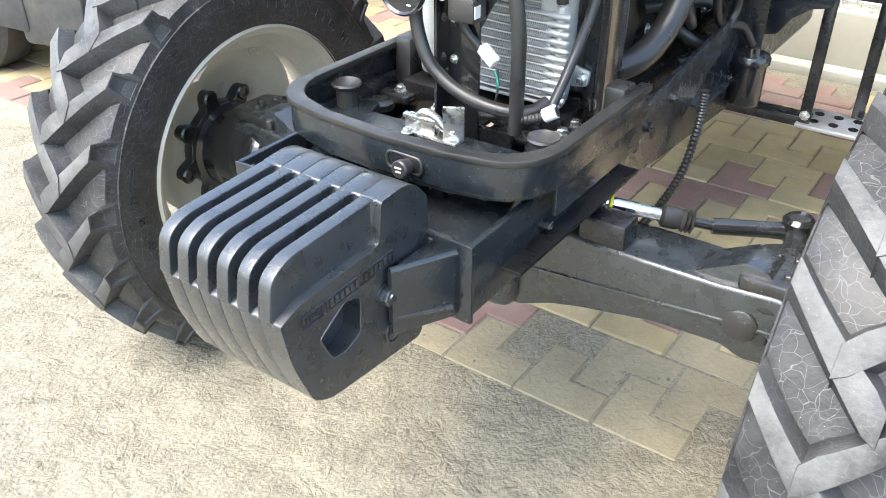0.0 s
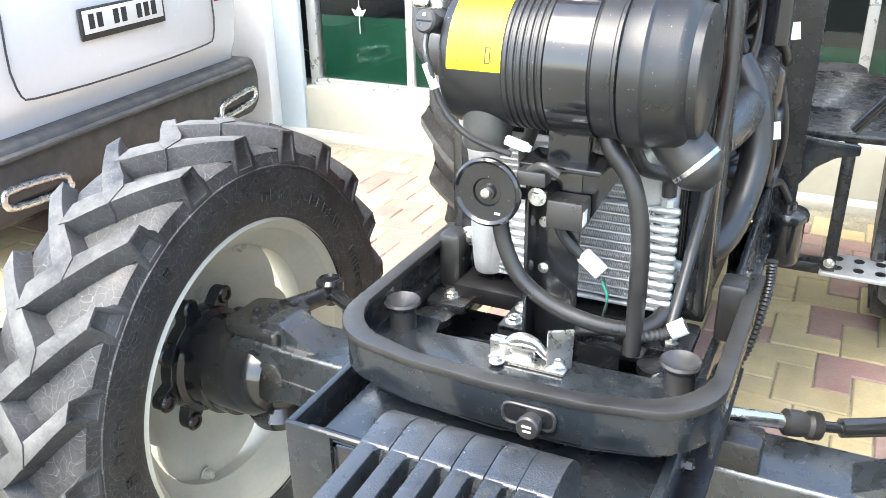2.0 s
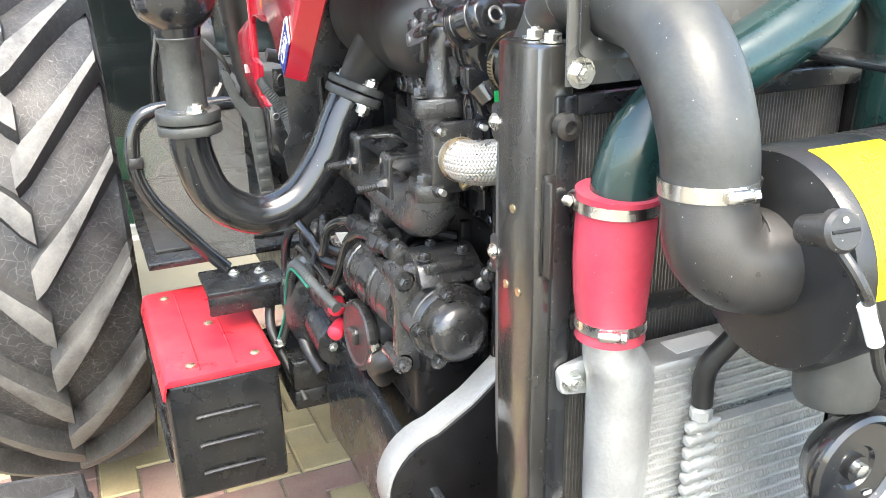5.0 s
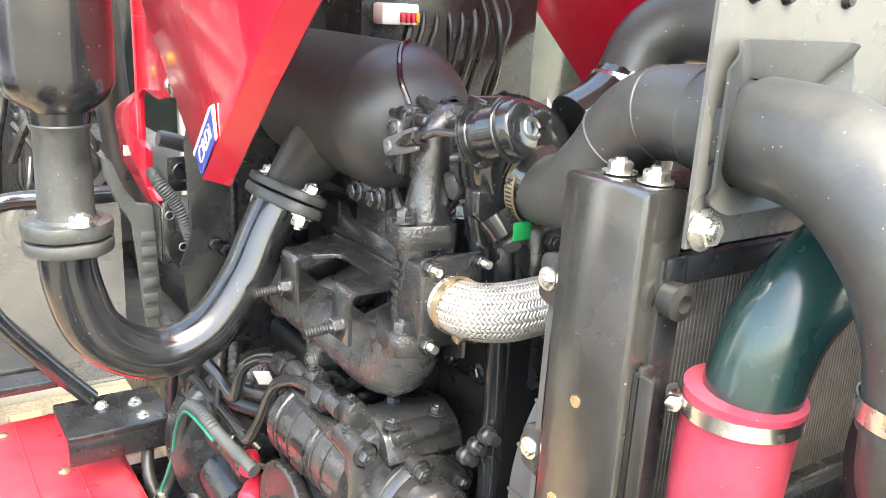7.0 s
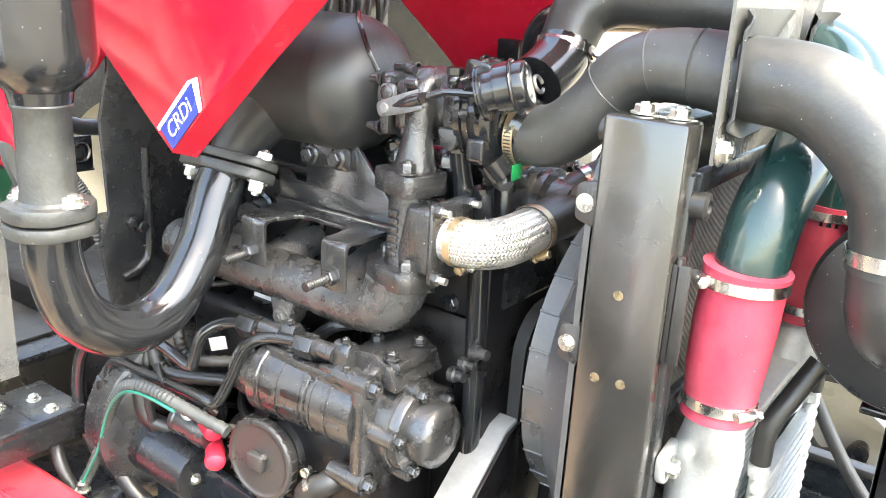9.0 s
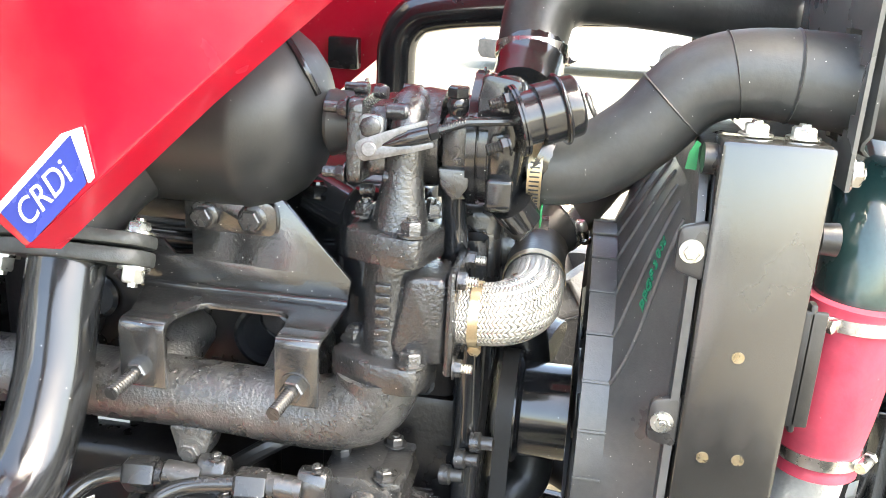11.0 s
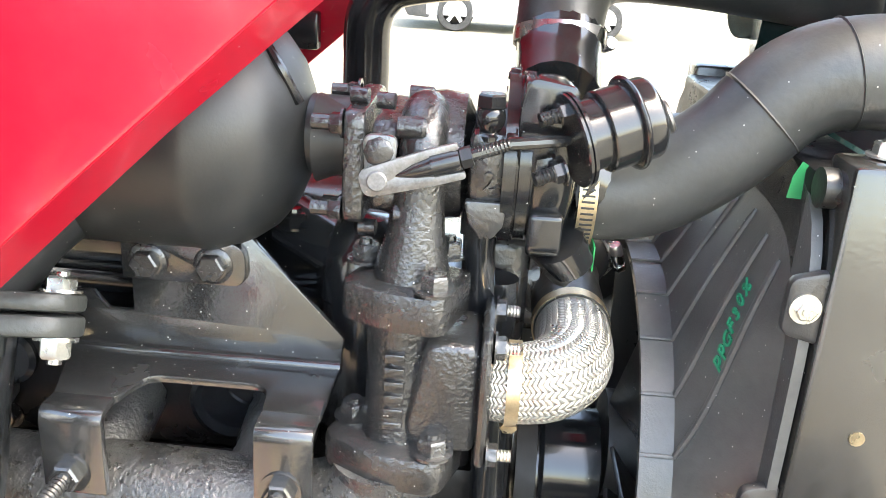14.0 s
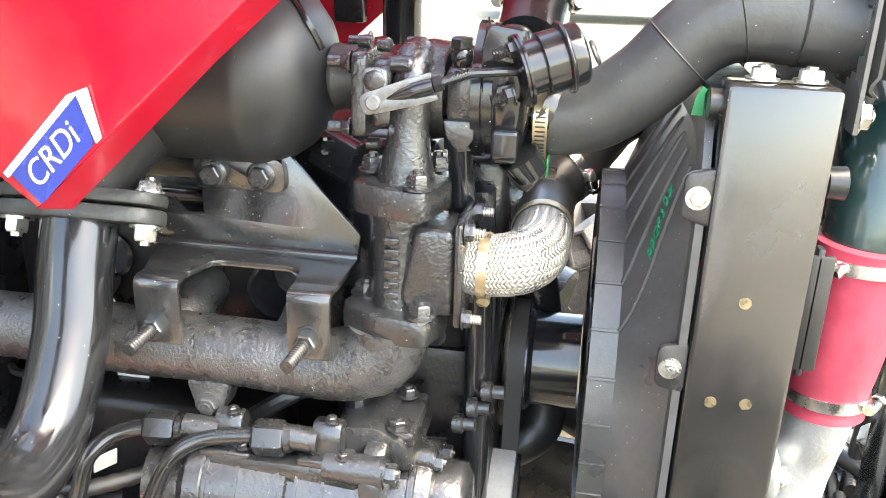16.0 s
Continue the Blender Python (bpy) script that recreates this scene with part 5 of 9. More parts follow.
        for i in range(nn):
            c, (xa, ya, za), (xb, yb, zb) = len(vs), vs[b + 2 * i], vs[b + 2 * i + 2]
            vs += [(xa, ya, za), (xb, yb, zb), (xb + 0.0008, yb, zb), (xa + 0.0008, ya, za)]
            fs.append((c, c + 1, c + 2, c + 3))
    me = bpy.data.meshes.new("tmp")
    me.from_pydata(vs, [], fs)
    f2 = bmesh.new()
    f2.from_mesh(me)
    tagged(part("fin_core", f2, M_FIN, oc), kind="stuff")
    return ic


intercooler()


def silicone_hoses():
    for s, x in ((-1, -0.379), (1, -0.071)):
        h = part("silicone_hose", tube([(x, -0.094, 1.050), (x, -0.094, 1.064), (x - s * -0.002, -0.095, 1.10), (x - s * -0.003, -0.097, 1.14), (x - s * -0.003, -0.099, 1.175), (x - s * -0.003, -0.10, 1.192)], [0.0325, 0.0312, 0.0342, 0.0358, 0.0355, 0.0375], 28), M_SILI, tractor, "red silicone charge-air hose")
        clamp(h, (x, -0.094, 1.066), (0, 0, 1), 0.0322, 0.010, 55 if s < 0 else 125)
        clamp(h, (x + s * 0.003, -0.099, 1.180), (0.02, 0, 1), 0.0364, 0.010, 40 if s < 0 else 140)
    part("charge_pipe", tube([(-0.377, -0.10, 1.17), (-0.375, -0.101, 1.20), (-0.362, -0.104, 1.238), (-0.325, -0.11, 1.272), (-0.26, -0.112, 1.300), (-0.20, -0.108, 1.328), (-0.165, -0.092, 1.348), (-0.15, -0.06, 1.358), (-0.14, 0.0, 1.36)], 0.0305, 22), M_GREENPIPE, tractor, "glossy dark green charge-air pipe")
    part("charge_pipe", tube([(-0.073, -0.10, 1.17), (-0.073, -0.101, 1.22), (-0.075, -0.105, 1.28), (-0.078, -0.10, 1.33), (-0.085, -0.06, 1.362), (-0.10, 0.0, 1.37)], 0.0305, 22), M_GREENPIPE, tractor, "glossy dark green charge-air pipe")


silicone_hoses()


def air_cleaner():
    c = (-0.335, -0.225, 1.163)
    R = 0.088
    prof = [(0.06, 0.0), (R - 0.004, 0.003), (R, 0.010), (R, 0.085)]
    x = 0.088
    for i in range(6):
        prof += [(R - 0.0015, x), (R + 0.0005, x + 0.0015), (R + 0.0005, x + 0.006), (R - 0.0015, x + 0.0075)]
        x += 0.009
    prof += [(R, 0.150), (R, 0.197), (R + 0.0015, 0.199), (R + 0.0015, 0.222), (R + 0.004, 0.224), (R + 0.004, 0.228), (R + 0.001, 0.230), (R + 0.008, 0.232), (R + 0.0095, 0.236), (R + 0.0095, 0.262), (R + 0.007, 0.266), (R + 0.006, 0.268), (R + 0.004, 0.306), (R, 0.316), (R - 0.008, 0.322), (R - 0.010, 0.334), (R - 0.016, 0.338), (0.02, 0.340)]
    prof = [(r, x if x < 0.236 else 0.236 + (x - 0.236) * 0.82) for r, x in prof]
    ac = part("air_cleaner", lathe(prof, c, (1, 0, 0), 64), M_CLEANER, tractor, "black plastic air cleaner canister with a yellow label")
    part("strap", lathe([(R + 0.0015, 0.142), (R + 0.003, 0.142), (R + 0.003, 0.195), (R + 0.0015, 0.195)], c, (1, 0, 0), 64, cap=False), M_BLACK, ac, "glossy black steel strap")
    part("strap_tab", join(bx(-0.205, -0.158, -0.245, -0.238, 1.245, 1.295, 0.002), bx(-0.205, -0.158, -0.245, -0.10, 1.290, 1.296, 0.002)), M_BLACK, ac)
    part("bolt", join(hexa((-0.181, -0.245, 1.271), (0, -1, 0), 0.0085, 0.007), lathe([(0.011, 0), (0.011, 0.0015)], (-0.181, -0.245, 1.271), (0, -1, 0), 20)), M_ZINC, ac)
    part("strap_foot", join(bx(-0.205, -0.150, -0.252, -0.20, 1.035, 1.085, 0.003), bx(-0.24, -0.13, -0.262, -0.19, 1.028, 1.036, 0.002)), M_BLACK, ac)
    def curved(x0, x1, a0, a1, r, n=18):
        bm = bmesh.new()
        rows = []
        for k in range(n + 1):
            a = radians(a0 + (a1 - a0) * k / n)
            rows.append([bm.verts.new((x, c[1] - r * math.sin(a), c[2] + r * math.cos(a))) for x in (x0, x1)])
        for A, B in zip(rows, rows[1:]):
            bm.faces.new((A[0], A[1], B[1], B[0]))
        bmesh.ops.recalc_face_normals(bm, faces=bm.faces)
        return bm
    lab = part("label", curved(-0.319, -0.247, 8, 91, R + 0.0004), M_YELLOW, ac, "yellow instruction label")
    rng = random.Random(3)
    ink = []
    for k in range(17):
        x0 = -0.3160 + 0.0036 * k
        a, a1 = 11.0, (70.0 if 12 <= k <= 15 else 88.0) - rng.uniform(0, 14)
        while a < a1:
            w = rng.uniform(0.7, 3.4)
            ink.append(curved(x0, x0 + 0.0017, a, min(a + w, a1), R + 0.0006, 2))
            a += w + 0.65
    head = "SERVICE INSTRUCTIONS"
    for k, ch in enumerate(head):
        if ch != " ":
            a = radians(16 + 2.55 * k)
            out = Vector((0, -math.sin(a), math.cos(a)))
            words(ch, 0.0052, basis(Vector((-0.2515, c[1], c[2])) + out * (R + 0.0005), (0, -math.cos(a), -math.sin(a)), (1, 0, 0)), M_YPRINT, lab, "heading_letter", 0.0002)
    tagged(part("print_text", join(*ink), M_YPRINT, lab), kind="stuff")
    part("print_box", join(curved(-0.268, -0.2665, 72, 85, R + 0.0007, 3), curved(-0.262, -0.2605, 72, 85, R + 0.0007, 3), curved(-0.268, -0.2605, 72, 73, R + 0.0007, 1), curved(-0.268, -0.2605, 84, 85, R + 0.0007, 1)), M_INK, lab)
    part("dust_boot", lathe([(0.026, 0.0), (0.030, 0.002), (0.0315, 0.006), (0.0325, 0.03), (0.033, 0.095)], (-0.284, -0.266, 1.050), (0, 0.12, 1), 36), M_DUCT, ac, "black rubber air boot")
    dv = part("dust_valve", tube([(-0.055, -0.23, 1.09), (-0.035, -0.232, 1.068), (-0.012, -0.235, 1.045), (0.004, -0.237, 1.030)], [0.032, 0.033, 0.032, 0.012], 24), M_RUBBER, ac, "black rubber dust valve")
    part("valve_ring", lathe([(0.033, -0.003), (0.0345, -0.003), (0.0345, 0.003), (0.033, 0.003)], (-0.020, -0.234, 1.053), (0.7, -0.05, -0.7), 36, cap=False), M_STEEL, dv)
    return ac


air_cleaner()


def ducts():
    big = part("intake_duct", tube([(-0.379, -0.207, 1.212), (-0.379, -0.206, 1.236), (-0.380, -0.199, 1.268), (-0.379, -0.176, 1.306), (-0.374, -0.130, 1.338), (-0.367, -0.070, 1.345), (-0.364, -0.005, 1.348), (-0.362, 0.034, 1.336), (-0.359, 0.070, 1.298), (-0.352, 0.108, 1.270), (-0.349, 0.150, 1.263)], [0.0355, 0.0355, 0.036, 0.0365, 0.036, 0.0345, 0.032, 0.031, 0.030, 0.0305, 0.0305], 32, 8), M_DUCT, tractor, "thick black rubber intake duct with moulded seams")
    clamp(big, (-0.379, -0.2065, 1.225), (0, 0.05, 1), 0.0362, 0.012, 80)
    cb = clamp(big, (-0.349, 0.1455, 1.2635), (0, 1, 0), 0.0335, 0.011, 200, M_BRASS)
    for k in range(12):
        a = radians(-50 + 6 * k)
        part("band_slot", moved(bx(-0.0003, 0.0003, -0.0038, 0.0038, -0.0006, 0.0006, 0), Matrix.Translation((-0.349, 0.1455, 1.2635)) @ Matrix.Rotation(a, 4, "Y") @ Matrix.Translation((-0.0349, 0, 0))), M_INK, cb)
    for at, d, r in (((-0.363, 0.010, 1.346), (0, 1, -0.25), 0.0318), ((-0.361, 0.050, 1.321), (0, 0.75, -0.8), 0.0306), ((-0.3655, -0.03, 1.348), (0, 1, 0.02), 0.0332)):
        part("moulded_seam", lathe([(r - 0.001, -0.0016), (r + 0.0009, 0), (r - 0.001, 0.0016)], at, d, 40, cap=False), M_DUCT, big)
    el = part("elbow", tube([(-0.379, -0.207, 1.232), (-0.379, -0.210, 1.206), (-0.376, -0.214, 1.184), (-0.362, -0.219, 1.168), (-0.338, -0.223, 1.163), (-0.312, -0.225, 1.163)], [0.0335, 0.0355, 0.0375, 0.0395, 0.0415, 0.044], 28), M_PLAST, big, "black plastic elbow")
    part("sensor_cap", lathe([(0.011, -0.03), (0.012, -0.004), (0.015, -0.003), (0.015, 0.005), (0.0125, 0.008), (0.0, 0.008)], (-0.350, -0.300, 1.214), (-0.1, -0.95, 0.3), 28), M_PLAST, el, "round black sensor cap")
    part("cap_slot", moved(bx(-0.011, 0.011, -0.0012, 0.0012, -0.0006, 0.0008, 0.0004), basis((-0.3508, -0.3076, 1.2165), (1, -0.1, 0.0), (0.03, 0.3, 0.95))), M_DARK, el)
    part("cap_dot", lathe([(0.0022, 0), (0.0022, 0.0008)], (-0.3508, -0.3056, 1.2235), (-0.1, -0.95, 0.3), 12), M_WHITEP, el)


ducts()


def shield():
    """Grey steel sheet above the radiator, with flanged holes for the pipes."""
    def sheet(x0, x1, z0, z1, y, t, holes, n=40):
        bm = bmesh.new()
        nx, nz = n, n
        vs = {}
        def inside(x, z):
            return any((x - hx) ** 2 + (z - hz) ** 2 < r * r for hx, hz, r in holes)
        def v(i, k):
            if (i, k) not in vs:
                vs[i, k] = bm.verts.new((x0 + (x1 - x0) * i / nx, y, z0 + (z1 - z0) * k / nz))
            return vs[i, k]
        for i in range(nx):
            for k in range(nz):
                xc, zc = x0 + (x1 - x0) * (i + 0.5) / nx, z0 + (z1 - z0) * (k + 0.5) / nz
                if not inside(xc, zc):
                    bm.faces.new((v(i, k), v(i + 1, k), v(i + 1, k + 1), v(i, k + 1)))
        ex = bmesh.ops.extrude_face_region(bm, geom=bm.faces[:])
        bmesh.ops.translate(bm, vec=(0, t, 0), verts=[q for q in ex["geom"] if isinstance(q, bmesh.types.BMVert)])
        bmesh.ops.recalc_face_normals(bm, faces=bm.faces)
        return bm
    sh = part("shield_plate", join(sheet(-0.418, -0.03, 1.278, 1.50, -0.068, 0.003, ((-0.367, 1.345, 0.040), (-0.15, 1.357, 0.034), (-0.085, 1.362, 0.034), (-0.18, 1.385, 0.034)))), M_SHEET, tractor, "dark grey steel shield with pipe holes")
    for hx, hz, r, x0, x1, z0, z1 in ((-0.367, 1.345, 0.038, -0.412, -0.290, 1.300, 1.400), (-0.15, 1.357, 0.033, -0.205, -0.112, 1.310, 1.398)):
        rim = round_poly([(x0, z0), (x1, z0), (x1, z1), (x0, z1)], 0.016, 5)
        bm = bmesh.new()
        k = len(rim)
        ring_o, ring_m, ring_i = [], [], []
        for i, (x, z) in enumerate(rim):
            d = Vector((x - hx, z - hz))
            q = d.normalized() * r
            wob = 0.004 * math.sin(i * 1.1)
            ring_o.append(bm.verts.new((x, -0.078 + wob, z)))
            ring_m.append(bm.verts.new((hx + q.x * 1.12, -0.073, hz + q.y * 1.12)))
            ring_i.append(bm.verts.new((hx + q.x, -0.071, hz + q.y)))
        for A, B in ((ring_o, ring_m), (ring_m, ring_i)):
            for i in range(k):
                bm.faces.new((A[i], A[(i + 1) % k], B[(i + 1) % k], B[i]))
        ex = bmesh.ops.extrude_face_region(bm, geom=bm.faces[:])
        bmesh.ops.translate(bm, vec=(0, 0.0025, 0), verts=[v for v in ex["geom"] if isinstance(v, bmesh.types.BMVert)])
        bmesh.ops.recalc_face_normals(bm, faces=bm.faces)
        part("rubber_flap", bm, M_DUCT, sh, "dark rubber flap round the pipe hole")
    part("bolt", join(hexa((-0.405, -0.0685, 1.289), (0, -1, 0), 0.010, 0.009), lathe([(0.012, 0), (0.012, 0.002)], (-0.405, -0.0685, 1.289), (0, -1, 0), 20)), M_ZINC, sh)
    for x in (-0.39, -0.36, -0.30, -0.22, -0.15):
        part("rivet", lathe([(0.006, 0), (0.004, 0.004), (0, 0.0045)], (x, -0.0685, 1.425), (0, -1, 0), 12), M_SATIN, sh)


shield()




def front_well():
    hn = part("horn", lathe([(0.020, 0.03), (0.034, 0.02), (0.044, 0.004), (0.0475, -0.002), (0.0475, -0.008), (0.044, -0.011), (0.040, -0.007), (0.020, -0.006), (0.018, -0.003), (0.012, -0.003), (0.011, -0.008), (0.0, -0.008)], (-0.274, -0.282, 0.997), (0, 1, 0), 48), M_BLACK, tractor, "round black disc horn")
    part("horn_nut", lathe([(0.0065, 0), (0.0065, 0.005), (0.004, 0.006)], (-0.274, -0.290, 0.997), (0, -1, 0), 14), M_ZINC, hn)
    part("horn_mark", bx(-0.262, -0.254, -0.2905, -0.2895, 0.968, 0.971, 0), M_SILVER, hn)
    part("horn_arm", join(bx(-0.262, -0.20, -0.262, -0.257, 0.983, 1.000, 0.002)), M_BLACK, hn)
    part("bolt", join(hexa((-0.213, -0.262, 0.991), (0, -1, 0), 0.0095, 0.008), lathe([(0.012, 0), (0.012, 0.0015)], (-0.213, -0.262, 0.991), (0, -1, 0), 20)), M_ZINC, hn)
    po = part("mounting_post", join(bx(-0.232, -0.226, -0.258, -0.215, 0.73, 1.03, 0.002), bx(-0.232, -0.165, -0.222, -0.215, 0.73, 1.03, 0.002), prism([(-0.165, 1.03), (-0.11, 1.03), (-0.165, 0.93)], "y", -0.222, -0.215, 0.001)), M_BLACK, tractor, "black steel mounting post")
    for x, z in ((-0.215, 0.94), (-0.215, 0.87), (-0.205, 1.01)):
        bolt(po, (x, -0.222, z), (0, -1, 0), 0.006, 0.006)
    rl = part("relay_box", bx(-0.200, -0.150, -0.265, -0.225, 0.950, 0.990, 0.004), M_PLAST, tractor, "small black relay box")
    part("relay_label", bx(-0.1502, -0.1494, -0.262, -0.245, 0.958, 0.978, 0), M_WHITEP, rl)
    cn = part("wire_connector", moved(join(bx(-0.022, 0.022, -0.011, 0.011, -0.010, 0.010, 0.003), bx(-0.012, 0.012, -0.014, 0.014, -0.006, 0.006, 0.002)), basis((-0.144, -0.226, 0.892), (0.8, -0.1, -0.6), (0.5, -0.3, 0.8)) @ Matrix.Scale(0.85, 4)), M_WHITEP, tractor, "white plastic wire connector")
    for k in range(3):
        part("wire", tube([(-0.128, -0.23 + 0.004 * k, 0.87), (-0.118, -0.235, 0.85 - 0.004 * k), (-0.122, -0.235, 0.82)], 0.0018, 6), (M_TEAL, M_RUBBER, M_RUBBER)[k], cn)
    part("wire_sleeve", tube([(-0.16, -0.225, 0.90), (-0.185, -0.235, 0.93), (-0.19, -0.24, 0.955)], 0.007, 10), M_RUBBER, cn)
    c2 = part("wire_connector", moved(join(bx(-0.024, 0.024, -0.009, 0.009, -0.008, 0.008, 0.003), bx(0.018, 0.032, -0.006, 0.006, -0.006, 0.006, 0.002)), basis((-0.222, -0.318, 1.078), (0.95, 0.0, -0.25), (0.25, 0.1, 0.95)) @ Matrix.Scale(0.62, 4)), M_WHITEP, tractor, "white plastic wire connector")
    sl = part("sensor_cable", tube([(-0.350, -0.30, 1.205), (-0.345, -0.318, 1.185), (-0.335, -0.325, 1.16), (-0.318, -0.325, 1.115), (-0.29, -0.322, 1.085), (-0.26, -0.31, 1.067), (-0.235, -0.302, 1.058)], 0.0042, 10), M_RUBBER, tractor, "thin black sensor cable")
    part("white_tag", tube([(-0.341, -0.3235, 1.168), (-0.328, -0.3255, 1.138)], 0.0058, 12, smooth=False), M_WHITEP, sl)
    part("sensor_valve", join(bx(-0.235, -0.195, -0.285, -0.258, 1.012, 1.032, 0.003), tube([(-0.22, -0.275, 1.03), (-0.20, -0.28, 1.04), (-0.18, -0.278, 1.03)], 0.006, 10)), M_PLAST, tractor, "small black valve block")
    # hoses
    part("coolant_hose", tube([(-0.262, -0.262, 0.99), (-0.264, -0.263, 0.942), (-0.248, -0.265, 0.893), (-0.225, -0.265, 0.862), (-0.184, -0.264, 0.836), (-0.136, -0.258, 0.820), (-0.090, -0.245, 0.812), (-0.060, -0.222, 0.812), (-0.046, -0.195, 0.822)], 0.0115, 16), M_RUBBER, tractor, "black rubber hose curving through the well")
    part("drain_hose", tube([(-0.135, -0.235, 1.095), (-0.125, -0.243, 1.065), (-0.094, -0.245, 1.022), (-0.078, -0.246, 0.955), (-0.075, -0.246, 0.869), (-0.077, -0.244, 0.777)], 0.0122, 16), M_RUBBER, tractor, "black rubber hose from the air cleaner")
    part("drain_hose", tube([(-0.12, -0.19, 1.08), (-0.10, -0.17, 1.02), (-0.073, -0.125, 0.995), (-0.070, -0.120, 0.965)], 0.0105, 14), M_RUBBER, tractor, "short black oil cooler hose")
    part("drain_hose", tube([(-0.255, -0.15, 1.075), (-0.27, -0.135, 1.04), (-0.284, -0.121, 1.005), (-0.284, -0.119, 0.965)], 0.0105, 14), M_RUBBER, tractor, "short black oil cooler hose")
    cb = part("corrugated_cable", tube([(-0.12, -0.23, 0.80), (-0.08, -0.24, 0.80), (-0.04, -0.235, 0.81), (-0.01, -0.225, 0.825)], 0.009, 12, 12, rib=0.0015), M_RUBBER, tractor, "corrugated cable tube")
    part("white_clip", tube([(-0.03, -0.232, 0.815), (-0.012, -0.226, 0.826)], 0.012, 12, smooth=False), M_WHITEP, cb)
    part("side_cable", tube([(-0.02, -0.06, 1.25), (-0.015, -0.07, 1.10), (-0.022, -0.10, 0.97), (-0.03, -0.16, 0.87), (-0.035, -0.22, 0.80)], 0.0085, 12), M_RUBBER, tractor, "black cable beside the radiator")
    # floor fittings
    for s in (-1, 1):
        x = CX + s * 0.178
        m = part("cab_mount", join(prism(round_poly([(x - 0.035, -0.16), (x + 0.035, -0.16), (x + 0.035, -0.06), (x - 0.035, -0.06)], 0.012), "z", 0.726, 0.742, 0.003), lathe([(0.03, 0), (0.03, 0.012), (0.02, 0.016)], (x, -0.20, 0.73), (0, 0, 1), 24)), M_SATIN, tractor, "black radiator mount plate")
        bolt(m, (x, -0.13, 0.742), (0, 0, 1), 0.0105, 0.010)
        bolt(m, (x, -0.085, 0.742), (0, 0, 1), 0.0105, 0.010)
        bolt(m, (x + s * 0.01, -0.235, 0.735), (0, 0, 1), 0.010, 0.010)
        part("end_block", bx(-0.197 + s * 0.226 - 0.02, -0.197 + s * 0.226 + 0.02, -0.10, -0.05, 0.74, 0.835, 0.008), M_RUBBER, tractor, "black rubber end block of the seal")
    pl = part("bracket_plate", join(bx(-0.288, -0.165, -0.214, -0.124, 0.748, 0.757, 0.003), bx(-0.288, -0.100, -0.214, -0.206, 0.70, 0.757, 0.003), bx(-0.165, -0.07, -0.20, -0.13, 0.735, 0.744, 0.003)), M_SATIN, tractor, "black bracket plate in the well")
    for x, y in ((-0.269, -0.150), (-0.268, -0.194)):
        bolt(pl, (x, y, 0.757), (0, 0, 1), 0.0105, 0.010)
    part("tie_bracket", join(bx(-0.262, -0.246, -0.150, -0.145, 0.757, 0.79, 0.002)), M_ZINC, pl)
    for x in (-0.205, -0.165, -0.13):
        part("harness", tube([(x, -0.17, 0.775), (x + 0.02, -0.20, 0.770), (x + 0.05, -0.215, 0.778), (x + 0.09, -0.22, 0.79)], 0.0075, 10, 10, rib=0.0013), M_RUBBER, pl)
    la = part("hood_latch", join(bx(-0.262, -0.150, -0.312, -0.284, 0.757, 0.762, 0.002), bx(-0.262, -0.200, -0.302, -0.298, 0.760, 0.792, 0.002), bx(-0.262, -0.200, -0.288, -0.284, 0.760, 0.786, 0.002), bx(-0.258, -0.190, -0.315, -0.303, 0.786, 0.794, 0.003)), M_ZINC, tractor, "bright zinc hood latch")
    part("latch_plate", moved(bx(-0.018, 0.018, -0.0025, 0.0025, -0.034, 0.030, 0.002), basis((-0.160, -0.302, 0.795), (0.86, 0.5, 0.0), (-0.5, 0.86, 0.1))), M_ZINC, la)
    part("hole", lathe([(0.004, 0), (0.004, 0.0008)], (-0.159, -0.3052, 0.812), (0.5, -0.86, 0.0), 12), M_BRASS, la)
    part("latch_hook", tube([(-0.235, -0.305, 0.788), (-0.215, -0.307, 0.800), (-0.195, -0.305, 0.796), (-0.178, -0.303, 0.780), (-0.160, -0.300, 0.776)], [0.007, 0.009, 0.008, 0.006, 0.005], 10), M_ZINC, la)
    part("latch_spring", tube([(-0.225 + 0.0045 * k, -0.293 + 0.006 * math.cos(k * 1.6), 0.778 + 0.006 * math.sin(k * 1.6)) for k in range(16)], 0.0012, 6, 3), M_STEEL, la)
    bolt(la, (-0.245, -0.318, 0.762), (0, 0, 1), 0.008, 0.008)
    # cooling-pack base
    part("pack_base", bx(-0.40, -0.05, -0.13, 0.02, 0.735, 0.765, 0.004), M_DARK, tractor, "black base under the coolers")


front_well()


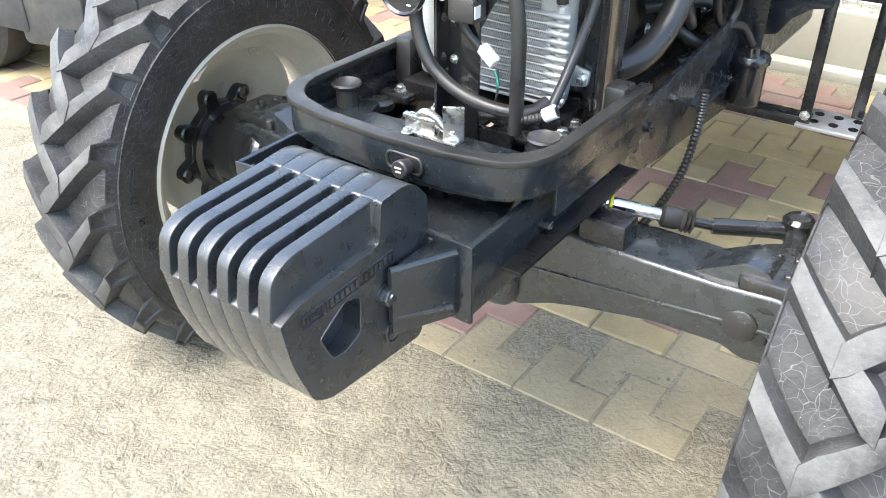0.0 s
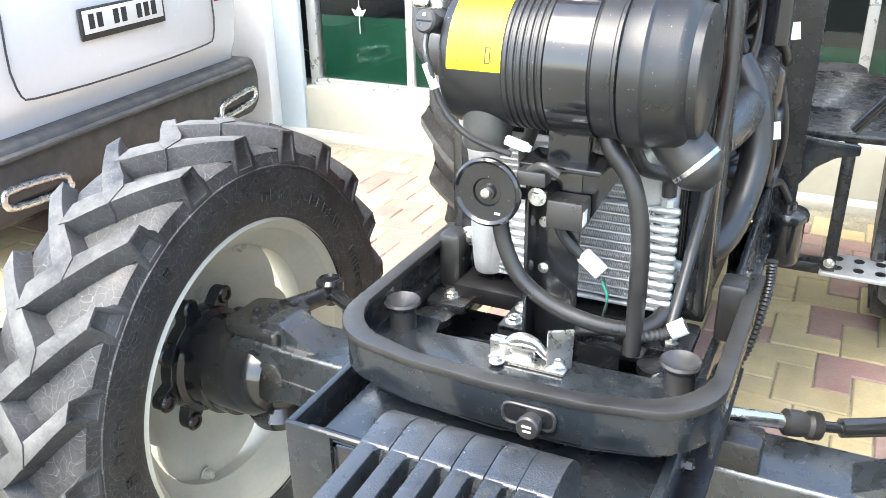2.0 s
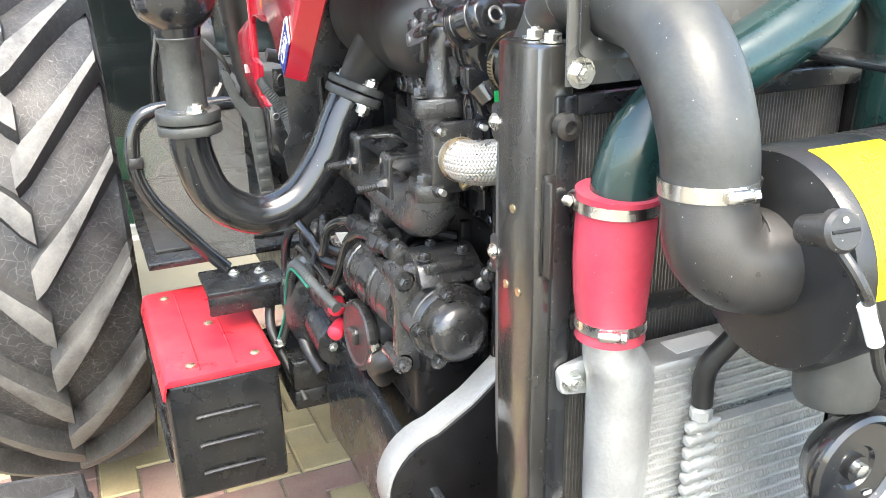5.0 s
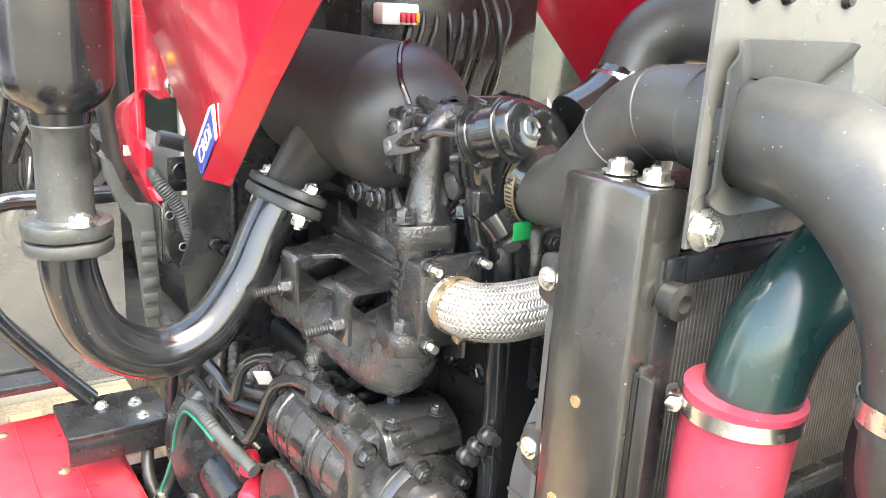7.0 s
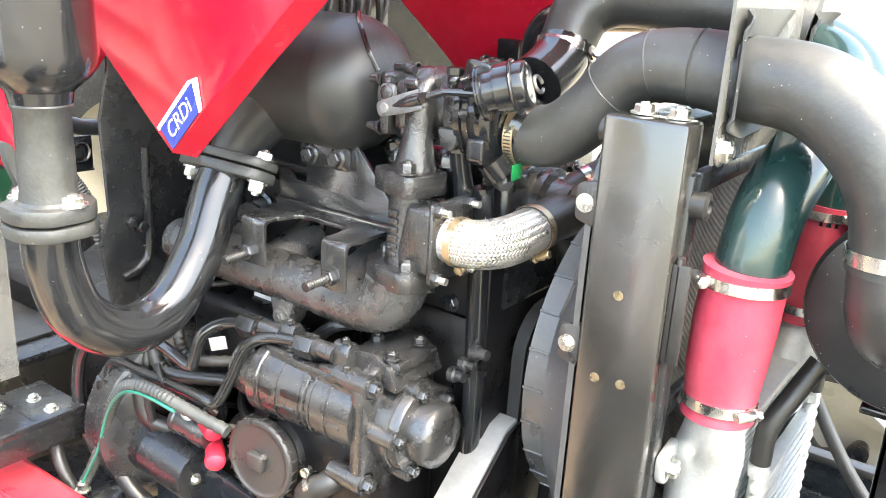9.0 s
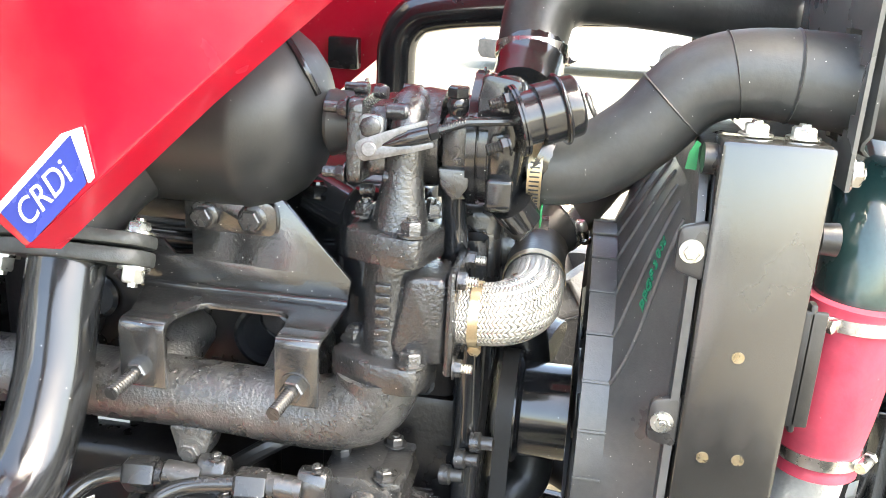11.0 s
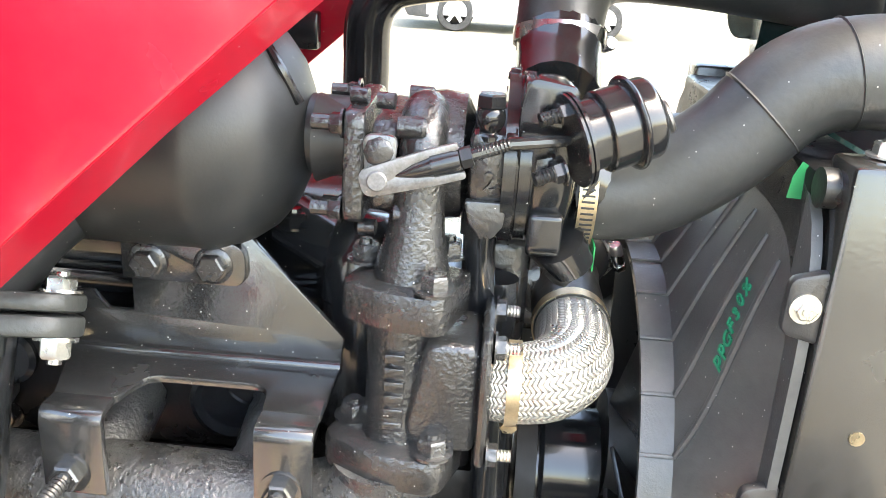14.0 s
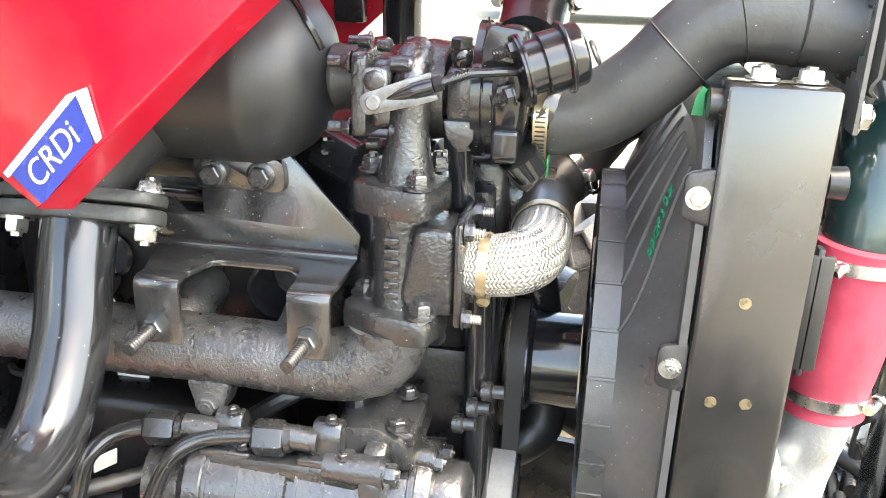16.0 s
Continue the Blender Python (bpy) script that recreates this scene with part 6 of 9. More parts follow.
# what shows along the far side of the tractor
def far_side():
    rl = part("frame_plate", join(bx(-0.03, 0.030, 0.39, 0.65, 0.626, 0.634, 0.003), bx(-0.034, -0.028, 0.37, 0.66, 0.626, 0.74, 0.003)), M_NAVY, tractor, "black angle plate with bolts and holes")
    for y in (0.458, 0.604):
        bolt(rl, (0.008, y, 0.634), (0, 0, 1), 0.010, 0.008)
    for y in (0.50, 0.555):
        # dark discs coloured as the shade inside the holes
        part("hole", lathe([(0.014, 0), (0.014, 0.001)], (0.008, y, 0.634), (0, 0, 1), 18), M_DARK, rl)
    part("fuel_filter", join(lathe([(0.034, 0), (0.039, 0.008), (0.040, 0.10), (0.046, 0.104), (0.046, 0.118), (0.042, 0.124), (0.02, 0.128), (0.018, 0.14), (0.0, 0.142)], (0.048, 0.64, 0.565), (0, 0, 1), 28)), M_BLACK, tractor, "black fuel filter canister")
    part("spring_hose", tube([(0.052, 0.32, 0.70), (0.050, 0.32, 0.62), (0.03, 0.325, 0.50), (-0.015, 0.327, 0.39), (-0.05, 0.33, 0.33)], 0.0105, 12, 22, rib=0.003), M_RUBBER, tractor, "corrugated black hanging hose")
    st = part("footstep", bx(0.13, 0.30, 0.88, 1.02, 0.435, 0.447, 0.004), M_ALU, tractor, "perforated metal footstep on two hangers")
    for x, y in ((0.17, 0.92), (0.22, 0.92), (0.27, 0.92), (0.17, 0.98), (0.22, 0.98), (0.27, 0.98)):
        part("hole", lathe([(0.012, 0), (0.013, 0.002)], (x, y, 0.447), (0, 0, 1), 16), M_DARK, st)
    part("hanger", bx(0.135, 0.165, 0.89, 0.90, 0.447, 0.80, 0.003), M_SATIN, st)
    part("hanger", bx(0.245, 0.275, 1.0, 1.01, 0.447, 0.80, 0.003), M_SATIN, st)
    bolt(st, (0.15, 0.889, 0.47), (0, -1, 0), 0.010, 0.009)
    sf = part("step_frame", bx(-0.02, 0.30, 0.86, 1.10, 0.79, 0.81, 0.004), M_SATIN, tractor, "black footboard frame")
    part("step_bar", bx(-0.09, 0.16, 0.90, 0.95, 0.43, 0.46, 0.004), M_SATIN, sf)
    part("gusset", prism([(0.86, 0.79), (0.86, 0.70), (1.05, 0.79)], "x", 0.0, 0.01, 0.002), M_SATIN, sf)
    part("guard_tube", tube([(0.15, 0.86, 0.82), (0.24, 0.86, 0.95), (0.29, 0.86, 1.08), (0.28, 0.86, 1.16), (0.22, 0.86, 1.19), (0.10, 0.86, 1.19)], 0.0125, 14), M_BLACK, tractor, "black tubular guard beside the cab")
    rng = random.Random(21)
    for i in range(14):
        y = 0.29 + 0.028 * i
        z = rng.uniform(0.80, 1.15)
        h = part("hose", tube([(-0.09, y, z), (-0.045 + rng.uniform(-0.01, 0.03), y + 0.03, z + rng.uniform(-0.06, 0.05)), (-0.03 + rng.uniform(-0.01, 0.03), y + 0.09, z + rng.uniform(-0.08, 0.08)), (-0.08, y + 0.16, z + rng.uniform(-0.1, 0.06))], rng.choice((0.006, 0.009, 0.013)), 12, 5), M_RUBBER, tractor, "black hose on the far side of the engine")
        if i % 2 == 0:
            bolt(h, (-0.09, y + 0.02, z - 0.05), (1, 0, 0), 0.009, 0.009, M_ZINC if i % 4 == 0 else M_BLACK)
    part("fuel_pump", join(lathe([(0.04, 0), (0.045, 0.02), (0.045, 0.07), (0.03, 0.085), (0.03, 0.10)], (-0.03, 0.50, 0.95), (0, 0, 1), 24), bx(-0.09, 0.02, 0.46, 0.56, 0.86, 0.95, 0.01)), M_BLACK, tractor, "black fuel pump")
    part("intake_manifold", join(tube([(-0.06, 0.12, 0.98), (-0.035, 0.2, 1.0), (-0.03, 0.35, 1.02), (-0.04, 0.55, 1.02)], 0.04, 18)), M_CAST, tractor, "black cast intake manifold")
    part("arm_plate", prism(round_poly([(0.01, 0.815), (0.172, 0.802), (0.172, 0.778), (0.125, 0.768), (0.085, 0.74), (0.055, 0.695), (0.01, 0.685)], 0.005), "y", 0.800, 0.808, 0.002), M_NAVY, tractor, "black arched arm plate of the footboard")
    part("radiator_hose", tube([(-0.05, 0.27, 1.08), (-0.012, 0.255, 1.02), (0.002, 0.24, 0.93), (-0.005, 0.19, 0.855), (-0.02, 0.12, 0.815), (-0.05, 0.06, 0.80)], 0.026, 20), M_RUBBER, tractor, "thick black radiator hose")
    part("fuel_hose", tube([(0.0, 0.38, 1.0), (0.012, 0.40, 0.92), (0.012, 0.44, 0.83), (0.005, 0.52, 0.78), (0.025, 0.60, 0.76), (0.046, 0.64, 0.71)], 0.0095, 12), M_RUBBER, tractor, "black fuel hose to the filter")
    part("fuel_hose", tube([(0.0, 0.50, 1.02), (0.022, 0.53, 0.90), (0.015, 0.56, 0.80), (0.004, 0.48, 0.755), (0.0, 0.41, 0.735), (-0.03, 0.36, 0.73)], 0.0095, 12), M_RUBBER, tractor, "black fuel hose looped beside the block")
    part("hose_union", join(lathe([(0.008, 0), (0.013, 0.003), (0.013, 0.012), (0.009, 0.015)], (0.0, 0.41, 0.735), (0.1, -1, -0.1), 6), lathe([(0.006, 0.015), (0.006, 0.03)], (0.0, 0.41, 0.735), (0.1, -1, -0.1), 14)), M_BRASS, tractor, "yellow plated hose union")
    for k in range(2):
        part("paper_tag", moved(bx(-0.012, 0.012, -0.0008, 0.0008, -0.016, 0.016, 0), basis((0.016, 0.363 + 0.12 * k, 0.938 + 0.16 * k), (0.9, 0.3, 0.1), (0.2, -0.9, 0.2))), M_WHITEP, tractor, "small white paper tag")


far_side()

# ---- engine, seen from its exhaust side ----
def engine():
    # block paint is darkened for the shade deep in the engine bay
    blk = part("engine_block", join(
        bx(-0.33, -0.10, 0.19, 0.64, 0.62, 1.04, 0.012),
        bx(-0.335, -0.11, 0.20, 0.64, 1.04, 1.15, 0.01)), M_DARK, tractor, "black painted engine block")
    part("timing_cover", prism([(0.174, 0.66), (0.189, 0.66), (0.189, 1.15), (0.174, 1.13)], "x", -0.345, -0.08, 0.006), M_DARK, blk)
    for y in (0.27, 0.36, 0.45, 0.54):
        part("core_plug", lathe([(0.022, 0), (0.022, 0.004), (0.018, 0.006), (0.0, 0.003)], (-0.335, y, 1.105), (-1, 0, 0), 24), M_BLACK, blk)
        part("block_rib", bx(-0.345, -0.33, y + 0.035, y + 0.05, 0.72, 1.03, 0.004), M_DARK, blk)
    part("core_plug", lathe([(0.030, 0), (0.030, 0.006), (0.026, 0.008), (0.023, 0.002), (0.0, 0.002)], (-0.336, 0.375, 1.085), (-1, 0, 0), 32), M_BLACK, blk)
    for i in (0, 1, 5, 6, 7, 8):
        bolt(blk, (-0.335, 0.23 + 0.045 * i, 1.055), (-1, 0, 0), 0.008, 0.008, M_BLACK)
    hd = part("valve_cover", join(bx(-0.30, -0.14, 0.24, 0.62, 1.15, 1.235, 0.025, 4), bx(-0.315, -0.12, 0.22, 0.63, 1.15, 1.168, 0.004)), M_BLACK, tractor, "glossy black valve cover")
    part("thermostat_housing", join(lathe([(0.032, 0), (0.034, 0.03), (0.028, 0.055), (0.016, 0.066), (0.0, 0.068)], (-0.318, 0.285, 1.16), (0, 0, 1), 24),
        tube([(-0.318, 0.285, 1.06), (-0.318, 0.285, 1.17)], 0.034, 20, smooth=False), tube([(-0.32, 0.30, 1.20), (-0.30, 0.34, 1.21)], 0.022, 14, smooth=False)), M_BLACK, tractor, "glossy black thermostat housing")
    wp = part("water_outlet", join(bx(-0.325, -0.12, 0.172, 0.215, 1.05, 1.222, 0.012, 3), lathe([(0.045, 0), (0.045, 0.012), (0.036, 0.016), (0.034, 0.04)], (-0.24, 0.174, 1.165), (0, -1, 0), 28)), M_PUMP, tractor, "black cast water outlet on the cylinder head")
    for x, z in ((-0.31, 1.205), (-0.31, 1.12), (-0.19, 1.205), (-0.17, 1.12)):
        bolt(wp, (x, 0.172, z), (0, -1, 0), 0.0085, 0.009, M_PUMP)
    bolt(hd, (-0.318, 0.335, 1.215), (0, 0, 1), 0.011, 0.010, M_BLACK)
    # exhaust manifold
    mf = part("exhaust_manifold", join(
        tube([(-0.408, 0.255, 1.10), (-0.408, 0.256, 1.085), (-0.41, 0.268, 1.068), (-0.412, 0.295, 1.058), (-0.413, 0.34, 1.058), (-0.413, 0.40, 1.060), (-0.413, 0.48, 1.060), (-0.41, 0.62, 1.060)], [0.034, 0.034, 0.034, 0.031, 0.030, 0.029, 0.030, 0.029], 26, 5),
        prism(round_poly([(0.385, 1.04), (0.425, 1.04), (0.417, 1.012), (0.405, 0.998), (0.393, 1.012)], 0.006), "x", -0.435, -0.405, 0.003)), M_CASTD, tractor, "rough cast exhaust manifold, dusty black")
    bolt(mf, (-0.435, 0.405, 1.018), (-1, 0, 0), 0.009, 0.006, M_CASTD)
    for y in (0.335, 0.45, 0.56):
        part("runner", tube([(-0.41, y, 1.062), (-0.335, y, 1.085)], 0.026, 14, smooth=False), M_CASTD, mf)
    part("outlet_flange", join(moved(prism(round_poly([(-0.040, -0.022), (0.0, -0.030), (0.040, -0.022), (0.040, 0.022), (0.0, 0.030), (-0.040, 0.022)], 0.012), "z", -0.012, 0.012, 0.004), basis((-0.410, 0.250, 1.106), (0.35, 1, 0), (-1, 0.35, 0)))), M_CAST, mf)
    for x, y in ((-0.397, 0.281), (-0.43, 0.229)):
        bolt(mf, (x, y - 0.004, 1.118), (0, 0, 1), 0.0095, 0.011, M_CAST, "nut")
    # folded bracket over the manifold
    br = part("shield_bracket", join(
        prism([(0.474, 1.135), (0.292, 1.135), (0.289, 1.158), (0.352, 1.226), (0.428, 1.226), (0.428, 1.166), (0.445, 1.166), (0.455, 1.178), (0.474, 1.178)], "x", -0.371, -0.366, 0.001),
        moved(prism(round_poly([(-0.366, 0.292), (-0.4305, 0.292), (-0.4305, 0.327), (-0.400, 0.331), (-0.400, 0.408), (-0.4305, 0.416), (-0.4305, 0.454), (-0.366, 0.474)], [0.001, 0.001, 0.004, 0.012, 0.012, 0.004, 0.001, 0.001]), "z", -0.0025, 0.0025, 0.001), Matrix.Translation((0, 0, 1.134))),
        *[prism(round_poly([(-0.430, 1.1365), (-0.4505, 1.1365), (-0.4505, 1.080), (-0.4455, 1.080), (-0.4455, 1.1315), (-0.430, 1.1315)], [0.0008, 0.013, 0.002, 0.002, 0.008, 0.0008], 7), "y", y0, y1, 0.001) for y0, y1 in ((0.2925, 0.327), (0.4165, 0.454))]), M_BRACKET, tractor, "folded black steel bracket over the manifold")
    part("bend", tube([(-0.3705, 0.291, 1.1372), (-0.3705, 0.474, 1.1372)], 0.0055, 12, smooth=False), M_BRACKET, br)
    for y, z in ((0.311, 1.096), (0.438, 1.095)):
        bolt(br, (-0.4505, y, z), (-1, 0, 0), 0.0095, 0.009, M_BRACKET, "nut")
        st = [(0.0055 if i % 2 else 0.0048, 0.003 * i * 0.5) for i in range(26)]
        part("stud", lathe(st, (-0.45, y, z), (-1, 0.1, -0.1), 10), M_STUD, br)
    strap = part("bracket_tab", prism(round_poly([(0.351, 1.192), (0.430, 1.192), (0.430, 1.2265), (0.351, 1.2195)], [0.009, 0.002, 0.001, 0.010]), "x", -0.379, -0.372, 0.002), M_BRACKET, br)
    for y, z in ((0.371, 1.2055), (0.413, 1.2045)):
        hb = part("flanged_bolt", join(lathe([(0.0125, 0), (0.0125, 0.0012), (0.0105, 0.0026), (0.009, 0.003)], (-0.379, y, z), (-1, 0, 0), 24), hexa((-0.3815, y, z), (-1, 0, 0), 0.0092, 0.0065, False, False)), M_PUMP, strap)
        for k in range(5):
            part("head_mark", bx(-0.3887, -0.3878, y - 0.004 + 0.0042 * (k % 3) - 0.0008, y - 0.004 + 0.0042 * (k % 3) + 0.0008, z - 0.002 + 0.004 * (k // 3) - 0.001, z - 0.002 + 0.004 * (k // 3) + 0.001, 0.0003), M_PUMP, hb)
    # converter drum with its welded band and wire seam
    dr = part("converter_drum", join(
        lathe([(0.024, -0.002), (0.024, 0.024), (0.032, 0.027), (0.046, 0.033), (0.060, 0.044), (0.070, 0.058), (0.075, 0.070), (0.0775, 0.078), (0.0785, 0.083), (0.0775, 0.088), (0.0775, 0.30), (0.06, 0.32)], (-0.350, 0.291, 1.288), (0, 1, 0), 56),
        tube([(-0.380, 0.46, 1.268), (-0.402, 0.487, 1.228), (-0.418, 0.503, 1.192)], [0.044, 0.034, 0.030], 24)), M_DRUM, tractor, "matte black drum of the exhaust converter")
    part("seam_wire", tube([(-0.350 - r * math.sin(a), 0.291 + yy, 1.288 + r * math.cos(a)) for a, r, yy in ((-0.05, 0.079, 0.082), (0.16, 0.075, 0.068), (0.36, 0.067, 0.052), (0.60, 0.053, 0.037), (0.85, 0.034, 0.0265))], 0.003, 8), M_BLACK, dr)
    # U-shaped exhaust pipe and muffler
    up = part("exhaust_pipe", tube([(-0.664, 0.483, 1.17), (-0.662, 0.485, 1.12), (-0.640, 0.486, 1.058), (-0.585, 0.489, 1.022), (-0.525, 0.491, 1.036), (-0.478, 0.496, 1.088), (-0.449, 0.502, 1.142), (-0.427, 0.505, 1.180)], [0.027, 0.028, 0.0285, 0.0285, 0.0285, 0.029, 0.0295, 0.030], 28, 8), M_BLACK, tractor, "glossy black U-shaped exhaust pipe")
    def fl(z0, z1, m):
        return prism(round_poly([(-0.704, 0.468), (-0.683, 0.444), (-0.641, 0.444), (-0.620, 0.468), (-0.620, 0.502), (-0.641, 0.522), (-0.683, 0.522), (-0.704, 0.502)], 0.012), "z", z0, z1, 0.003)
    part("flange", fl(1.152, 1.166, 0), M_SOOT, up)
    part("flange", fl(1.168, 1.184, 0), M_SOOT, up)
    bolt(up, (-0.655, 0.455, 1.184), (0, 0, 1), 0.011, 0.009)
    bolt(up, (-0.672, 0.512, 1.184), (0, 0, 1), 0.011, 0.009)
    qm = basis((-0.423, 0.506, 1.184), (0.04, -1.0, 0.0), (0.91, 0.04, -0.40))
    oval = round_poly([(-0.068, -0.020), (0.0, -0.040), (0.068, -0.020), (0.068, 0.020), (0.0, 0.040), (-0.068, 0.020)], 0.018)
    part("flange", moved(prism(oval, "z", -0.014, -0.001, 0.003), qm), M_SOOT, up)
    part("flange", moved(prism(oval, "z", 0.001, 0.012, 0.003), qm), M_SOOT, up)
    for u, v in ((-0.055, 0.0), (0.055, 0.0)):
        for w, d in ((0.012, 1), (-0.014, -1)):
            at = qm @ Vector((u, v, w))
            bolt(up, at, qm.to_3x3() @ Vector((0, 0, d)), 0.0095, 0.010 if d > 0 else 0.013, M_ZINC, "bolt" if d > 0 else "nut")
    mu = part("muffler", lathe([(0.0275, 0.092), (0.030, 0.106), (0.046, 0.120), (0.0515, 0.133), (0.052, 0.143), (0.052, 0.75), (0.04, 0.77)], (-0.662, 0.483, 1.184), (0, 0, 1), 56), M_BLACK, tractor, "glossy black upright muffler with a dusty neck")
    part("neck", lathe([(0.031, 0), (0.0275, 0.003), (0.0262, 0.010), (0.0255, 0.086), (0.0275, 0.090), (0.0285, 0.093), (0.0275, 0.096), (0.026, 0.100)], (-0.662, 0.483, 1.184), (0, 0, 1), 44), M_SOOT, mu, "grey dusty pipe neck")
    # turbocharger
    tb = part("turbocharger", join(
        tube([(-0.345, 0.243, 1.303), (-0.373, 0.243, 1.309), (-0.390, 0.243, 1.301), (-0.396, 0.242, 1.280), (-0.397, 0.243, 1.260), (-0.398, 0.244, 1.241), (-0.398, 0.245, 1.216)], [0.013, 0.0135, 0.014, 0.0145, 0.0155, 0.0180, 0.0235], 22, 6),
        lathe([(0.026, 0), (0.038, 0.006), (0.040, 0.02), (0.037, 0.036), (0.028, 0.04)], (-0.350, 0.214, 1.280), (0, 1, 0), 30)), M_CAST, tractor, "black cast turbocharger")
    # turbine outlet flange with its bolts
    fp = part("turbine_flange", join(prism(round_poly([(-0.410, 1.250), (-0.33, 1.246), (-0.305, 1.27), (-0.305, 1.305), (-0.33, 1.318), (-0.408, 1.314)], 0.008), "y", 0.2735, 0.286, 0.003),
        prism(round_poly([(-0.404, 1.256), (-0.33, 1.252), (-0.312, 1.27), (-0.312, 1.305), (-0.33, 1.312), (-0.402, 1.308)], 0.010), "y", 0.256, 0.271, 0.003)), M_CAST, tb)
    for x, z in ((-0.402, 1.306), (-0.404, 1.257), (-0.345, 1.314), (-0.37, 1.250)):
        bolt(fp, (x, 0.286, z), (0, 1, 0), 0.0062, 0.008, M_CAST)
        part("stud_end", lathe([(0.0045, 0), (0.0045, 0.010)], (x, 0.294, z), (0, 1, 0), 10), M_CAST, fp)
        part("boss", lathe([(0.0062, 0), (0.0062, 0.014), (0.0045, 0.016)], (x, 0.256, z), (0, -1, 0), 14), M_CAST, fp)
    for y, z in ((0.265, 1.320), (0.280, 1.322), (0.274, 1.244)):
        part("lug", lathe([(0.0048, -0.005), (0.0048, 0.005)], (-0.385, y, z - 0.003), (0.1, 1, 0), 14), M_CAST, fp)
    part("drum_neck", lathe([(0.0235, 0), (0.022, 0.004), (0.021, 0.012), (0.023, 0.022), (0.027, 0.032)], (-0.358, 0.277, 1.287), (0, 1, 0), 28), M_DRUM, tb)
    # bearing housing with oil fittings
    part("bearing_housing", join(
        lathe([(0.044, 0), (0.044, 0.006), (0.03, 0.008), (0.03, 0.022), (0.036, 0.024)], (-0.352, 0.190, 1.286), (0, 1, 0), 30),
        bx(-0.398, -0.33, 0.192, 0.216, 1.264, 1.306, 0.006)), M_PUMP, tb)
    words("2", 0.016, basis((-0.3995, 0.2035, 1.277), (0, -1, 0), (0, 0, 1)), M_PUMP, tb, "cast_digit", 0.0008)
    part("oil_banjo", join(lathe([(0.0075, 0), (0.0075, 0.003), (0.0055, 0.005), (0.0078, 0.009), (0.0084, 0.013), (0.0078, 0.017), (0.006, 0.019)], (-0.391, 0.2055, 1.300), (0, 0, 1), 20), hexa((-0.391, 0.2055, 1.319), (0, 0, 1), 0.0088, 0.0075, False, False)), M_BLACK, tb)
    part("oil_outlet", prism(round_poly([(0.193, 1.266), (0.217, 1.266), (0.214, 1.252), (0.207, 1.244), (0.200, 1.244), (0.194, 1.252)], 0.002), "x", -0.400, -0.36, 0.003), M_PUMP, tb)
    part("oil_return_tube", join(tube([(-0.375, 0.207, 1.262), (-0.372, 0.207, 1.235), (-0.358, 0.205, 1.18), (-0.345, 0.203, 1.12)], [0.014, 0.010, 0.012, 0.012], 16), lathe([(0.0135, 0), (0.0135, 0.014)], (-0.375, 0.207, 1.24), (0, 0, 1), 6)), M_BLACK, tb)
    # compressor
    cp = part("compressor_housing", join(
        lathe([(0.029, -0.002), (0.034, 0.0), (0.041, 0.0015), (0.0465, 0.005), (0.0495, 0.010), (0.0505, 0.016), (0.0500, 0.0235), (0.0488, 0.0250), (0.0488, 0.0260), (0.0512, 0.0265), (0.0512, 0.0330), (0.0490, 0.0335), (0.0490, 0.0345), (0.0530, 0.0350), (0.0530, 0.0420), (0.02, 0.0425)], (-0.352, 0.1545, 1.283), (0, 1, 0), 64),
        prism(round_poly([(-0.403, 1.262), (-0.403, 1.239), (-0.396, 1.234), (-0.35, 1.234), (-0.35, 1.262)], 0.004), "y", 0.160, 0.1800, 0.004, 3),
        tube([(-0.385, 0.160, 1.24), (-0.378, 0.150, 1.225)], [0.016, 0.014], 16, smooth=False),
        tube([(-0.35, 0.150, 1.27), (-0.349, 0.135, 1.264)], [0.034, 0.030], 20, smooth=False),
        tube([(-0.30, 0.165, 1.31), (-0.265, 0.163, 1.328), (-0.242, 0.163, 1.348)], [0.03, 0.03, 0.03], 20)), M_BLACK, tractor, "black cast compressor housing")
    for a in range(5):
        bolt(cp, (-0.352 - 0.05 * math.cos(0.4 + a), 0.190, 1.283 + 0.05 * math.sin(0.4 + a)), (0, 1, 0), 0.005, 0.006, M_BLACK)
    # wastegate actuator on its bracket, rod and lever
    A0, ax = Vector((-0.408, 0.160, 1.307)), Vector((0.30, -0.92, 0.30)).normalized()
    ac = part("actuator", lathe([(r * 0.92, h * 0.80) for r, h in [(0.010, -0.003), (0.0275, -0.003), (0.0285, -0.002), (0.0285, 0.0), (0.026, 0.0), (0.026, 0.0012), (0.0285, 0.0012), (0.0285, 0.0035), (0.0225, 0.0036), (0.0215, 0.0046), (0.0212, 0.018), (0.0240, 0.0185), (0.0248, 0.0195), (0.0245, 0.038), (0.0272, 0.0382), (0.0284, 0.0392), (0.0288, 0.0405), (0.0284, 0.0418), (0.0272, 0.0428), (0.0250, 0.043), (0.0248, 0.053), (0.0240, 0.0555), (0.0222, 0.057), (0.0195, 0.0578), (0.008, 0.058)]], A0, ax, 64), M_BLACK, tractor, "glossy black wastegate actuator can")
    part("bracket", join(prism(round_poly([(0.158, 1.334), (0.186, 1.338), (0.190, 1.32), (0.189, 1.282), (0.160, 1.2835)], 0.006), "x", -0.401, -0.397, 0.002), bx(-0.400, -0.365, 0.182, 0.188, 1.282, 1.336, 0.002)), M_BLACK, ac)
    part("rod", tube([A0, (-0.424, 0.194, 1.3060), (-0.4255, 0.214, 1.2985)], [0.0034, 0.0034, 0.0034], 10, smooth=False), M_BLACK, ac)
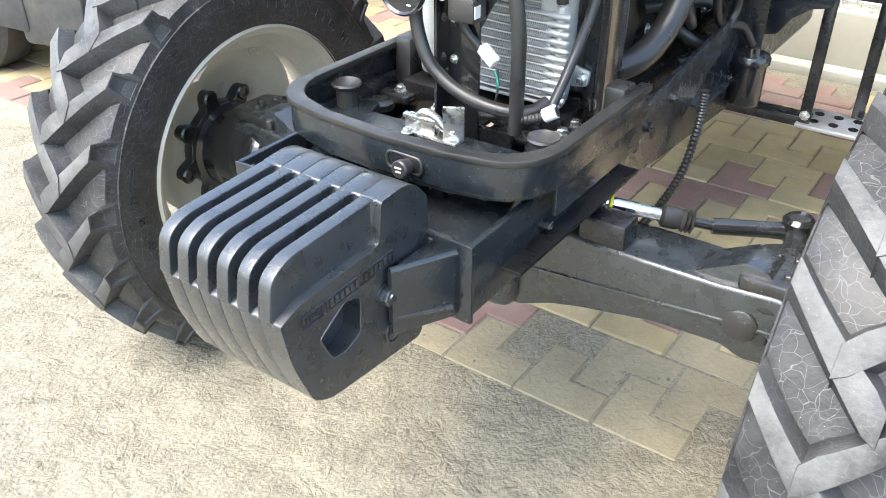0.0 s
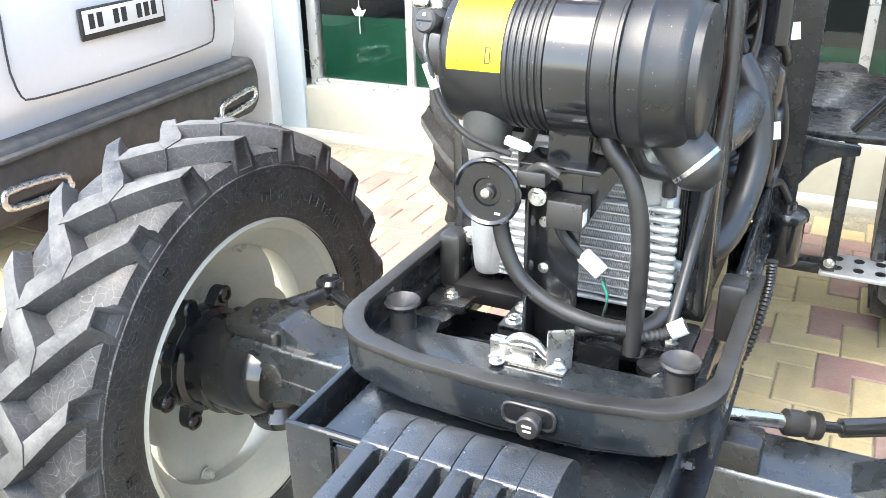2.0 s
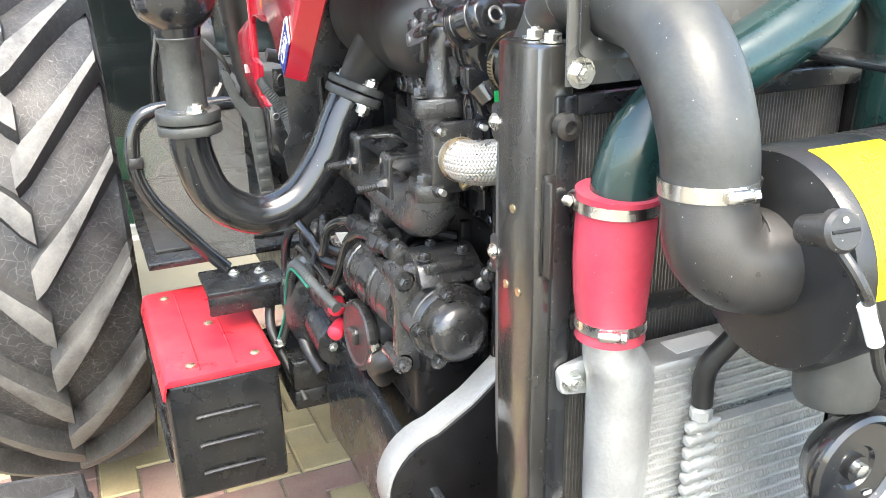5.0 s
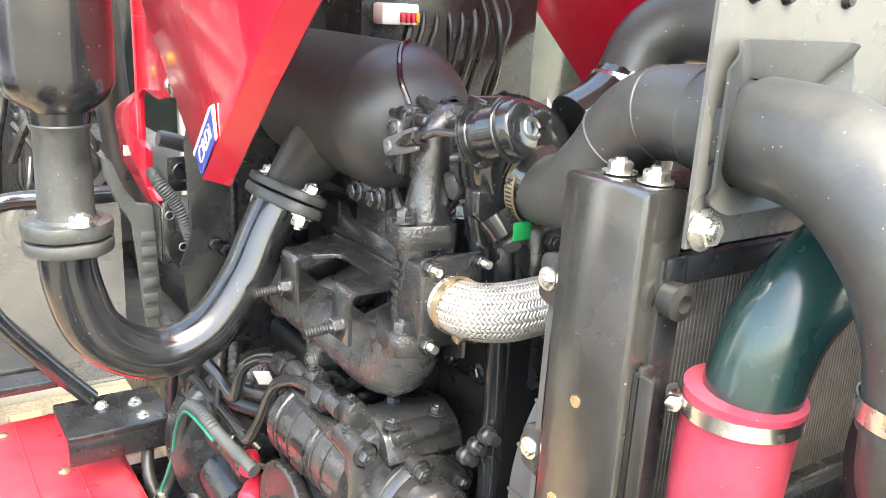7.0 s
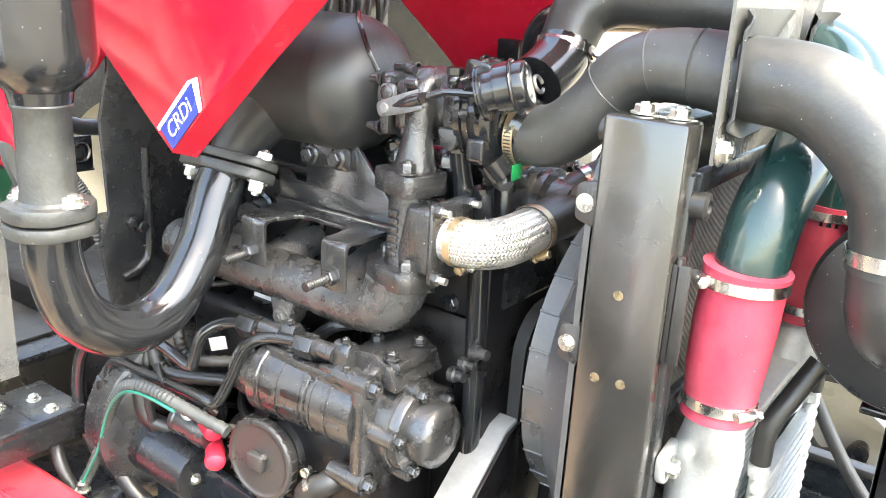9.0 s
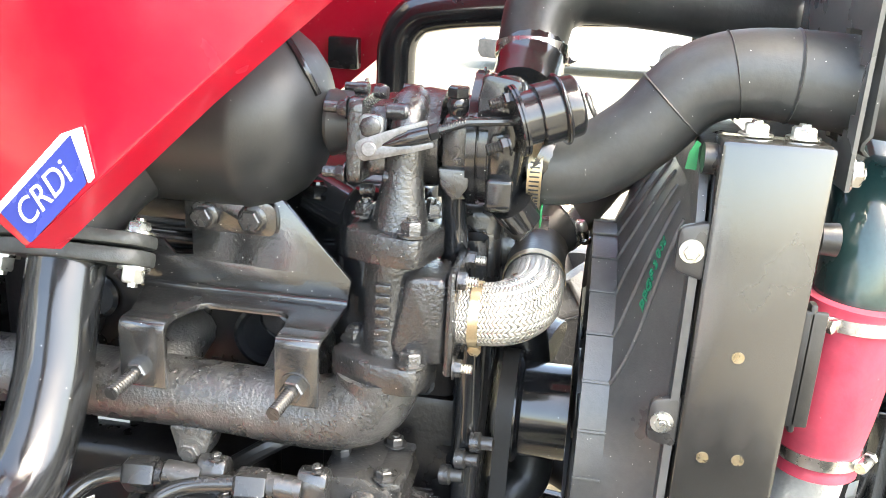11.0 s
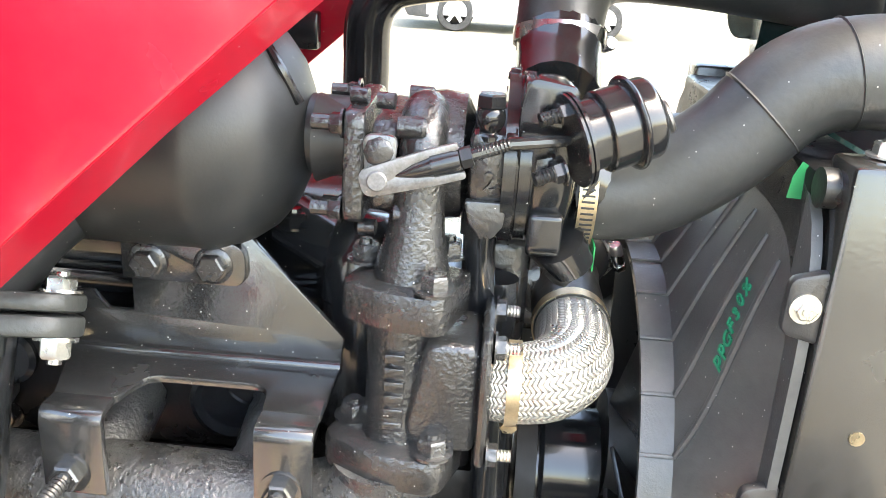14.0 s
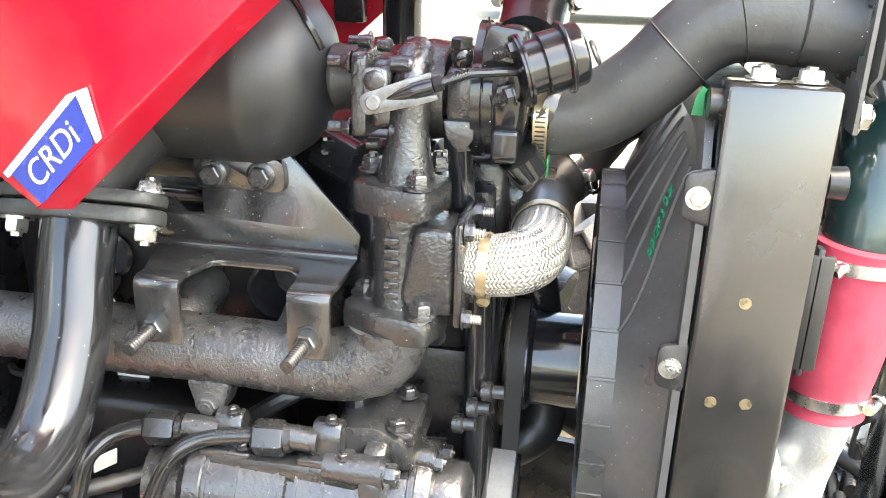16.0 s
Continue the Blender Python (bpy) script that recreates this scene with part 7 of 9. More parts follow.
    part("rod_thread", lathe([(0.0038 if i % 2 else 0.0032, 0.0010 * i) for i in range(20)], (-0.4240, 0.194, 1.3060), (-0.05, 1, -0.37), 10), M_SATIN, ac)
    part("rod_nut", lathe([(0.0060, 0), (0.0060, 0.006)], (-0.4258, 0.2135, 1.2988), (-0.05, 1, -0.34), 6), M_SATIN, ac)
    part("rod_end", tube([(-0.4275, 0.2195, 1.2966), (-0.4275, 0.2225, 1.2957), (-0.4275, 0.234, 1.2920), (-0.4275, 0.2345, 1.2918), (-0.428, 0.243, 1.2889), (-0.4285, 0.2535, 1.2852)], [0.0056, 0.0063, 0.0063, 0.0056, 0.0042, 0.0008], 14, smooth=False), M_BLACK, ac)
    part("fork", moved(prism(round_poly([(-0.0095, -0.0075), (0.006, -0.0085), (0.030, -0.0098), (0.0465, -0.0098), (0.0465, -0.0062), (0.030, -0.0050), (0.011, 0.0), (0.030, 0.0050), (0.0465, 0.0062), (0.0465, 0.0098), (0.030, 0.0098), (0.006, 0.0085), (-0.0095, 0.0075)], [0.006, 0.004, 0.003, 0.0015, 0.0015, 0.002, 0.0008, 0.002, 0.0015, 0.0015, 0.003, 0.004, 0.006]), "z", -0.0018, 0.0018, 0.0006), basis((-0.4275, 0.263, 1.2820), (0.0, -0.9515, 0.3076), (0, 0.3076, 0.9515))), M_BARE, ac, "bare steel fork")
    part("pin", lathe([(0.0056, 0), (0.0056, 0.002), (0.0048, 0.0028)], (-0.4285, 0.263, 1.2820), (-1, 0, 0), 24), M_BARE, ac)
    part("lever", join(prism(round_poly([(0.253, 1.306), (0.272, 1.306), (0.270, 1.278), (0.256, 1.276)], 0.006), "x", -0.4255, -0.4205, 0.0010)), M_BARE, ac, "bare steel wastegate lever")
    part("lever_nut", lathe([(0.0082, 0), (0.0082, 0.0015), (0.006, 0.0030), (0.003, 0.0034)], (-0.4255, 0.263, 1.2970), (-1, 0, 0), 8), M_CAST, ac)
    for dz in (0.016, -0.016):
        q = A0 + Vector((-0.004, 0.004, dz))
        bolt(ac, q, -ax, 0.0064, 0.007, M_BLACK, "nut")
        part("stud_end", lathe([(0.0042 if i % 2 else 0.0036, 0.001 * i) for i in range(18)], q, -ax, 10), M_SATIN, ac)
    e = A0 + ax * 0.047
    part("eye", tube([e + Vector((0.007 * math.cos(t), -0.008 + 0.007 * math.sin(t) * 0.5, 0.007 * math.sin(t))) for t in [k * 0.7 for k in range(9)]], 0.0018, 8), M_DULL, ac)
    # riser from the manifold, with the outlet to the braided hose
    rs = part("riser", join(
        moved(prism(round_poly([(-0.034, -0.027), (0.0, -0.031), (0.031, -0.026), (0.031, 0.026), (0.0, 0.031), (-0.034, 0.027)], 0.010), "z", -0.012, 0.012, 0.003), basis((-0.402, 0.248, 1.207), (0.3, 1, 0), (-1, 0.3, 0))),
        tube([(-0.400, 0.248, 1.20), (-0.402, 0.248, 1.15), (-0.404, 0.248, 1.10)], [0.0225, 0.0215, 0.024], 22),
        prism(round_poly([(0.200, 1.188), (0.232, 1.188), (0.244, 1.13), (0.238, 1.116), (0.200, 1.116)], 0.008), "x", -0.427, -0.372, 0.008, 3),
        bx(-0.432, -0.366, 0.193, 0.2005, 1.110, 1.196, 0.004)), M_CAST, tractor, "rough black cast riser on the manifold")
    for i in range(7):
        part("cast_mark", bx(-0.4255, -0.420, 0.244, 0.256, 1.118 + 0.009 * i, 1.124 + 0.009 * i, 0.001), M_CAST, rs)
    for x, y in ((-0.388, 0.277), (-0.43, 0.232), (-0.37, 0.228)):
        bolt(rs, (x, y - 0.003, 1.221), (0, 0, 1), 0.0085, 0.011, M_CAST, "nut")
    for x, z in ((-0.425, 1.188), (-0.372, 1.188), (-0.425, 1.117), (-0.372, 1.117)):
        bolt(rs, (x, 0.193, z), (0, -1, 0), 0.007, 0.007, M_CAST)
        part("stud_end", lathe([(0.004 if i % 2 else 0.0034, 0.001 * i) for i in range(16)], (x, 0.193, z), (0, -1, 0), 10), M_ZINC, rs)
    path = [(-0.402, 0.194, 1.154), (-0.402, 0.178, 1.154), (-0.395, 0.157, 1.155), (-0.374, 0.143, 1.157), (-0.342, 0.140, 1.159), (-0.312, 0.141, 1.161)]
    bh = part("braided_hose", tube(path, [0.0235, 0.0245, 0.0255, 0.026, 0.0255, 0.0245], 30, 8), M_BRAID, tractor, "bright braided steel hose sleeve")
    clamp(bh, (-0.402, 0.180, 1.154), (0, 1, 0), 0.0250, 0.008, 250, M_BRASS)
    clamp(bh, (-0.324, 0.1405, 1.160), (1, 0.02, 0.05), 0.0258, 0.010, 240, M_BRASS)
    part("hose_end", tube([(-0.330, 0.140, 1.160), (-0.29, 0.141, 1.162), (-0.25, 0.141, 1.164), (-0.21, 0.136, 1.173), (-0.17, 0.13, 1.19), (-0.14, 0.12, 1.23)], [0.0265, 0.026, 0.0265, 0.027, 0.027, 0.027], 20), M_RUBBER, bh)
    rng = random.Random(5)
    fz = bmesh.new()
    for i in range(70):
        a, k = rng.uniform(0, 6.28), rng.choice((0.0, 0.16, 0.5, 0.8, 0.97))
        q = smooth_path([Vector(p) for p in path], 8)
        c = q[min(len(q) - 1, int(k * (len(q) - 1)))]
        d = Vector((rng.uniform(-1, 0.3), rng.uniform(-0.6, 0.6), rng.uniform(-1, 1))).normalized()
        s = c + d * 0.0245
        fz2 = tube([s, s + d * rng.uniform(0.002, 0.005) + Vector((0, rng.uniform(-0.003, 0.003), rng.uniform(-0.003, 0.002)))], 0.00025, 3, smooth=False, cap=False)
        fz = join(fz, fz2)
    tagged(part("loose_strands", fz, M_BRAID, bh), kind="stuff")
    # green tag and small hose by the compressor
    part("drain_fitting", join(lathe([(0.010, 0), (0.010, 0.012), (0.007, 0.014), (0.011, 0.016), (0.011, 0.024), (0.008, 0.03)], (-0.365, 0.170, 1.232), (-0.2, -0.6, -0.5), 16)), M_RUBBER, tractor, "small black drain fitting")
    part("clip", join(bx(-0.162, -0.150, 0.098, 0.114, 1.172, 1.176, 0.001), moved(bx(-0.006, 0.006, -0.008, 0.008, -0.002, 0.002, 0.001), pose(-0.156, 0.121, 1.178, -30))), M_CLIP, tractor, "teal plastic clip")
    part("tag", bx(-0.381, -0.362, 0.1375, 0.1388, 1.222, 1.238, 0.0006), M_GREENP, tractor, "small green plastic tag")


engine()


# fan, shroud, pulley and belt
def fan_group():
    OC, R0 = (CX, 1.012), 0.176

    def edge_r(a, hw=0.192, zlo=0.80, zhi=1.264):
        """How far the rounded rectangle's edge lies from the fan's middle, along the angle a."""
        lo, hi = 0.05, 0.6
        for it in range(30):
            r = (lo + hi) / 2
            x, z = r * math.sin(a) / hw, (OC[1] + r * math.cos(a) - (zlo + zhi) / 2) / ((zhi - zlo) / 2)
            if abs(x) ** 7 + abs(z) ** 7 < 1:
                lo = r
            else:
                hi = r
        return lo

    def on_face(x, z):
        """The depth y of the shroud's face at x and z."""
        a = math.atan2(x - OC[0], z - OC[1])
        t = (math.hypot(x - OC[0], z - OC[1]) - R0) / (edge_r(a) - R0)
        return 0.0705 - 0.0405 * max(0.0, min(1.0, t))
    bm = bmesh.new()
    rows = []
    for kind, u, y in (("rim", 1.0, 0.024), ("rim", 1.0, 0.030), ("face", 1.04, 0.030), ("face", 1.0, 0.030), ("face", 0.66, 0.0), ("face", 0.33, 0.0), ("face", 0.0, 0.0705), ("ring", 0.0, 0.0925), ("ring", -0.006, 0.0925), ("ring", -0.006, 0.055)):
        row = []
        for k in range(120):
            a = 2 * math.pi * k / 120
            r = edge_r(a, 0.209, 0.78, 1.300) if kind == "rim" else R0 + u if kind == "ring" else R0 + (edge_r(a) - R0) * u
            x, z = OC[0] + r * math.sin(a), OC[1] + r * math.cos(a)
            row.append(bm.verts.new((x, y if y else on_face(x, z), z)))
        rows.append(row)
    for A, B in zip(rows, rows[1:]):
        for k in range(120):
            bm.faces.new((A[k], A[(k + 1) % 120], B[(k + 1) % 120], B[k]))
    bmesh.ops.recalc_face_normals(bm, faces=bm.faces)
    sh = part("fan_shroud", bm, M_SHROUD, tractor, "ribbed black plastic fan shroud with green handwriting", 25)
    # steps across the outer band, each running on as a rib up the face
    for k in range(-1, 14):
        a = -radians(9 + 13 * k)
        x0, z0 = OC[0] + R0 * math.sin(a), OC[1] + R0 * math.cos(a)
        part("step", moved(bx(-0.0014, 0.0014, 0.0705, 0.0932, R0 - 0.004, R0 + 0.0018, 0.0006), Matrix.Translation((OC[0], 0, OC[1])) @ Matrix.Rotation(a, 4, "Y")), M_SHROUD, sh)
        if k > 4:
            continue
        x1, z1 = x0 - 0.004 - 0.0015 * k, 1.262 - 0.0022 * max(0, k) ** 1.6
        pts = []
        for q in range(15):
            u = q / 14
            x, z = x0 + (x1 - x0) * u, z0 + (z1 - z0) * u
            pts.append((x, on_face(x, z), z))
        part("rib", tube(pts, [0.002] + [0.0026] * 13 + [0.0016], 8, 1, smooth=False), M_SHROUD, sh)
    for y, z in ((0.031, 1.231), (0.034, 1.098)):
        part("flange_tab", prism(round_poly([(y - 0.012, z - 0.022), (y + 0.010, z - 0.016), (y + 0.010, z + 0.016), (y - 0.012, z + 0.022)], 0.006), "x", -0.434, -0.426, 0.002), M_PLAST, sh)
        part("bolt", join(hexa((-0.434, y, z), (-1, 0, 0), 0.006, 0.005), lathe([(0.0085, 0), (0.0085, 0.0015)], (-0.434, y, z), (-1, 0, 0), 20)), M_ZINC, sh)
    # handwriting: each letter leans and sits on the moulded face its own way
    def face_pose(x, z, lean):
        e = 0.002
        lift = Vector((-0.0003, 0.0006, 0.0004))
        p = Vector((x, on_face(x, z), z)) + lift
        dx = Vector((x + e, on_face(x + e, z), z)) + lift - p
        dz = Vector((x, on_face(x, z + e), z + e)) + lift - p
        return basis(p, dz * math.cos(lean) - dx * math.sin(lean), dx * math.cos(lean) + dz * math.sin(lean))
    rng = random.Random(12)
    for k, ch in enumerate("PPGF30%"):
        u = k / 6
        m = face_pose(-0.3785 + 0.0055 * u + rng.uniform(-0.0006, 0.0006), 1.166 + 0.051 * u, 0.05 + rng.uniform(-0.15, 0.12))
        words(ch, (0.0135 if k < 2 else 0.0115) * rng.uniform(0.92, 1.08), m @ Matrix(((1, 0.3, 0, 0), (0, 1, 0, 0), (0, 0, 1, 0), (0, 0, 0, 1))), M_GREENINK, sh, "handwriting", 0.0006, "green marker handwriting", 0.00025)
    part("sticker", moved(prism([(-0.008, -0.008), (0.005, -0.010), (0.007, 0.007), (0.0, 0.012), (-0.005, 0.004)], "z", 0, 0.0008, 0), basis((-0.392, 0.031, 1.289), (0, -1, 0.1), (0.1, 0.1, 1))), M_GREENP, sh, "green paper sticker")
    fan = part("fan", lathe([(0.035, 0), (0.045, 0.006), (0.045, 0.03), (0.02, 0.034)], (CX, 0.062, 1.01), (0, 1, 0), 28), M_PLAST, tractor, "black cooling fan behind the radiator")
    for k in range(7):
        a = 2 * math.pi * k / 7 + 0.2
        bl = moved(bx(-0.026, 0.026, -0.002, 0.002, 0.04, 0.165, 0.001), Matrix.Translation((CX, 0.075, 1.01)) @ Matrix.Rotation(a, 4, "Y") @ Matrix.Rotation(radians(35), 4, "Z"))
        part("blade", bl, M_PLAST, fan)
    pu = part("fan_pulley", lathe([(0.048, 0), (0.048, 0.045), (0.052, 0.047), (0.055, 0.05), (0.055, 0.066), (0.03, 0.068)], (-0.238, 0.098, 0.993), (0, 1, 0), 36), M_BLACK, tractor, "glossy black fan pulley")
    bt = []
    for a in [k * math.pi / 10 for k in range(21)]:
        bt.append((-0.238 + 0.058 * math.cos(a), 0.993 + 0.058 * math.sin(a)))
    loop_in = [(-0.296, 0.993)] + [(-0.238 - 0.058 * math.cos(a), 0.993 + 0.058 * math.sin(a)) for a in [k * math.pi / 10 for k in range(1, 11)]] + [(-0.20, 0.72), (-0.26, 0.70), (-0.30, 0.74)]
    bmb = bmesh.new()
    r0 = [[bmb.verts.new((x + (x + 0.24) * dx, y, z)) for x, z in loop_in] for dx, y in ((0.0, 0.150), (0.06, 0.150), (0.06, 0.166), (0.0, 0.166))]
    k = len(loop_in)
    for a in range(4):
        for i in range(k):
            bmb.faces.new((r0[a][i], r0[a][(i + 1) % k], r0[(a + 1) % 4][(i + 1) % k], r0[(a + 1) % 4][i]))
    bmesh.ops.recalc_face_normals(bmb, faces=bmb.faces)
    part("fan_belt", bmb, M_BELT, tractor, "black rubber fan belt")
    arc = [(-0.442 + 0.081 * math.cos(radians(a)), 0.742 + 0.081 * math.sin(radians(a))) for a in range(100, 271, 10)]
    outline = [(-0.30, 0.921), (-0.325, 0.915), (-0.405, 0.850)] + arc + [(-0.33, 0.661), (-0.30, 0.70)]
    gd = part("belt_guard", prism(outline, "y", 0.150, 0.192, 0.003), M_GUARD, tractor, "drive guard with a bare dusty grey rim and black face")
    part("face", prism([(x + 0.004 * (x < -0.44), z - 0.004) for x, z in outline], "y", 0.1455, 0.1515, 0.001), M_DARK, gd, "black front face")
    rh = part("radiator_hose", tube([(-0.24, 0.150, 1.165), (-0.215, 0.128, 1.185), (-0.17, 0.105, 1.205), (-0.12, 0.080, 1.222), (-0.08, 0.03, 1.24)], 0.031, 22), M_RUBBER, tractor, "black upper radiator hose")
    clamp(rh, (-0.215, 0.128, 1.185), (0.6, -0.6, 0.4), 0.032, 0.010, 180)
    part("water_pipe", tube([(-0.22, 0.20, 0.86), (-0.22, 0.15, 0.88), (-0.20, 0.13, 0.92), (-0.18, 0.16, 1.09), (-0.2, 0.20, 1.11)], 0.024, 18), M_RUBBER, tractor, "black rubber water hose")
    part("dipstick_tube", join(tube([(-0.347, 0.192, 1.20), (-0.345, 0.190, 1.10), (-0.345, 0.187, 0.98), (-0.35, 0.185, 0.80)], 0.0125, 14), lathe([(0.016, 0), (0.016, 0.006)], (-0.345, 0.188, 0.985), (0, 0, 1), 18)), M_BLACK, tractor, "black oil pipe down the engine side")


fan_group()


# injection pump, starter, filter cap and fuel pipes
def pump_group():
    ip = part("injection_pump", join(
        lathe([(0.008, -0.012), (0.026, -0.010), (0.036, -0.004), (0.038, 0.0), (0.038, 0.020), (0.050, 0.022), (0.052, 0.026), (0.052, 0.060)], (-0.400, 0.192, 0.925), (0, 1, 0), 40),
        prism(round_poly([(-0.466, 0.855), (-0.335, 0.845), (-0.335, 0.985), (-0.36, 1.005), (-0.44, 1.005), (-0.466, 0.985)], 0.012), "y", 0.248, 0.268, 0.005)), M_PUMP, tractor, "black fuel injection pump with a bolted face")
    for k in range(5):
        a = 2 * math.pi * k / 5 + 0.5
        bolt(ip, (-0.400 + 0.047 * math.cos(a), 0.214, 0.925 + 0.047 * math.sin(a)), (0, -1, 0), 0.0075, 0.008, M_PUMP)
        part("lug", lathe([(0.011, 0), (0.011, 0.036)], (-0.400 + 0.050 * math.cos(a), 0.214, 0.925 + 0.050 * math.sin(a)), (0, 1, 0), 16), M_PUMP, ip)
    for x, z in ((-0.458, 0.868), (-0.452, 0.985), (-0.345, 0.86), (-0.36, 0.995)):
        bolt(ip, (x, 0.248, z), (0, -1, 0), 0.0085, 0.010, M_PUMP)
        part("lug", lathe([(0.014, 0), (0.012, 0.05)], (x, 0.248, z), (0, 1, 0), 16), M_PUMP, ip)
    part("barrel", join(
        lathe([(0.046, 0), (0.046, 0.055), (0.043, 0.057), (0.043, 0.064), (0.046, 0.066), (0.046, 0.135), (0.048, 0.137), (0.048, 0.15), (0.040, 0.158), (0.036, 0.19), (0.02, 0.192)], (-0.428, 0.266, 0.940), (-0.06, 1, 0.02), 36),
        bx(-0.462, -0.402, 0.266, 0.40, 0.965, 0.988, 0.006),
        bx(-0.476, -0.468, 0.275, 0.33, 0.930, 0.937, 0.002), bx(-0.480, -0.472, 0.34, 0.40, 0.930, 0.937, 0.002)), M_PUMP, ip)
    part("cover_ring", lathe([(0.0525, 0), (0.0545, 0.001), (0.0545, 0.006), (0.0525, 0.007)], (-0.400, 0.226, 0.925), (0, 1, 0), 40, cap=False), M_PUMP, ip)
    part("cover_screw", hexa((-0.400, 0.180, 0.925), (0, -1, 0), 0.006, 0.004, True, False), M_PUMP, ip)
    part("top_casting", join(prism(round_poly([(0.225, 0.978), (0.300, 0.985), (0.296, 1.012), (0.262, 1.016), (0.238, 1.004)], 0.006), "x", -0.437, -0.352, 0.005), bx(-0.43, -0.36, 0.228, 0.262, 0.995, 1.010, 0.004)), M_PUMP, ip)
    for x, y in ((-0.425, 0.243), (-0.372, 0.246), (-0.40, 0.285)):
        bolt(ip, (x, y, 1.012), (0, 0, 1), 0.0075, 0.008, M_PUMP)
    for k in range(3):
        part("plug", lathe([(0.009, 0), (0.009, 0.008), (0.006, 0.010), (0.006, 0.020), (0.0, 0.021)], (-0.366 + 0.003 * k, 0.205 - 0.012 * k, 0.985 + 0.016 * k), (-0.1, -1, 0.1), 12), M_PUMP, ip)
    for yy in (0.300, 0.322, 0.338, 0.372, 0.398):
        part("seam", lathe([(0.0458, -0.0012), (0.0476, -0.0012), (0.0476, 0.0012), (0.0458, 0.0012)], (-0.428 - 0.06 * (yy - 0.266), yy, 0.940 + 0.02 * (yy - 0.266)), (-0.06, 1, 0.02), 36, cap=False), M_PUMP, ip)
    for yy, dz in ((0.345, 0.012), (0.345, -0.010), (0.388, 0.006)):
        part("casting_slot", moved(bx(-0.002, 0.002, -0.014, 0.014, -0.004, 0.004, 0.001), Matrix.Translation((-0.4795, yy, 0.94 + dz))), M_DARK, ip)
    for k, (y, z) in enumerate(((0.300, 0.992), (0.385, 0.990))):
        bl = part("outlet_block", join(
            prism(round_poly([(-0.012, 0), (0.012, 0), (0.012, 0.022), (0.006, 0.032), (-0.006, 0.032), (-0.012, 0.022)], 0.004), "y", y - 0.015, y + 0.010, 0.003),
            prism(round_poly([(-0.02, -0.004), (0.02, -0.004), (0.02, 0.004), (-0.02, 0.004)], 0.003), "y", y - 0.024, y + 0.02, 0.003),
            tube([(-0.008, y + 0.005, 0.016), (-0.010, y + 0.035, 0.018)], 0.0105, 16, smooth=False)), M_PUMP, ip)
        bl.location += Vector((-0.440, 0, z - 0.003))
        THING_AT[bl.name] = THING_AT[bl.name] + Vector((-0.440, 0, z - 0.003))
        for dx, dy in ((-0.004, -0.006), (0.012, -0.018), (-0.015, -0.018)):
            bolt(ip, (-0.440 + dx, y + dy, z + (0.03 if dx == -0.004 else 0.004)), (0, 0, 1), 0.0045, 0.005, M_PUMP)
    pipes = (
        ([(-0.448, 0.330, 1.007), (-0.452, 0.36, 1.005), (-0.458, 0.40, 1.000), (-0.470, 0.425, 0.985), (-0.478, 0.445, 0.940), (-0.487, 0.462, 0.905), (-0.488, 0.485, 0.902), (-0.486, 0.57, 0.898), (-0.484, 0.655, 0.894), (-0.485, 0.676, 0.889), (-0.488, 0.682, 0.875), (-0.491, 0.684, 0.855)], 0.345),
        ([(-0.448, 0.415, 1.003), (-0.452, 0.45, 1.001), (-0.462, 0.478, 0.996), (-0.480, 0.494, 0.982), (-0.486, 0.503, 0.950), (-0.488, 0.512, 0.938), (-0.496, 0.545, 0.955), (-0.51, 0.62, 0.975), (-0.52, 0.68, 0.98)], 0.440))
    for pts, ny in pipes:
        fp = part("fuel_pipe", tube(pts, 0.0072, 14, 5), M_BLACK, tractor, "bent glossy black fuel pipe")
        at = (-0.4515, ny, 1.0045 if ny < 0.4 else 1.001)
        part("union_nut", join(lathe([(0.0085, -0.020), (0.0115, -0.019), (0.0115, -0.014)], at, (-0.06, 1, -0.03), 20), lathe([(0.0135, -0.013), (0.015, -0.011), (0.015, 0.011), (0.012, 0.014)], at, (-0.06, 1, -0.03), 6)), M_SATIN, fp)
    # long tubes in front of the starter
    part("oil_pipe", tube([(-0.47, 0.66, 0.925), (-0.478, 0.70, 0.918), (-0.488, 0.735, 0.895), (-0.494, 0.750, 0.85), (-0.494, 0.750, 0.77), (-0.48, 0.72, 0.70)], 0.0085, 12), M_BLACK, tractor, "black steel oil pipe")
    hz = part("hydraulic_hose", tube([(-0.494, 0.684, 0.855), (-0.495, 0.682, 0.80), (-0.495, 0.67, 0.745), (-0.49, 0.64, 0.705), (-0.48, 0.60, 0.68)], 0.012, 16), M_RUBBER, tractor, "thick black hydraulic hose")
    part("ferrule", tube([(-0.491, 0.684, 0.866), (-0.4945, 0.684, 0.80)], 0.0145, 16, smooth=False), M_BLACK, hz)
    lm = part("wiring_loom", tube([(-0.49, 0.44, 0.875), (-0.507, 0.506, 0.893), (-0.511, 0.548, 0.899), (-0.512, 0.591, 0.894), (-0.512, 0.623, 0.874), (-0.512, 0.649, 0.836), (-0.514, 0.675, 0.771), (-0.525, 0.71, 0.70), (-0.55, 0.74, 0.64)], 0.0086, 12, 12, rib=0.0014), M_LOOM, tractor, "corrugated loom tube with a green stripe")
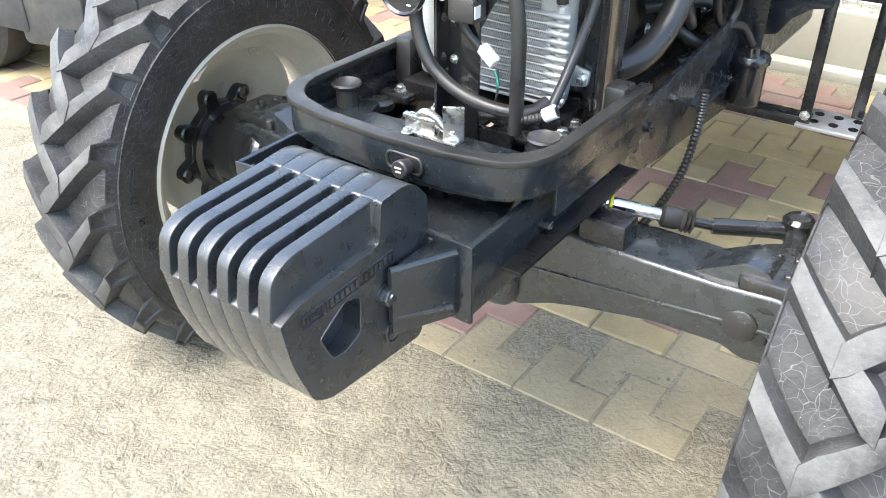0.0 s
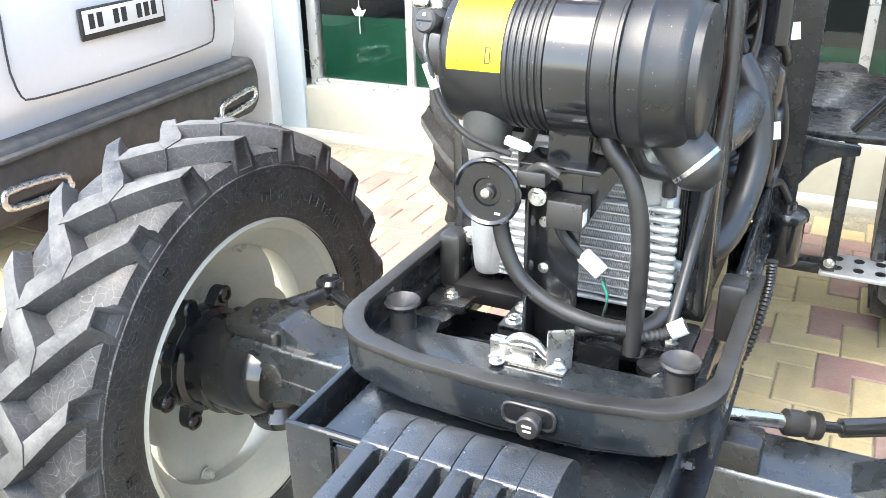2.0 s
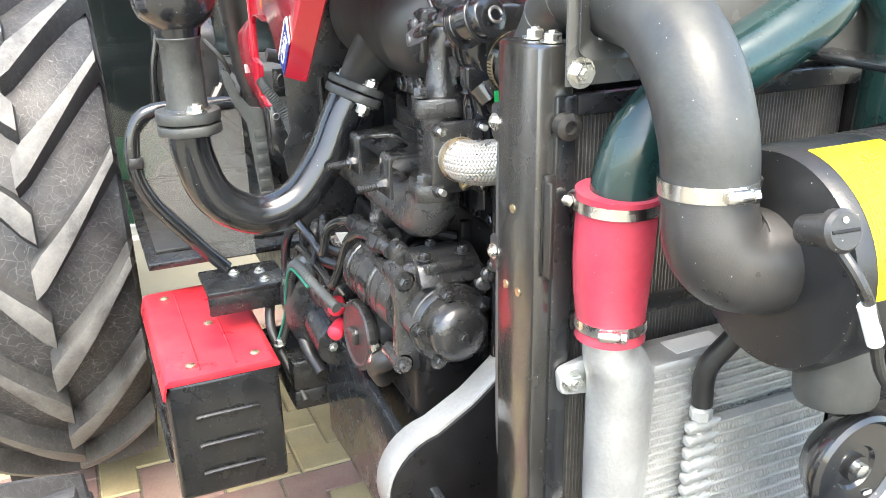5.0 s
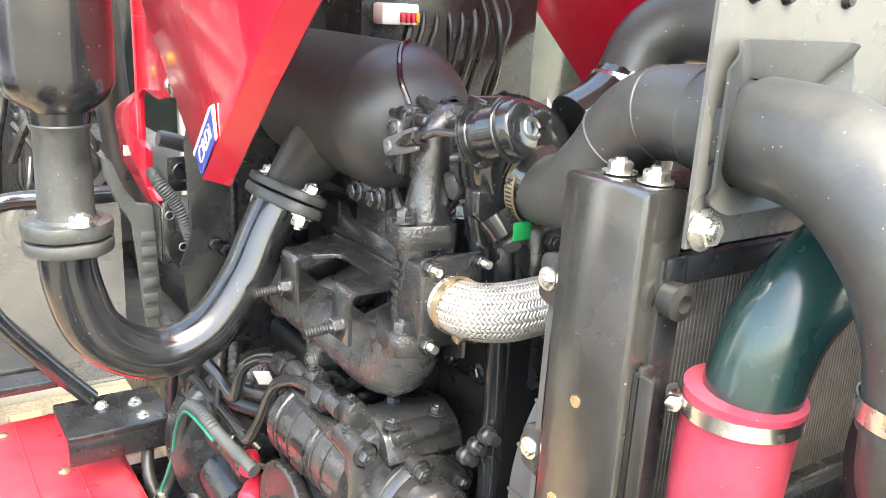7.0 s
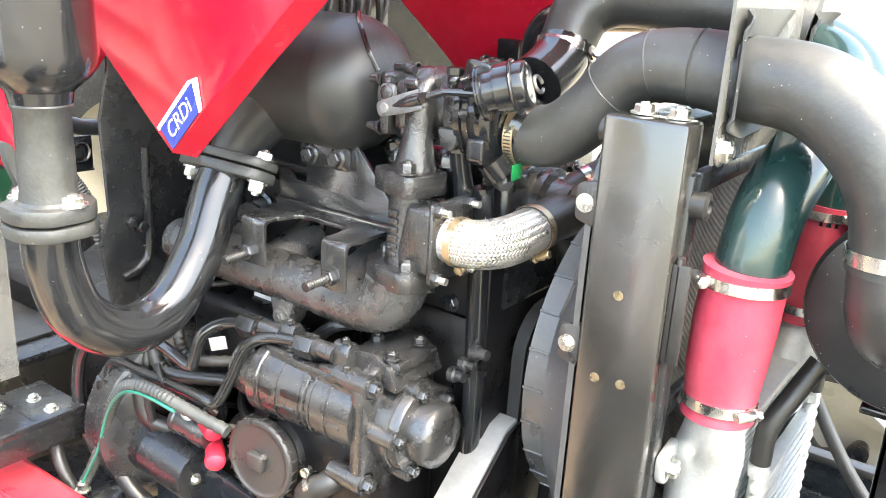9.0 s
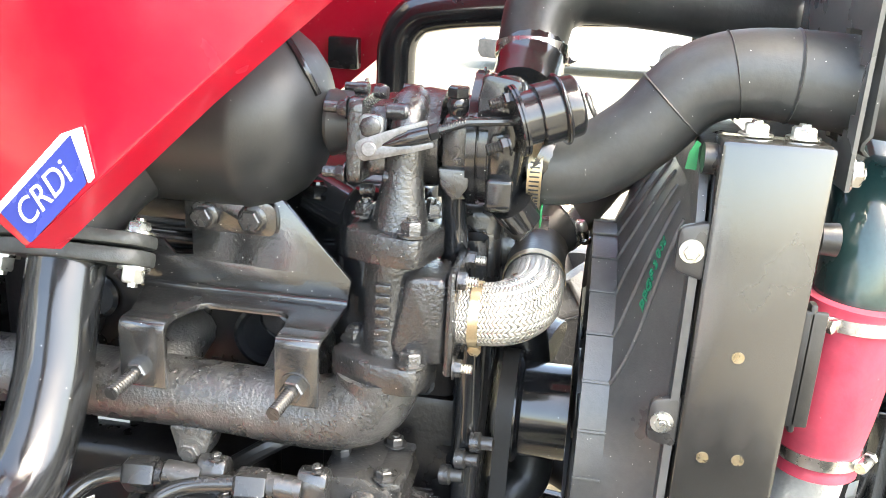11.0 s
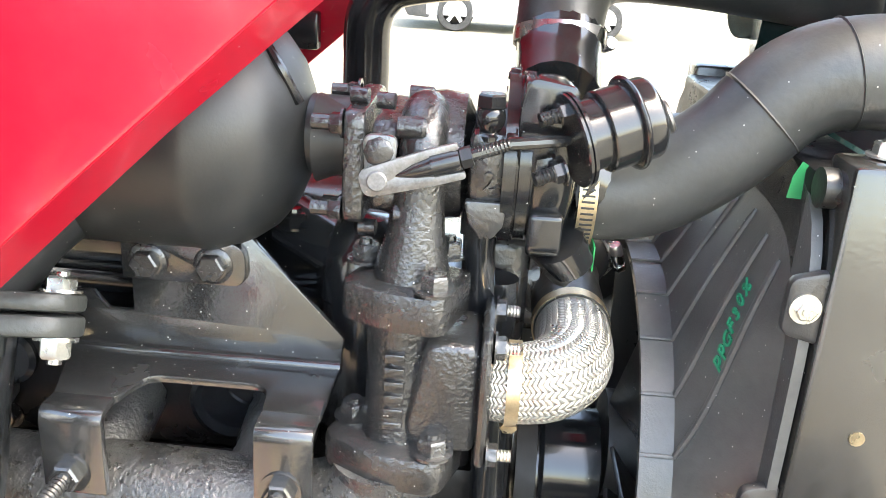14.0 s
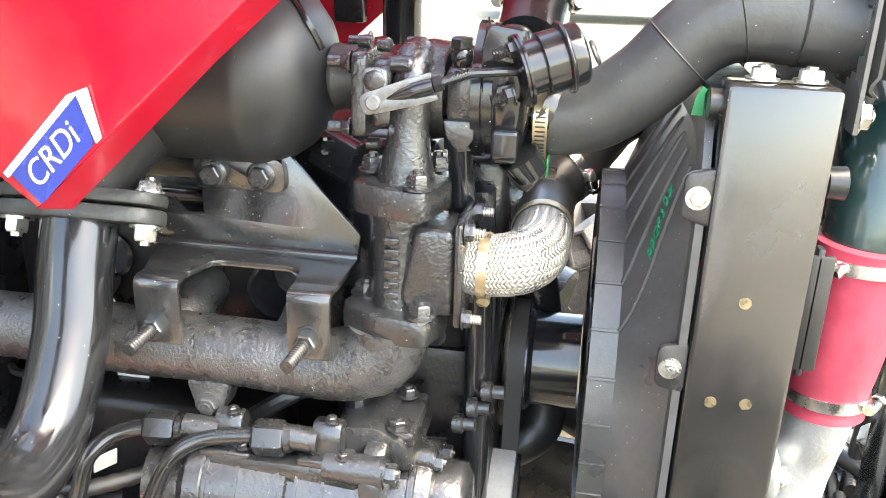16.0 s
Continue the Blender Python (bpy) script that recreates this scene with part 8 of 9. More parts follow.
    part("stripe", tube([(-0.5155, 0.506, 0.888), (-0.5195, 0.548, 0.893), (-0.5205, 0.590, 0.888), (-0.5205, 0.619, 0.869), (-0.5205, 0.645, 0.833), (-0.5225, 0.671, 0.769), (-0.5335, 0.706, 0.699)], 0.0022, 6), M_TEAL, lm, "green stripe")
    # starter and filler cap
    sm = part("starter_motor", join(
        lathe([(0.018, 0), (0.036, 0.003), (0.038, 0.008), (0.038, 0.09), (0.0385, 0.091), (0.0385, 0.094), (0.038, 0.095), (0.038, 0.16), (0.05, 0.165), (0.055, 0.19)], (-0.466, 0.520, 0.768), (0.05, 1, 0.02), 32),
        lathe([(0.018, 0), (0.022, 0.002), (0.022, 0.09)], (-0.46, 0.50, 0.86), (0.05, 1, 0.02), 24)), M_SATIN, tractor, "black cylindrical starter motor")
    for x, z in ((-0.485, 0.80), (-0.455, 0.79)):
        bolt(sm, (x + 0.006, 0.519, z - 0.030), (0, -1, 0), 0.006, 0.006, M_ZINC)
    for at, d in (((-0.478, 0.484, 0.857), (-0.35, -0.9, 0.05)), ((-0.482, 0.474, 0.822), (-0.5, -0.6, -0.1))):
        part("terminal_boot", lathe([(0.007, -0.036), (0.010, -0.026), (0.0125, -0.012), (0.0125, 0.002), (0.0135, 0.006), (0.012, 0.012), (0.006, 0.016), (0.0, 0.017)], at, d, 18), M_REDCAP, sm, "red rubber terminal boot")
    part("cable", tube([(-0.462, 0.492, 0.868), (-0.475, 0.52, 0.885), (-0.49, 0.56, 0.90), (-0.47, 0.60, 0.92)], 0.004, 8), M_RUBBER, sm)
    n0, c0 = Vector((-1.0, -0.06, 0.05)).normalized(), Vector((-0.463, 0.403, 0.843))
    fc = part("filler_cap", lathe([(0.034, -0.045), (0.038, -0.004), (0.050, -0.003), (0.052, 0.0), (0.052, 0.010), (0.0495, 0.0125), (0.046, 0.0130), (0.044, 0.0115), (0.040, 0.0110), (0.020, 0.0118), (0.0, 0.012)], c0, n0, 56), M_PLAST, tractor, "round black oil filler cap")
    u0 = n0.cross(Vector((0, 0, 1))).normalized()
    g0 = basis(c0 + n0 * 0.011, u0, n0.cross(u0))
    part("grip", join(moved(bx(-0.013, 0.013, -0.011, 0.011, 0.0, 0.010, 0.003, 3), g0), moved(bx(-0.017, 0.017, -0.004, 0.004, 0.0, 0.007, 0.002), g0 @ Matrix.Rotation(0.7, 4, "Z"))), M_PLAST, fc)
    for k in range(24):
        part("grip_rib", moved(bx(0.0512, 0.0534, -0.0022, 0.0022, -0.010, 0.0005, 0.0006), g0 @ Matrix.Rotation(2 * math.pi * k / 24, 4, "Z")), M_PLAST, fc)
    part("filler_neck", tube([(-0.452, 0.403, 0.843), (-0.43, 0.404, 0.841), (-0.39, 0.41, 0.83), (-0.34, 0.41, 0.82)], [0.044, 0.046, 0.046, 0.046], 28), M_PUMP, fc)
    eh = part("elbow_hose", tube([(-0.455, 0.34, 0.80), (-0.47, 0.325, 0.83), (-0.465, 0.30, 0.85), (-0.44, 0.29, 0.86)], 0.015, 16), M_RUBBER, tractor, "black rubber elbow hose")
    clamp(eh, (-0.468, 0.315, 0.842), (0.1, -0.8, 0.6), 0.0155, 0.008, 90)
    # dark mass of the lower engine
    part("oil_sump", join(bx(-0.36, -0.09, 0.20, 0.70, 0.52, 0.70, 0.03, 3), bx(-0.42, -0.33, 0.27, 0.62, 0.60, 0.76, 0.03, 3)), M_CAST, tractor, "black cast oil sump")
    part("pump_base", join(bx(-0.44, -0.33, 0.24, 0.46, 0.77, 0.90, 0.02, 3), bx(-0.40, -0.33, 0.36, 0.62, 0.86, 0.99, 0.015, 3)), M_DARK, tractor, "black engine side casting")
    rngh = random.Random(11)
    for i in range(16):
        y = 0.26 + 0.022 * i
        z = 0.90 + rngh.uniform(-0.10, 0.11)
        h = part("hose", tube([(-0.345, y, z), (-0.385 - rngh.uniform(0, 0.02), y + 0.02, z + rngh.uniform(-0.02, 0.03)), (-0.39, y + 0.07, z + rngh.uniform(-0.04, 0.04)), (-0.35, y + 0.11, z + rngh.uniform(-0.06, 0.02))], rngh.choice((0.004, 0.006, 0.008)), 10, 5), M_RUBBER, tractor, "thin black hose on the block")
        if i % 3 == 0:
            bolt(h, (-0.36, y + 0.01, z + 0.04), (-1, 0, 0), 0.008, 0.008, M_BLACK)
    for k, (y0, z0, y1, z1, r) in enumerate(((0.66, 0.93, 0.50, 0.90, 0.010), (0.68, 0.86, 0.56, 0.80, 0.012), (0.60, 0.96, 0.46, 0.94, 0.008), (0.70, 0.80, 0.60, 0.70, 0.011), (0.64, 0.90, 0.58, 0.74, 0.007))):
        part("hose", tube([(-0.44, y0, z0), (-0.468, y0 * 0.7 + y1 * 0.3, z0 + 0.015), (-0.472, (y0 + y1) / 2, (z0 + z1) / 2 - 0.012), (-0.43, y1, z1)], r, 12, 6 if k % 2 else 14, rib=0.0 if k % 2 else 0.0013), M_RUBBER, tractor, "black hose beside the starter")
    sol = part("starter_solenoid", join(lathe([(0.006, -0.012), (0.018, -0.010), (0.020, 0.0), (0.020, 0.050), (0.022, 0.052), (0.022, 0.058)], (-0.470, 0.500, 0.840), (0.05, 1, 0.02), 24), lathe([(0.004, -0.024), (0.004, -0.010)], (-0.476, 0.500, 0.846), (0.05, 1, 0.02), 10)), M_PUMP, tractor, "black starter solenoid with terminals")
    bolt(sol, (-0.483, 0.52, 0.868), (-0.5, -0.4, 0.7), 0.008, 0.010, M_ZINC)
    part("lead", tube([(-0.483, 0.52, 0.876), (-0.49, 0.50, 0.880), (-0.488, 0.47, 0.874), (-0.47, 0.44, 0.872)], 0.0032, 8), M_RUBBER, sol)
    for y, z in ((0.60, 0.88), (0.63, 0.82), (0.57, 0.86), (0.66, 0.77)):
        part("flywheel_bolt", hexa((-0.435, y, z), (-1, -0.3, 0.1), 0.010, 0.010), M_PUMP, sol)
    part("bell_housing", lathe([(0.10, 0), (0.13, 0.02), (0.135, 0.06), (0.12, 0.08)], (-0.40, 0.615, 0.79), (0.2, 1, 0), 36), M_PUMP, tractor, "black cast bell housing rim")
    part("paper_tag", moved(bx(-0.010, 0.010, -0.0006, 0.0006, -0.014, 0.014, 0), basis((-0.455, 0.495, 0.962), (0.7, -0.6, 0.1), (0.5, 0.6, 0.5))), M_WHITEP, tractor, "folded white paper tag")
    part("data_plate", moved(bx(-0.016, 0.016, -0.010, 0.010, -0.0006, 0.0006, 0), basis((-0.362, 0.518, 0.985), (0, -1, 0), (0.3, 0, 1))), M_WHITEP, tractor, "small white data plate")


pump_group()


# open hood and the red bodywork behind it
def hood():
    side = [(0.468, 1.217), (0.368, 1.308), (0.29, 1.378), (-0.12, 1.735), (0.25, 2.15), (1.1, 1.75), (0.66, 1.375), (0.585, 1.315), (0.50, 1.243)]
    hd = part("hood", prism(side, "x", -0.532, -0.526, 0.0025), M_RED, tractor, "glossy red engine hood swung open")
    bm = bmesh.new()
    a = [bm.verts.new((-0.5315, y, z)) for y, z in ((0.468, 1.217), (0.368, 1.308), (0.29, 1.378), (-0.12, 1.735))]
    b = [bm.verts.new((-0.505, y, z)) for y, z in ((0.460, 1.209), (0.345, 1.318), (0.263, 1.390), (-0.147, 1.747))]
    for i in range(3):
        bm.faces.new((a[i], a[i + 1], b[i + 1], b[i]))
    ex = bmesh.ops.extrude_face_region(bm, geom=bm.faces[:])
    bmesh.ops.translate(bm, vec=(0.004, 0.003, 0.002), verts=[v for v in ex["geom"] if isinstance(v, bmesh.types.BMVert)])
    bmesh.ops.recalc_face_normals(bm, faces=bm.faces)
    part("front_lip", bm, M_RED, hd)
    bm = prism([(0.438, 1.246), (0.378, 1.30), (0.29, 1.378), (-0.12, 1.735), (0.25, 2.15), (1.1, 1.75), (0.66, 1.375), (0.585, 1.315), (0.50, 1.243)], "x", 0.076, 0.082, 0.0025)
    part("far_side", bm, M_RED, hd)
    part("top_skin", prism([(-0.12, 1.735), (0.25, 2.15), (0.245, 2.155), (-0.126, 1.74)], "x", -0.532, 0.082, 0.0), M_RED, hd)
    for y, z in ((0.424, 1.303), (0.36, 1.33)):
        bolt(hd, (0.076, y, z), (-1, 0, 0), 0.009, 0.008, M_SATIN)
    part("stay", bx(0.055, 0.074, 0.40, 0.44, 1.285, 1.325, 0.003), M_SATIN, hd)
    # badge
    m = basis((-0.5330, 0.4455, 1.2585), (0.0, -0.70, 0.72), (0.0, 0.72, 0.70)) @ Matrix.Scale(1.16, 4)
    bd = part("badge", moved(prism(round_poly([(-0.033, -0.012), (0.020, -0.012), (0.036, 0.012), (-0.033, 0.012)], [0.002, 0.002, 0.002, 0.002]), "z", 0, 0.001, 0), m), M_BLUE, hd, "blue badge with silver edge and lettering")
    part("badge_edge", moved(prism(round_poly([(-0.036, 0.0115), (-0.036, 0.0155), (0.030, 0.0155), (0.042, 0.010), (0.026, -0.013), (0.021, -0.013), (0.034, 0.0115)], 0.001), "z", 0, 0.0012, 0), m), M_SILVER, bd)
    mm = m @ Matrix(((1, 0.25, 0, 0), (0, 1, 0, 0), (0, 0, 1, 0), (0, 0, 0, 1))) @ Matrix.Translation((-0.004, 0.0005, 0.0012))
    words("CRDi", 0.0195, mm, M_SILVER, bd, "lettering", 0.0003)
    # red strut panel behind the muffler
    sp = part("hood_strut_panel", prism(round_poly([(0.63, 1.60), (0.86, 1.60), (0.858, 1.262), (0.985, 1.222), (1.004, 1.200), (0.965, 1.140), (0.84, 1.107), (0.79, 1.104), (0.776, 1.119), (0.825, 1.125), (0.824, 1.182), (0.853, 1.188), (0.853, 1.252), (0.83, 1.266), (0.757, 1.261), (0.67, 1.276), (0.645, 1.30)], 0.006), "x", -0.494, -0.486, 0.002), M_RED, tractor, "red inner hood panel with a notched lower end")
    part("fold", tube([(-0.4945, 0.857, 1.50), (-0.4945, 0.857, 1.262), (-0.4945, 0.855, 1.190), (-0.4945, 0.826, 1.184), (-0.4945, 0.827, 1.126)], 0.003, 8, 3, smooth=False), M_RED, sp)
    part("slot", bx(-0.4955, -0.493, 0.945, 0.953, 1.150, 1.166, 0.001), M_WHITEP, sp)
    part("washer_bolt", join(lathe([(0.015, 0), (0.015, 0.002), (0.012, 0.004)], (-0.494, 0.689, 1.288), (-1, 0, 0), 24), hexa((-0.498, 0.689, 1.288), (-1, 0, 0), 0.008, 0.004, False)), M_ZINC, sp, "zinc bolt on a washer")


hood()


# bulkhead, fuse box and clutter behind the engine
def bulkhead():
    pts = [(-0.49, 0.60), (-0.485, 0.95), (-0.50, 1.06), (-0.485, 1.10), (-0.49, 1.22), (-0.475, 1.28), (-0.475, 1.75), (0.06, 1.75), (0.06, 0.60)]
    b = part("bulkhead", prism(pts, "y", 0.662, 0.668, 0.002), M_SATIN, tractor, "black pressed steel bulkhead behind the engine")
    part("pressed_rib", tube([(-0.43, 0.660, 1.18), (-0.43, 0.660, 1.05), (-0.445, 0.660, 1.02), (-0.47, 0.66, 1.01)], 0.006, 10), M_SATIN, b)
    part("pressed_rib", tube([(-0.40, 0.660, 1.34), (-0.22, 0.660, 1.34), (-0.20, 0.66, 1.30)], 0.006, 10), M_SATIN, b)
    for x, z in ((-0.455, 1.085), (-0.44, 1.075), (-0.20, 1.40), (-0.16, 1.44), (-0.30, 1.42), (-0.34, 1.37)):
        bolt(b, (x, 0.662, z), (0, -1, 0), 0.008, 0.008, M_SATIN)
    fb = part("fuse_box", bx(-0.285, -0.232, 0.535, 0.56, 1.375, 1.40, 0.003), M_WHITEP, tractor, "cream fuse box with coloured fuses")
    for i in range(4):
        part("fuse", bx(-0.26 + 0.007 * i, -0.255 + 0.007 * i, 0.530, 0.536, 1.378, 1.390, 0.001), (M_REDCAP, M_REDCAP, M_REDCAP, M_ORANGE)[i], fb)
    part("fuse_bracket", bx(-0.30, -0.12, 0.56, 0.57, 1.33, 1.45, 0.003), M_SATIN, tractor, "black bracket behind the fuse box")
    rng = random.Random(8)
    for i in range(9):
        x = -0.24 + 0.02 * i
        part("cable", tube([(x, 0.60, 1.45), (x + 0.01, 0.56, 1.38), (x + rng.uniform(-0.02, 0.02), 0.57, 1.30), (x, 0.60, 1.24)], rng.choice((0.004, 0.006)), 8), M_RUBBER, tractor, "black cable bundle")
    hg = part("hinge_bracket", join(prism(round_poly([(-0.500, 1.125), (-0.484, 1.128), (-0.482, 1.085), (-0.462, 1.080), (-0.460, 1.040), (-0.480, 1.030), (-0.500, 1.055)], 0.003), "y", 0.735, 0.741, 0.001), bx(-0.502, -0.497, 0.735, 0.78, 1.04, 1.12, 0.002)), M_BRACKET, tractor, "black steel hinge bracket with holes")
    for x, z in ((-0.491, 1.108), (-0.474, 1.062)):
        part("hole_rim", lathe([(0.005, 0), (0.0065, 0.001), (0.005, 0.002)], (x, 0.735, z), (0, -1, 0), 16, cap=False), M_BARE, hg)
    pl = part("latch_plate", join(bx(-0.488, -0.452, 0.742, 0.746, 1.140, 1.186, 0.001), tube([(-0.488, 0.742, 1.186), (-0.488, 0.742, 1.140), (-0.452, 0.742, 1.140)], 0.0015, 6, smooth=False)), M_SATIN, tractor, "black latch plate with a round opening")
    part("opening_rim", lathe([(0.012, 0), (0.014, 0.002), (0.012, 0.003)], (-0.470, 0.742, 1.165), (0, -1, 0), 24, cap=False), M_BRACKET, pl)
    part("loom", tube([(-0.505, 0.76, 1.165), (-0.500, 0.74, 1.150), (-0.486, 0.735, 1.130), (-0.474, 0.73, 1.105), (-0.466, 0.735, 1.080), (-0.455, 0.74, 1.04)], 0.0095, 12, 14, rib=0.0016), M_LOOM, tractor, "corrugated grey cable loom")
    part("cross_tube", tube([(-0.484, 0.80, 1.202), (-0.47, 0.80, 1.199), (-0.432, 0.80, 1.186), (-0.30, 0.80, 1.17)], 0.0115, 14, smooth=False), M_SOOT, tractor, "grey steel cross tube")
    cv = part("edge_cover", join(prism(round_poly([(-0.571, 1.192), (-0.561, 1.186), (-0.548, 1.150), (-0.531, 1.126), (-0.512, 1.123), (-0.508, 1.04), (-0.503, 0.94), (-0.524, 0.94), (-0.533, 1.04), (-0.538, 1.098), (-0.556, 1.130), (-0.569, 1.165)], 0.004), "y", 0.738, 0.752, 0.003)), M_LOOM, tractor, "grey plastic slatted edge cover")
    for k in range(6):
        z = 0.965 + 0.022 * k
        part("slat", bx(-0.530, -0.510, 0.734, 0.740, z, z + 0.014, 0.002), M_LOOM, cv)
    # upright hose frame on the far side of the engine
    part("hood_frame", tube([(0.0, 0.339, 1.10), (0.0, 0.338, 1.20), (0.0, 0.338, 1.28), (0.0, 0.337, 1.325), (0.0, 0.325, 1.350), (0.0, 0.30, 1.364), (0.0, 0.22, 1.375), (0.0, 0.05, 1.385)], 0.0235, 20), M_BLACK, tractor, "glossy black tubular frame")
    # far-side intake hoses
    h2 = part("intake_hose", tube([(-0.250, 0.163, 1.335), (-0.238, 0.163, 1.356), (-0.224, 0.156, 1.384), (-0.205, 0.128, 1.402), (-0.195, 0.07, 1.402), (-0.188, 0.0, 1.394), (-0.18, -0.07, 1.382)], [0.030, 0.031, 0.033, 0.035, 0.035, 0.034, 0.032], 22), M_DUCT, tractor, "ribbed black intake hose")
    clamp(h2, (-0.246, 0.163, 1.344), (0.35, 0, 1), 0.0315, 0.010, 200)


bulkhead()


# battery box and footstep bracket
def battery_box():
    b = part("battery_box", bx(-0.740, -0.552, 0.610, 1.00, 0.485, 0.712, 0.010, 3), M_SATIN, tractor, "black steel battery box with a red lid")
    for i in range(3):
        z = 0.535 + 0.055 * i
        part("louvre", join(tube([(-0.693, 0.609, z - 0.006), (-0.69, 0.606, z), (-0.60, 0.606, z), (-0.597, 0.609, z - 0.004)], 0.0035, 8, 4)), M_SATIN, b)
        part("louvre", join(tube([(-0.741, 0.68, z - 0.006), (-0.744, 0.69, z), (-0.744, 0.90, z)], 0.0035, 8, 4)), M_SATIN, b)
    lid = part("lid", prism(round_poly([(-0.746, 0.690), (-0.738, 0.724), (-0.56, 0.726), (-0.550, 0.716), (-0.552, 0.712), (-0.737, 0.712), (-0.742, 0.688)], [0.001, 0.012, 0.006, 0.001, 0.001, 0.001, 0.001]), "y", 0.604, 0.985, 0.0015), M_REDBOX, b, "red painted steel lid with rivets")
    for x in (-0.68, -0.62):
        part("lid_bead", tube([(x, 0.62, 0.7255), (x, 0.97, 0.7255)], 0.0022, 6, smooth=False), M_REDBOX, lid)
    for x, y in ((-0.693, 0.642), (-0.585, 0.642), (-0.639, 0.795), (-0.70, 0.945)):
        part("rivet", lathe([(0.0085, 0), (0.0085, 0.002), (0.0055, 0.004), (0.0, 0.0045)], (x, y, 0.725), (0, 0, 1), 16), M_BRASS, lid)
    br = part("footboard_bracket", join(bx(-0.640, -0.495, 0.735, 0.85, 0.796, 0.808, 0.003), bx(-0.640, -0.495, 0.735, 0.742, 0.762, 0.80, 0.003)), M_SATIN, tractor, "black steel footboard bracket")
    part("lap_joint", bx(-0.568, -0.562, 0.743, 0.84, 0.806, 0.810, 0.001), M_SATIN, br)
    for x, y in ((-0.58, 0.81), (-0.535, 0.80), (-0.535, 0.755)):
        bolt(br, (x, y, 0.808), (0, 0, 1), 0.0075, 0.007)
    gd = part("guard_tube", tube([(-0.588, 0.835, 0.812), (-0.64, 0.835, 0.875), (-0.70, 0.84, 0.955), (-0.722, 0.845, 1.02), (-0.714, 0.85, 1.085), (-0.682, 0.85, 1.115), (-0.60, 0.85, 1.117), (-0.54, 0.85, 1.117)], 0.0125, 16, 6), M_BLACK, tractor, "black tubular guard beside the cab")
    pn = part("guard_pane", prism([(-0.59, 0.83), (-0.70, 0.975), (-0.712, 1.03), (-0.705, 1.08), (-0.68, 1.105), (-0.53, 1.105), (-0.53, 0.83)], "y", 0.842, 0.846, 0), M_PANE, gd, "clear plastic pane with a grey haze")
    for x, z in ((-0.65, 0.888), (-0.62, 0.85), (-0.718, 1.03)):
        part("pane_clip", bx(x - 0.012, x + 0.012, 0.832, 0.85, z - 0.01, z + 0.01, 0.003), M_PLAST, gd)
    part("cable_clutter", tube([(-0.52, 0.78, 0.78), (-0.535, 0.74, 0.72), (-0.52, 0.70, 0.66), (-0.50, 0.66, 0.60)], 0.009, 12), M_RUBBER, tractor, "black cables beside the battery box")
    part("mounting_stud", hexa((-0.53, 0.70, 0.70), (0, 0, 1), 0.008, 0.012), M_ZINC, tractor, "zinc battery clamp bolt")
    part("chassis_bracket", join(bx(-0.52, -0.36, 0.66, 0.72, 0.62, 0.68, 0.006), bx(-0.52, -0.36, 0.66, 0.95, 0.58, 0.62, 0.006)), M_SATIN, tractor, "black chassis bracket by the battery")


battery_box()


def rear_wheel(side):
    cx = CX + side * 0.70
    cy, cz, ro, rr, half = 1.79, 0.68, 0.70, 0.36, 0.180
    t = part("rear_wheel", tyre_bm(ro, rr, half, 0.050, cx, cy, cz), M_TYRE, tractor, "tall lugged rear tyre, grey with dust")
    n = 19
    for i in range(n):
        for s in (-1, 1):
            ang = 2 * math.pi * (i + (0.5 if s > 0 else 0)) / n
            tread_bar(lug_bm(ro, 0.052, half, ang, s, cx, cy, cz, -0.36, 0.086, 0.030, 0.11), t, cx, cy, cz, M_RLUG)
    part("rim", lathe([(rr + 0.015, -0.16), (rr, -0.14), (rr - 0.03, -0.05), (rr - 0.03, 0.05), (rr, 0.14), (rr + 0.015, 0.16)], (cx, cy, cz), (1, 0, 0), 48, cap=False), M_RIM, t)
    part("wheel_disc", lathe([(0.02, 0), (rr - 0.03, 0.02), (rr - 0.03, 0.03), (0.02, 0.01)], (cx, cy, cz), (1, 0, 0), 48), M_RIM, t)


rear_wheel(-1)
rear_wheel(1)
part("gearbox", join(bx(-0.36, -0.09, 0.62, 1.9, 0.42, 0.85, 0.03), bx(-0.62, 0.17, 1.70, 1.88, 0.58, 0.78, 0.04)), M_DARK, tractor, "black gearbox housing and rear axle")


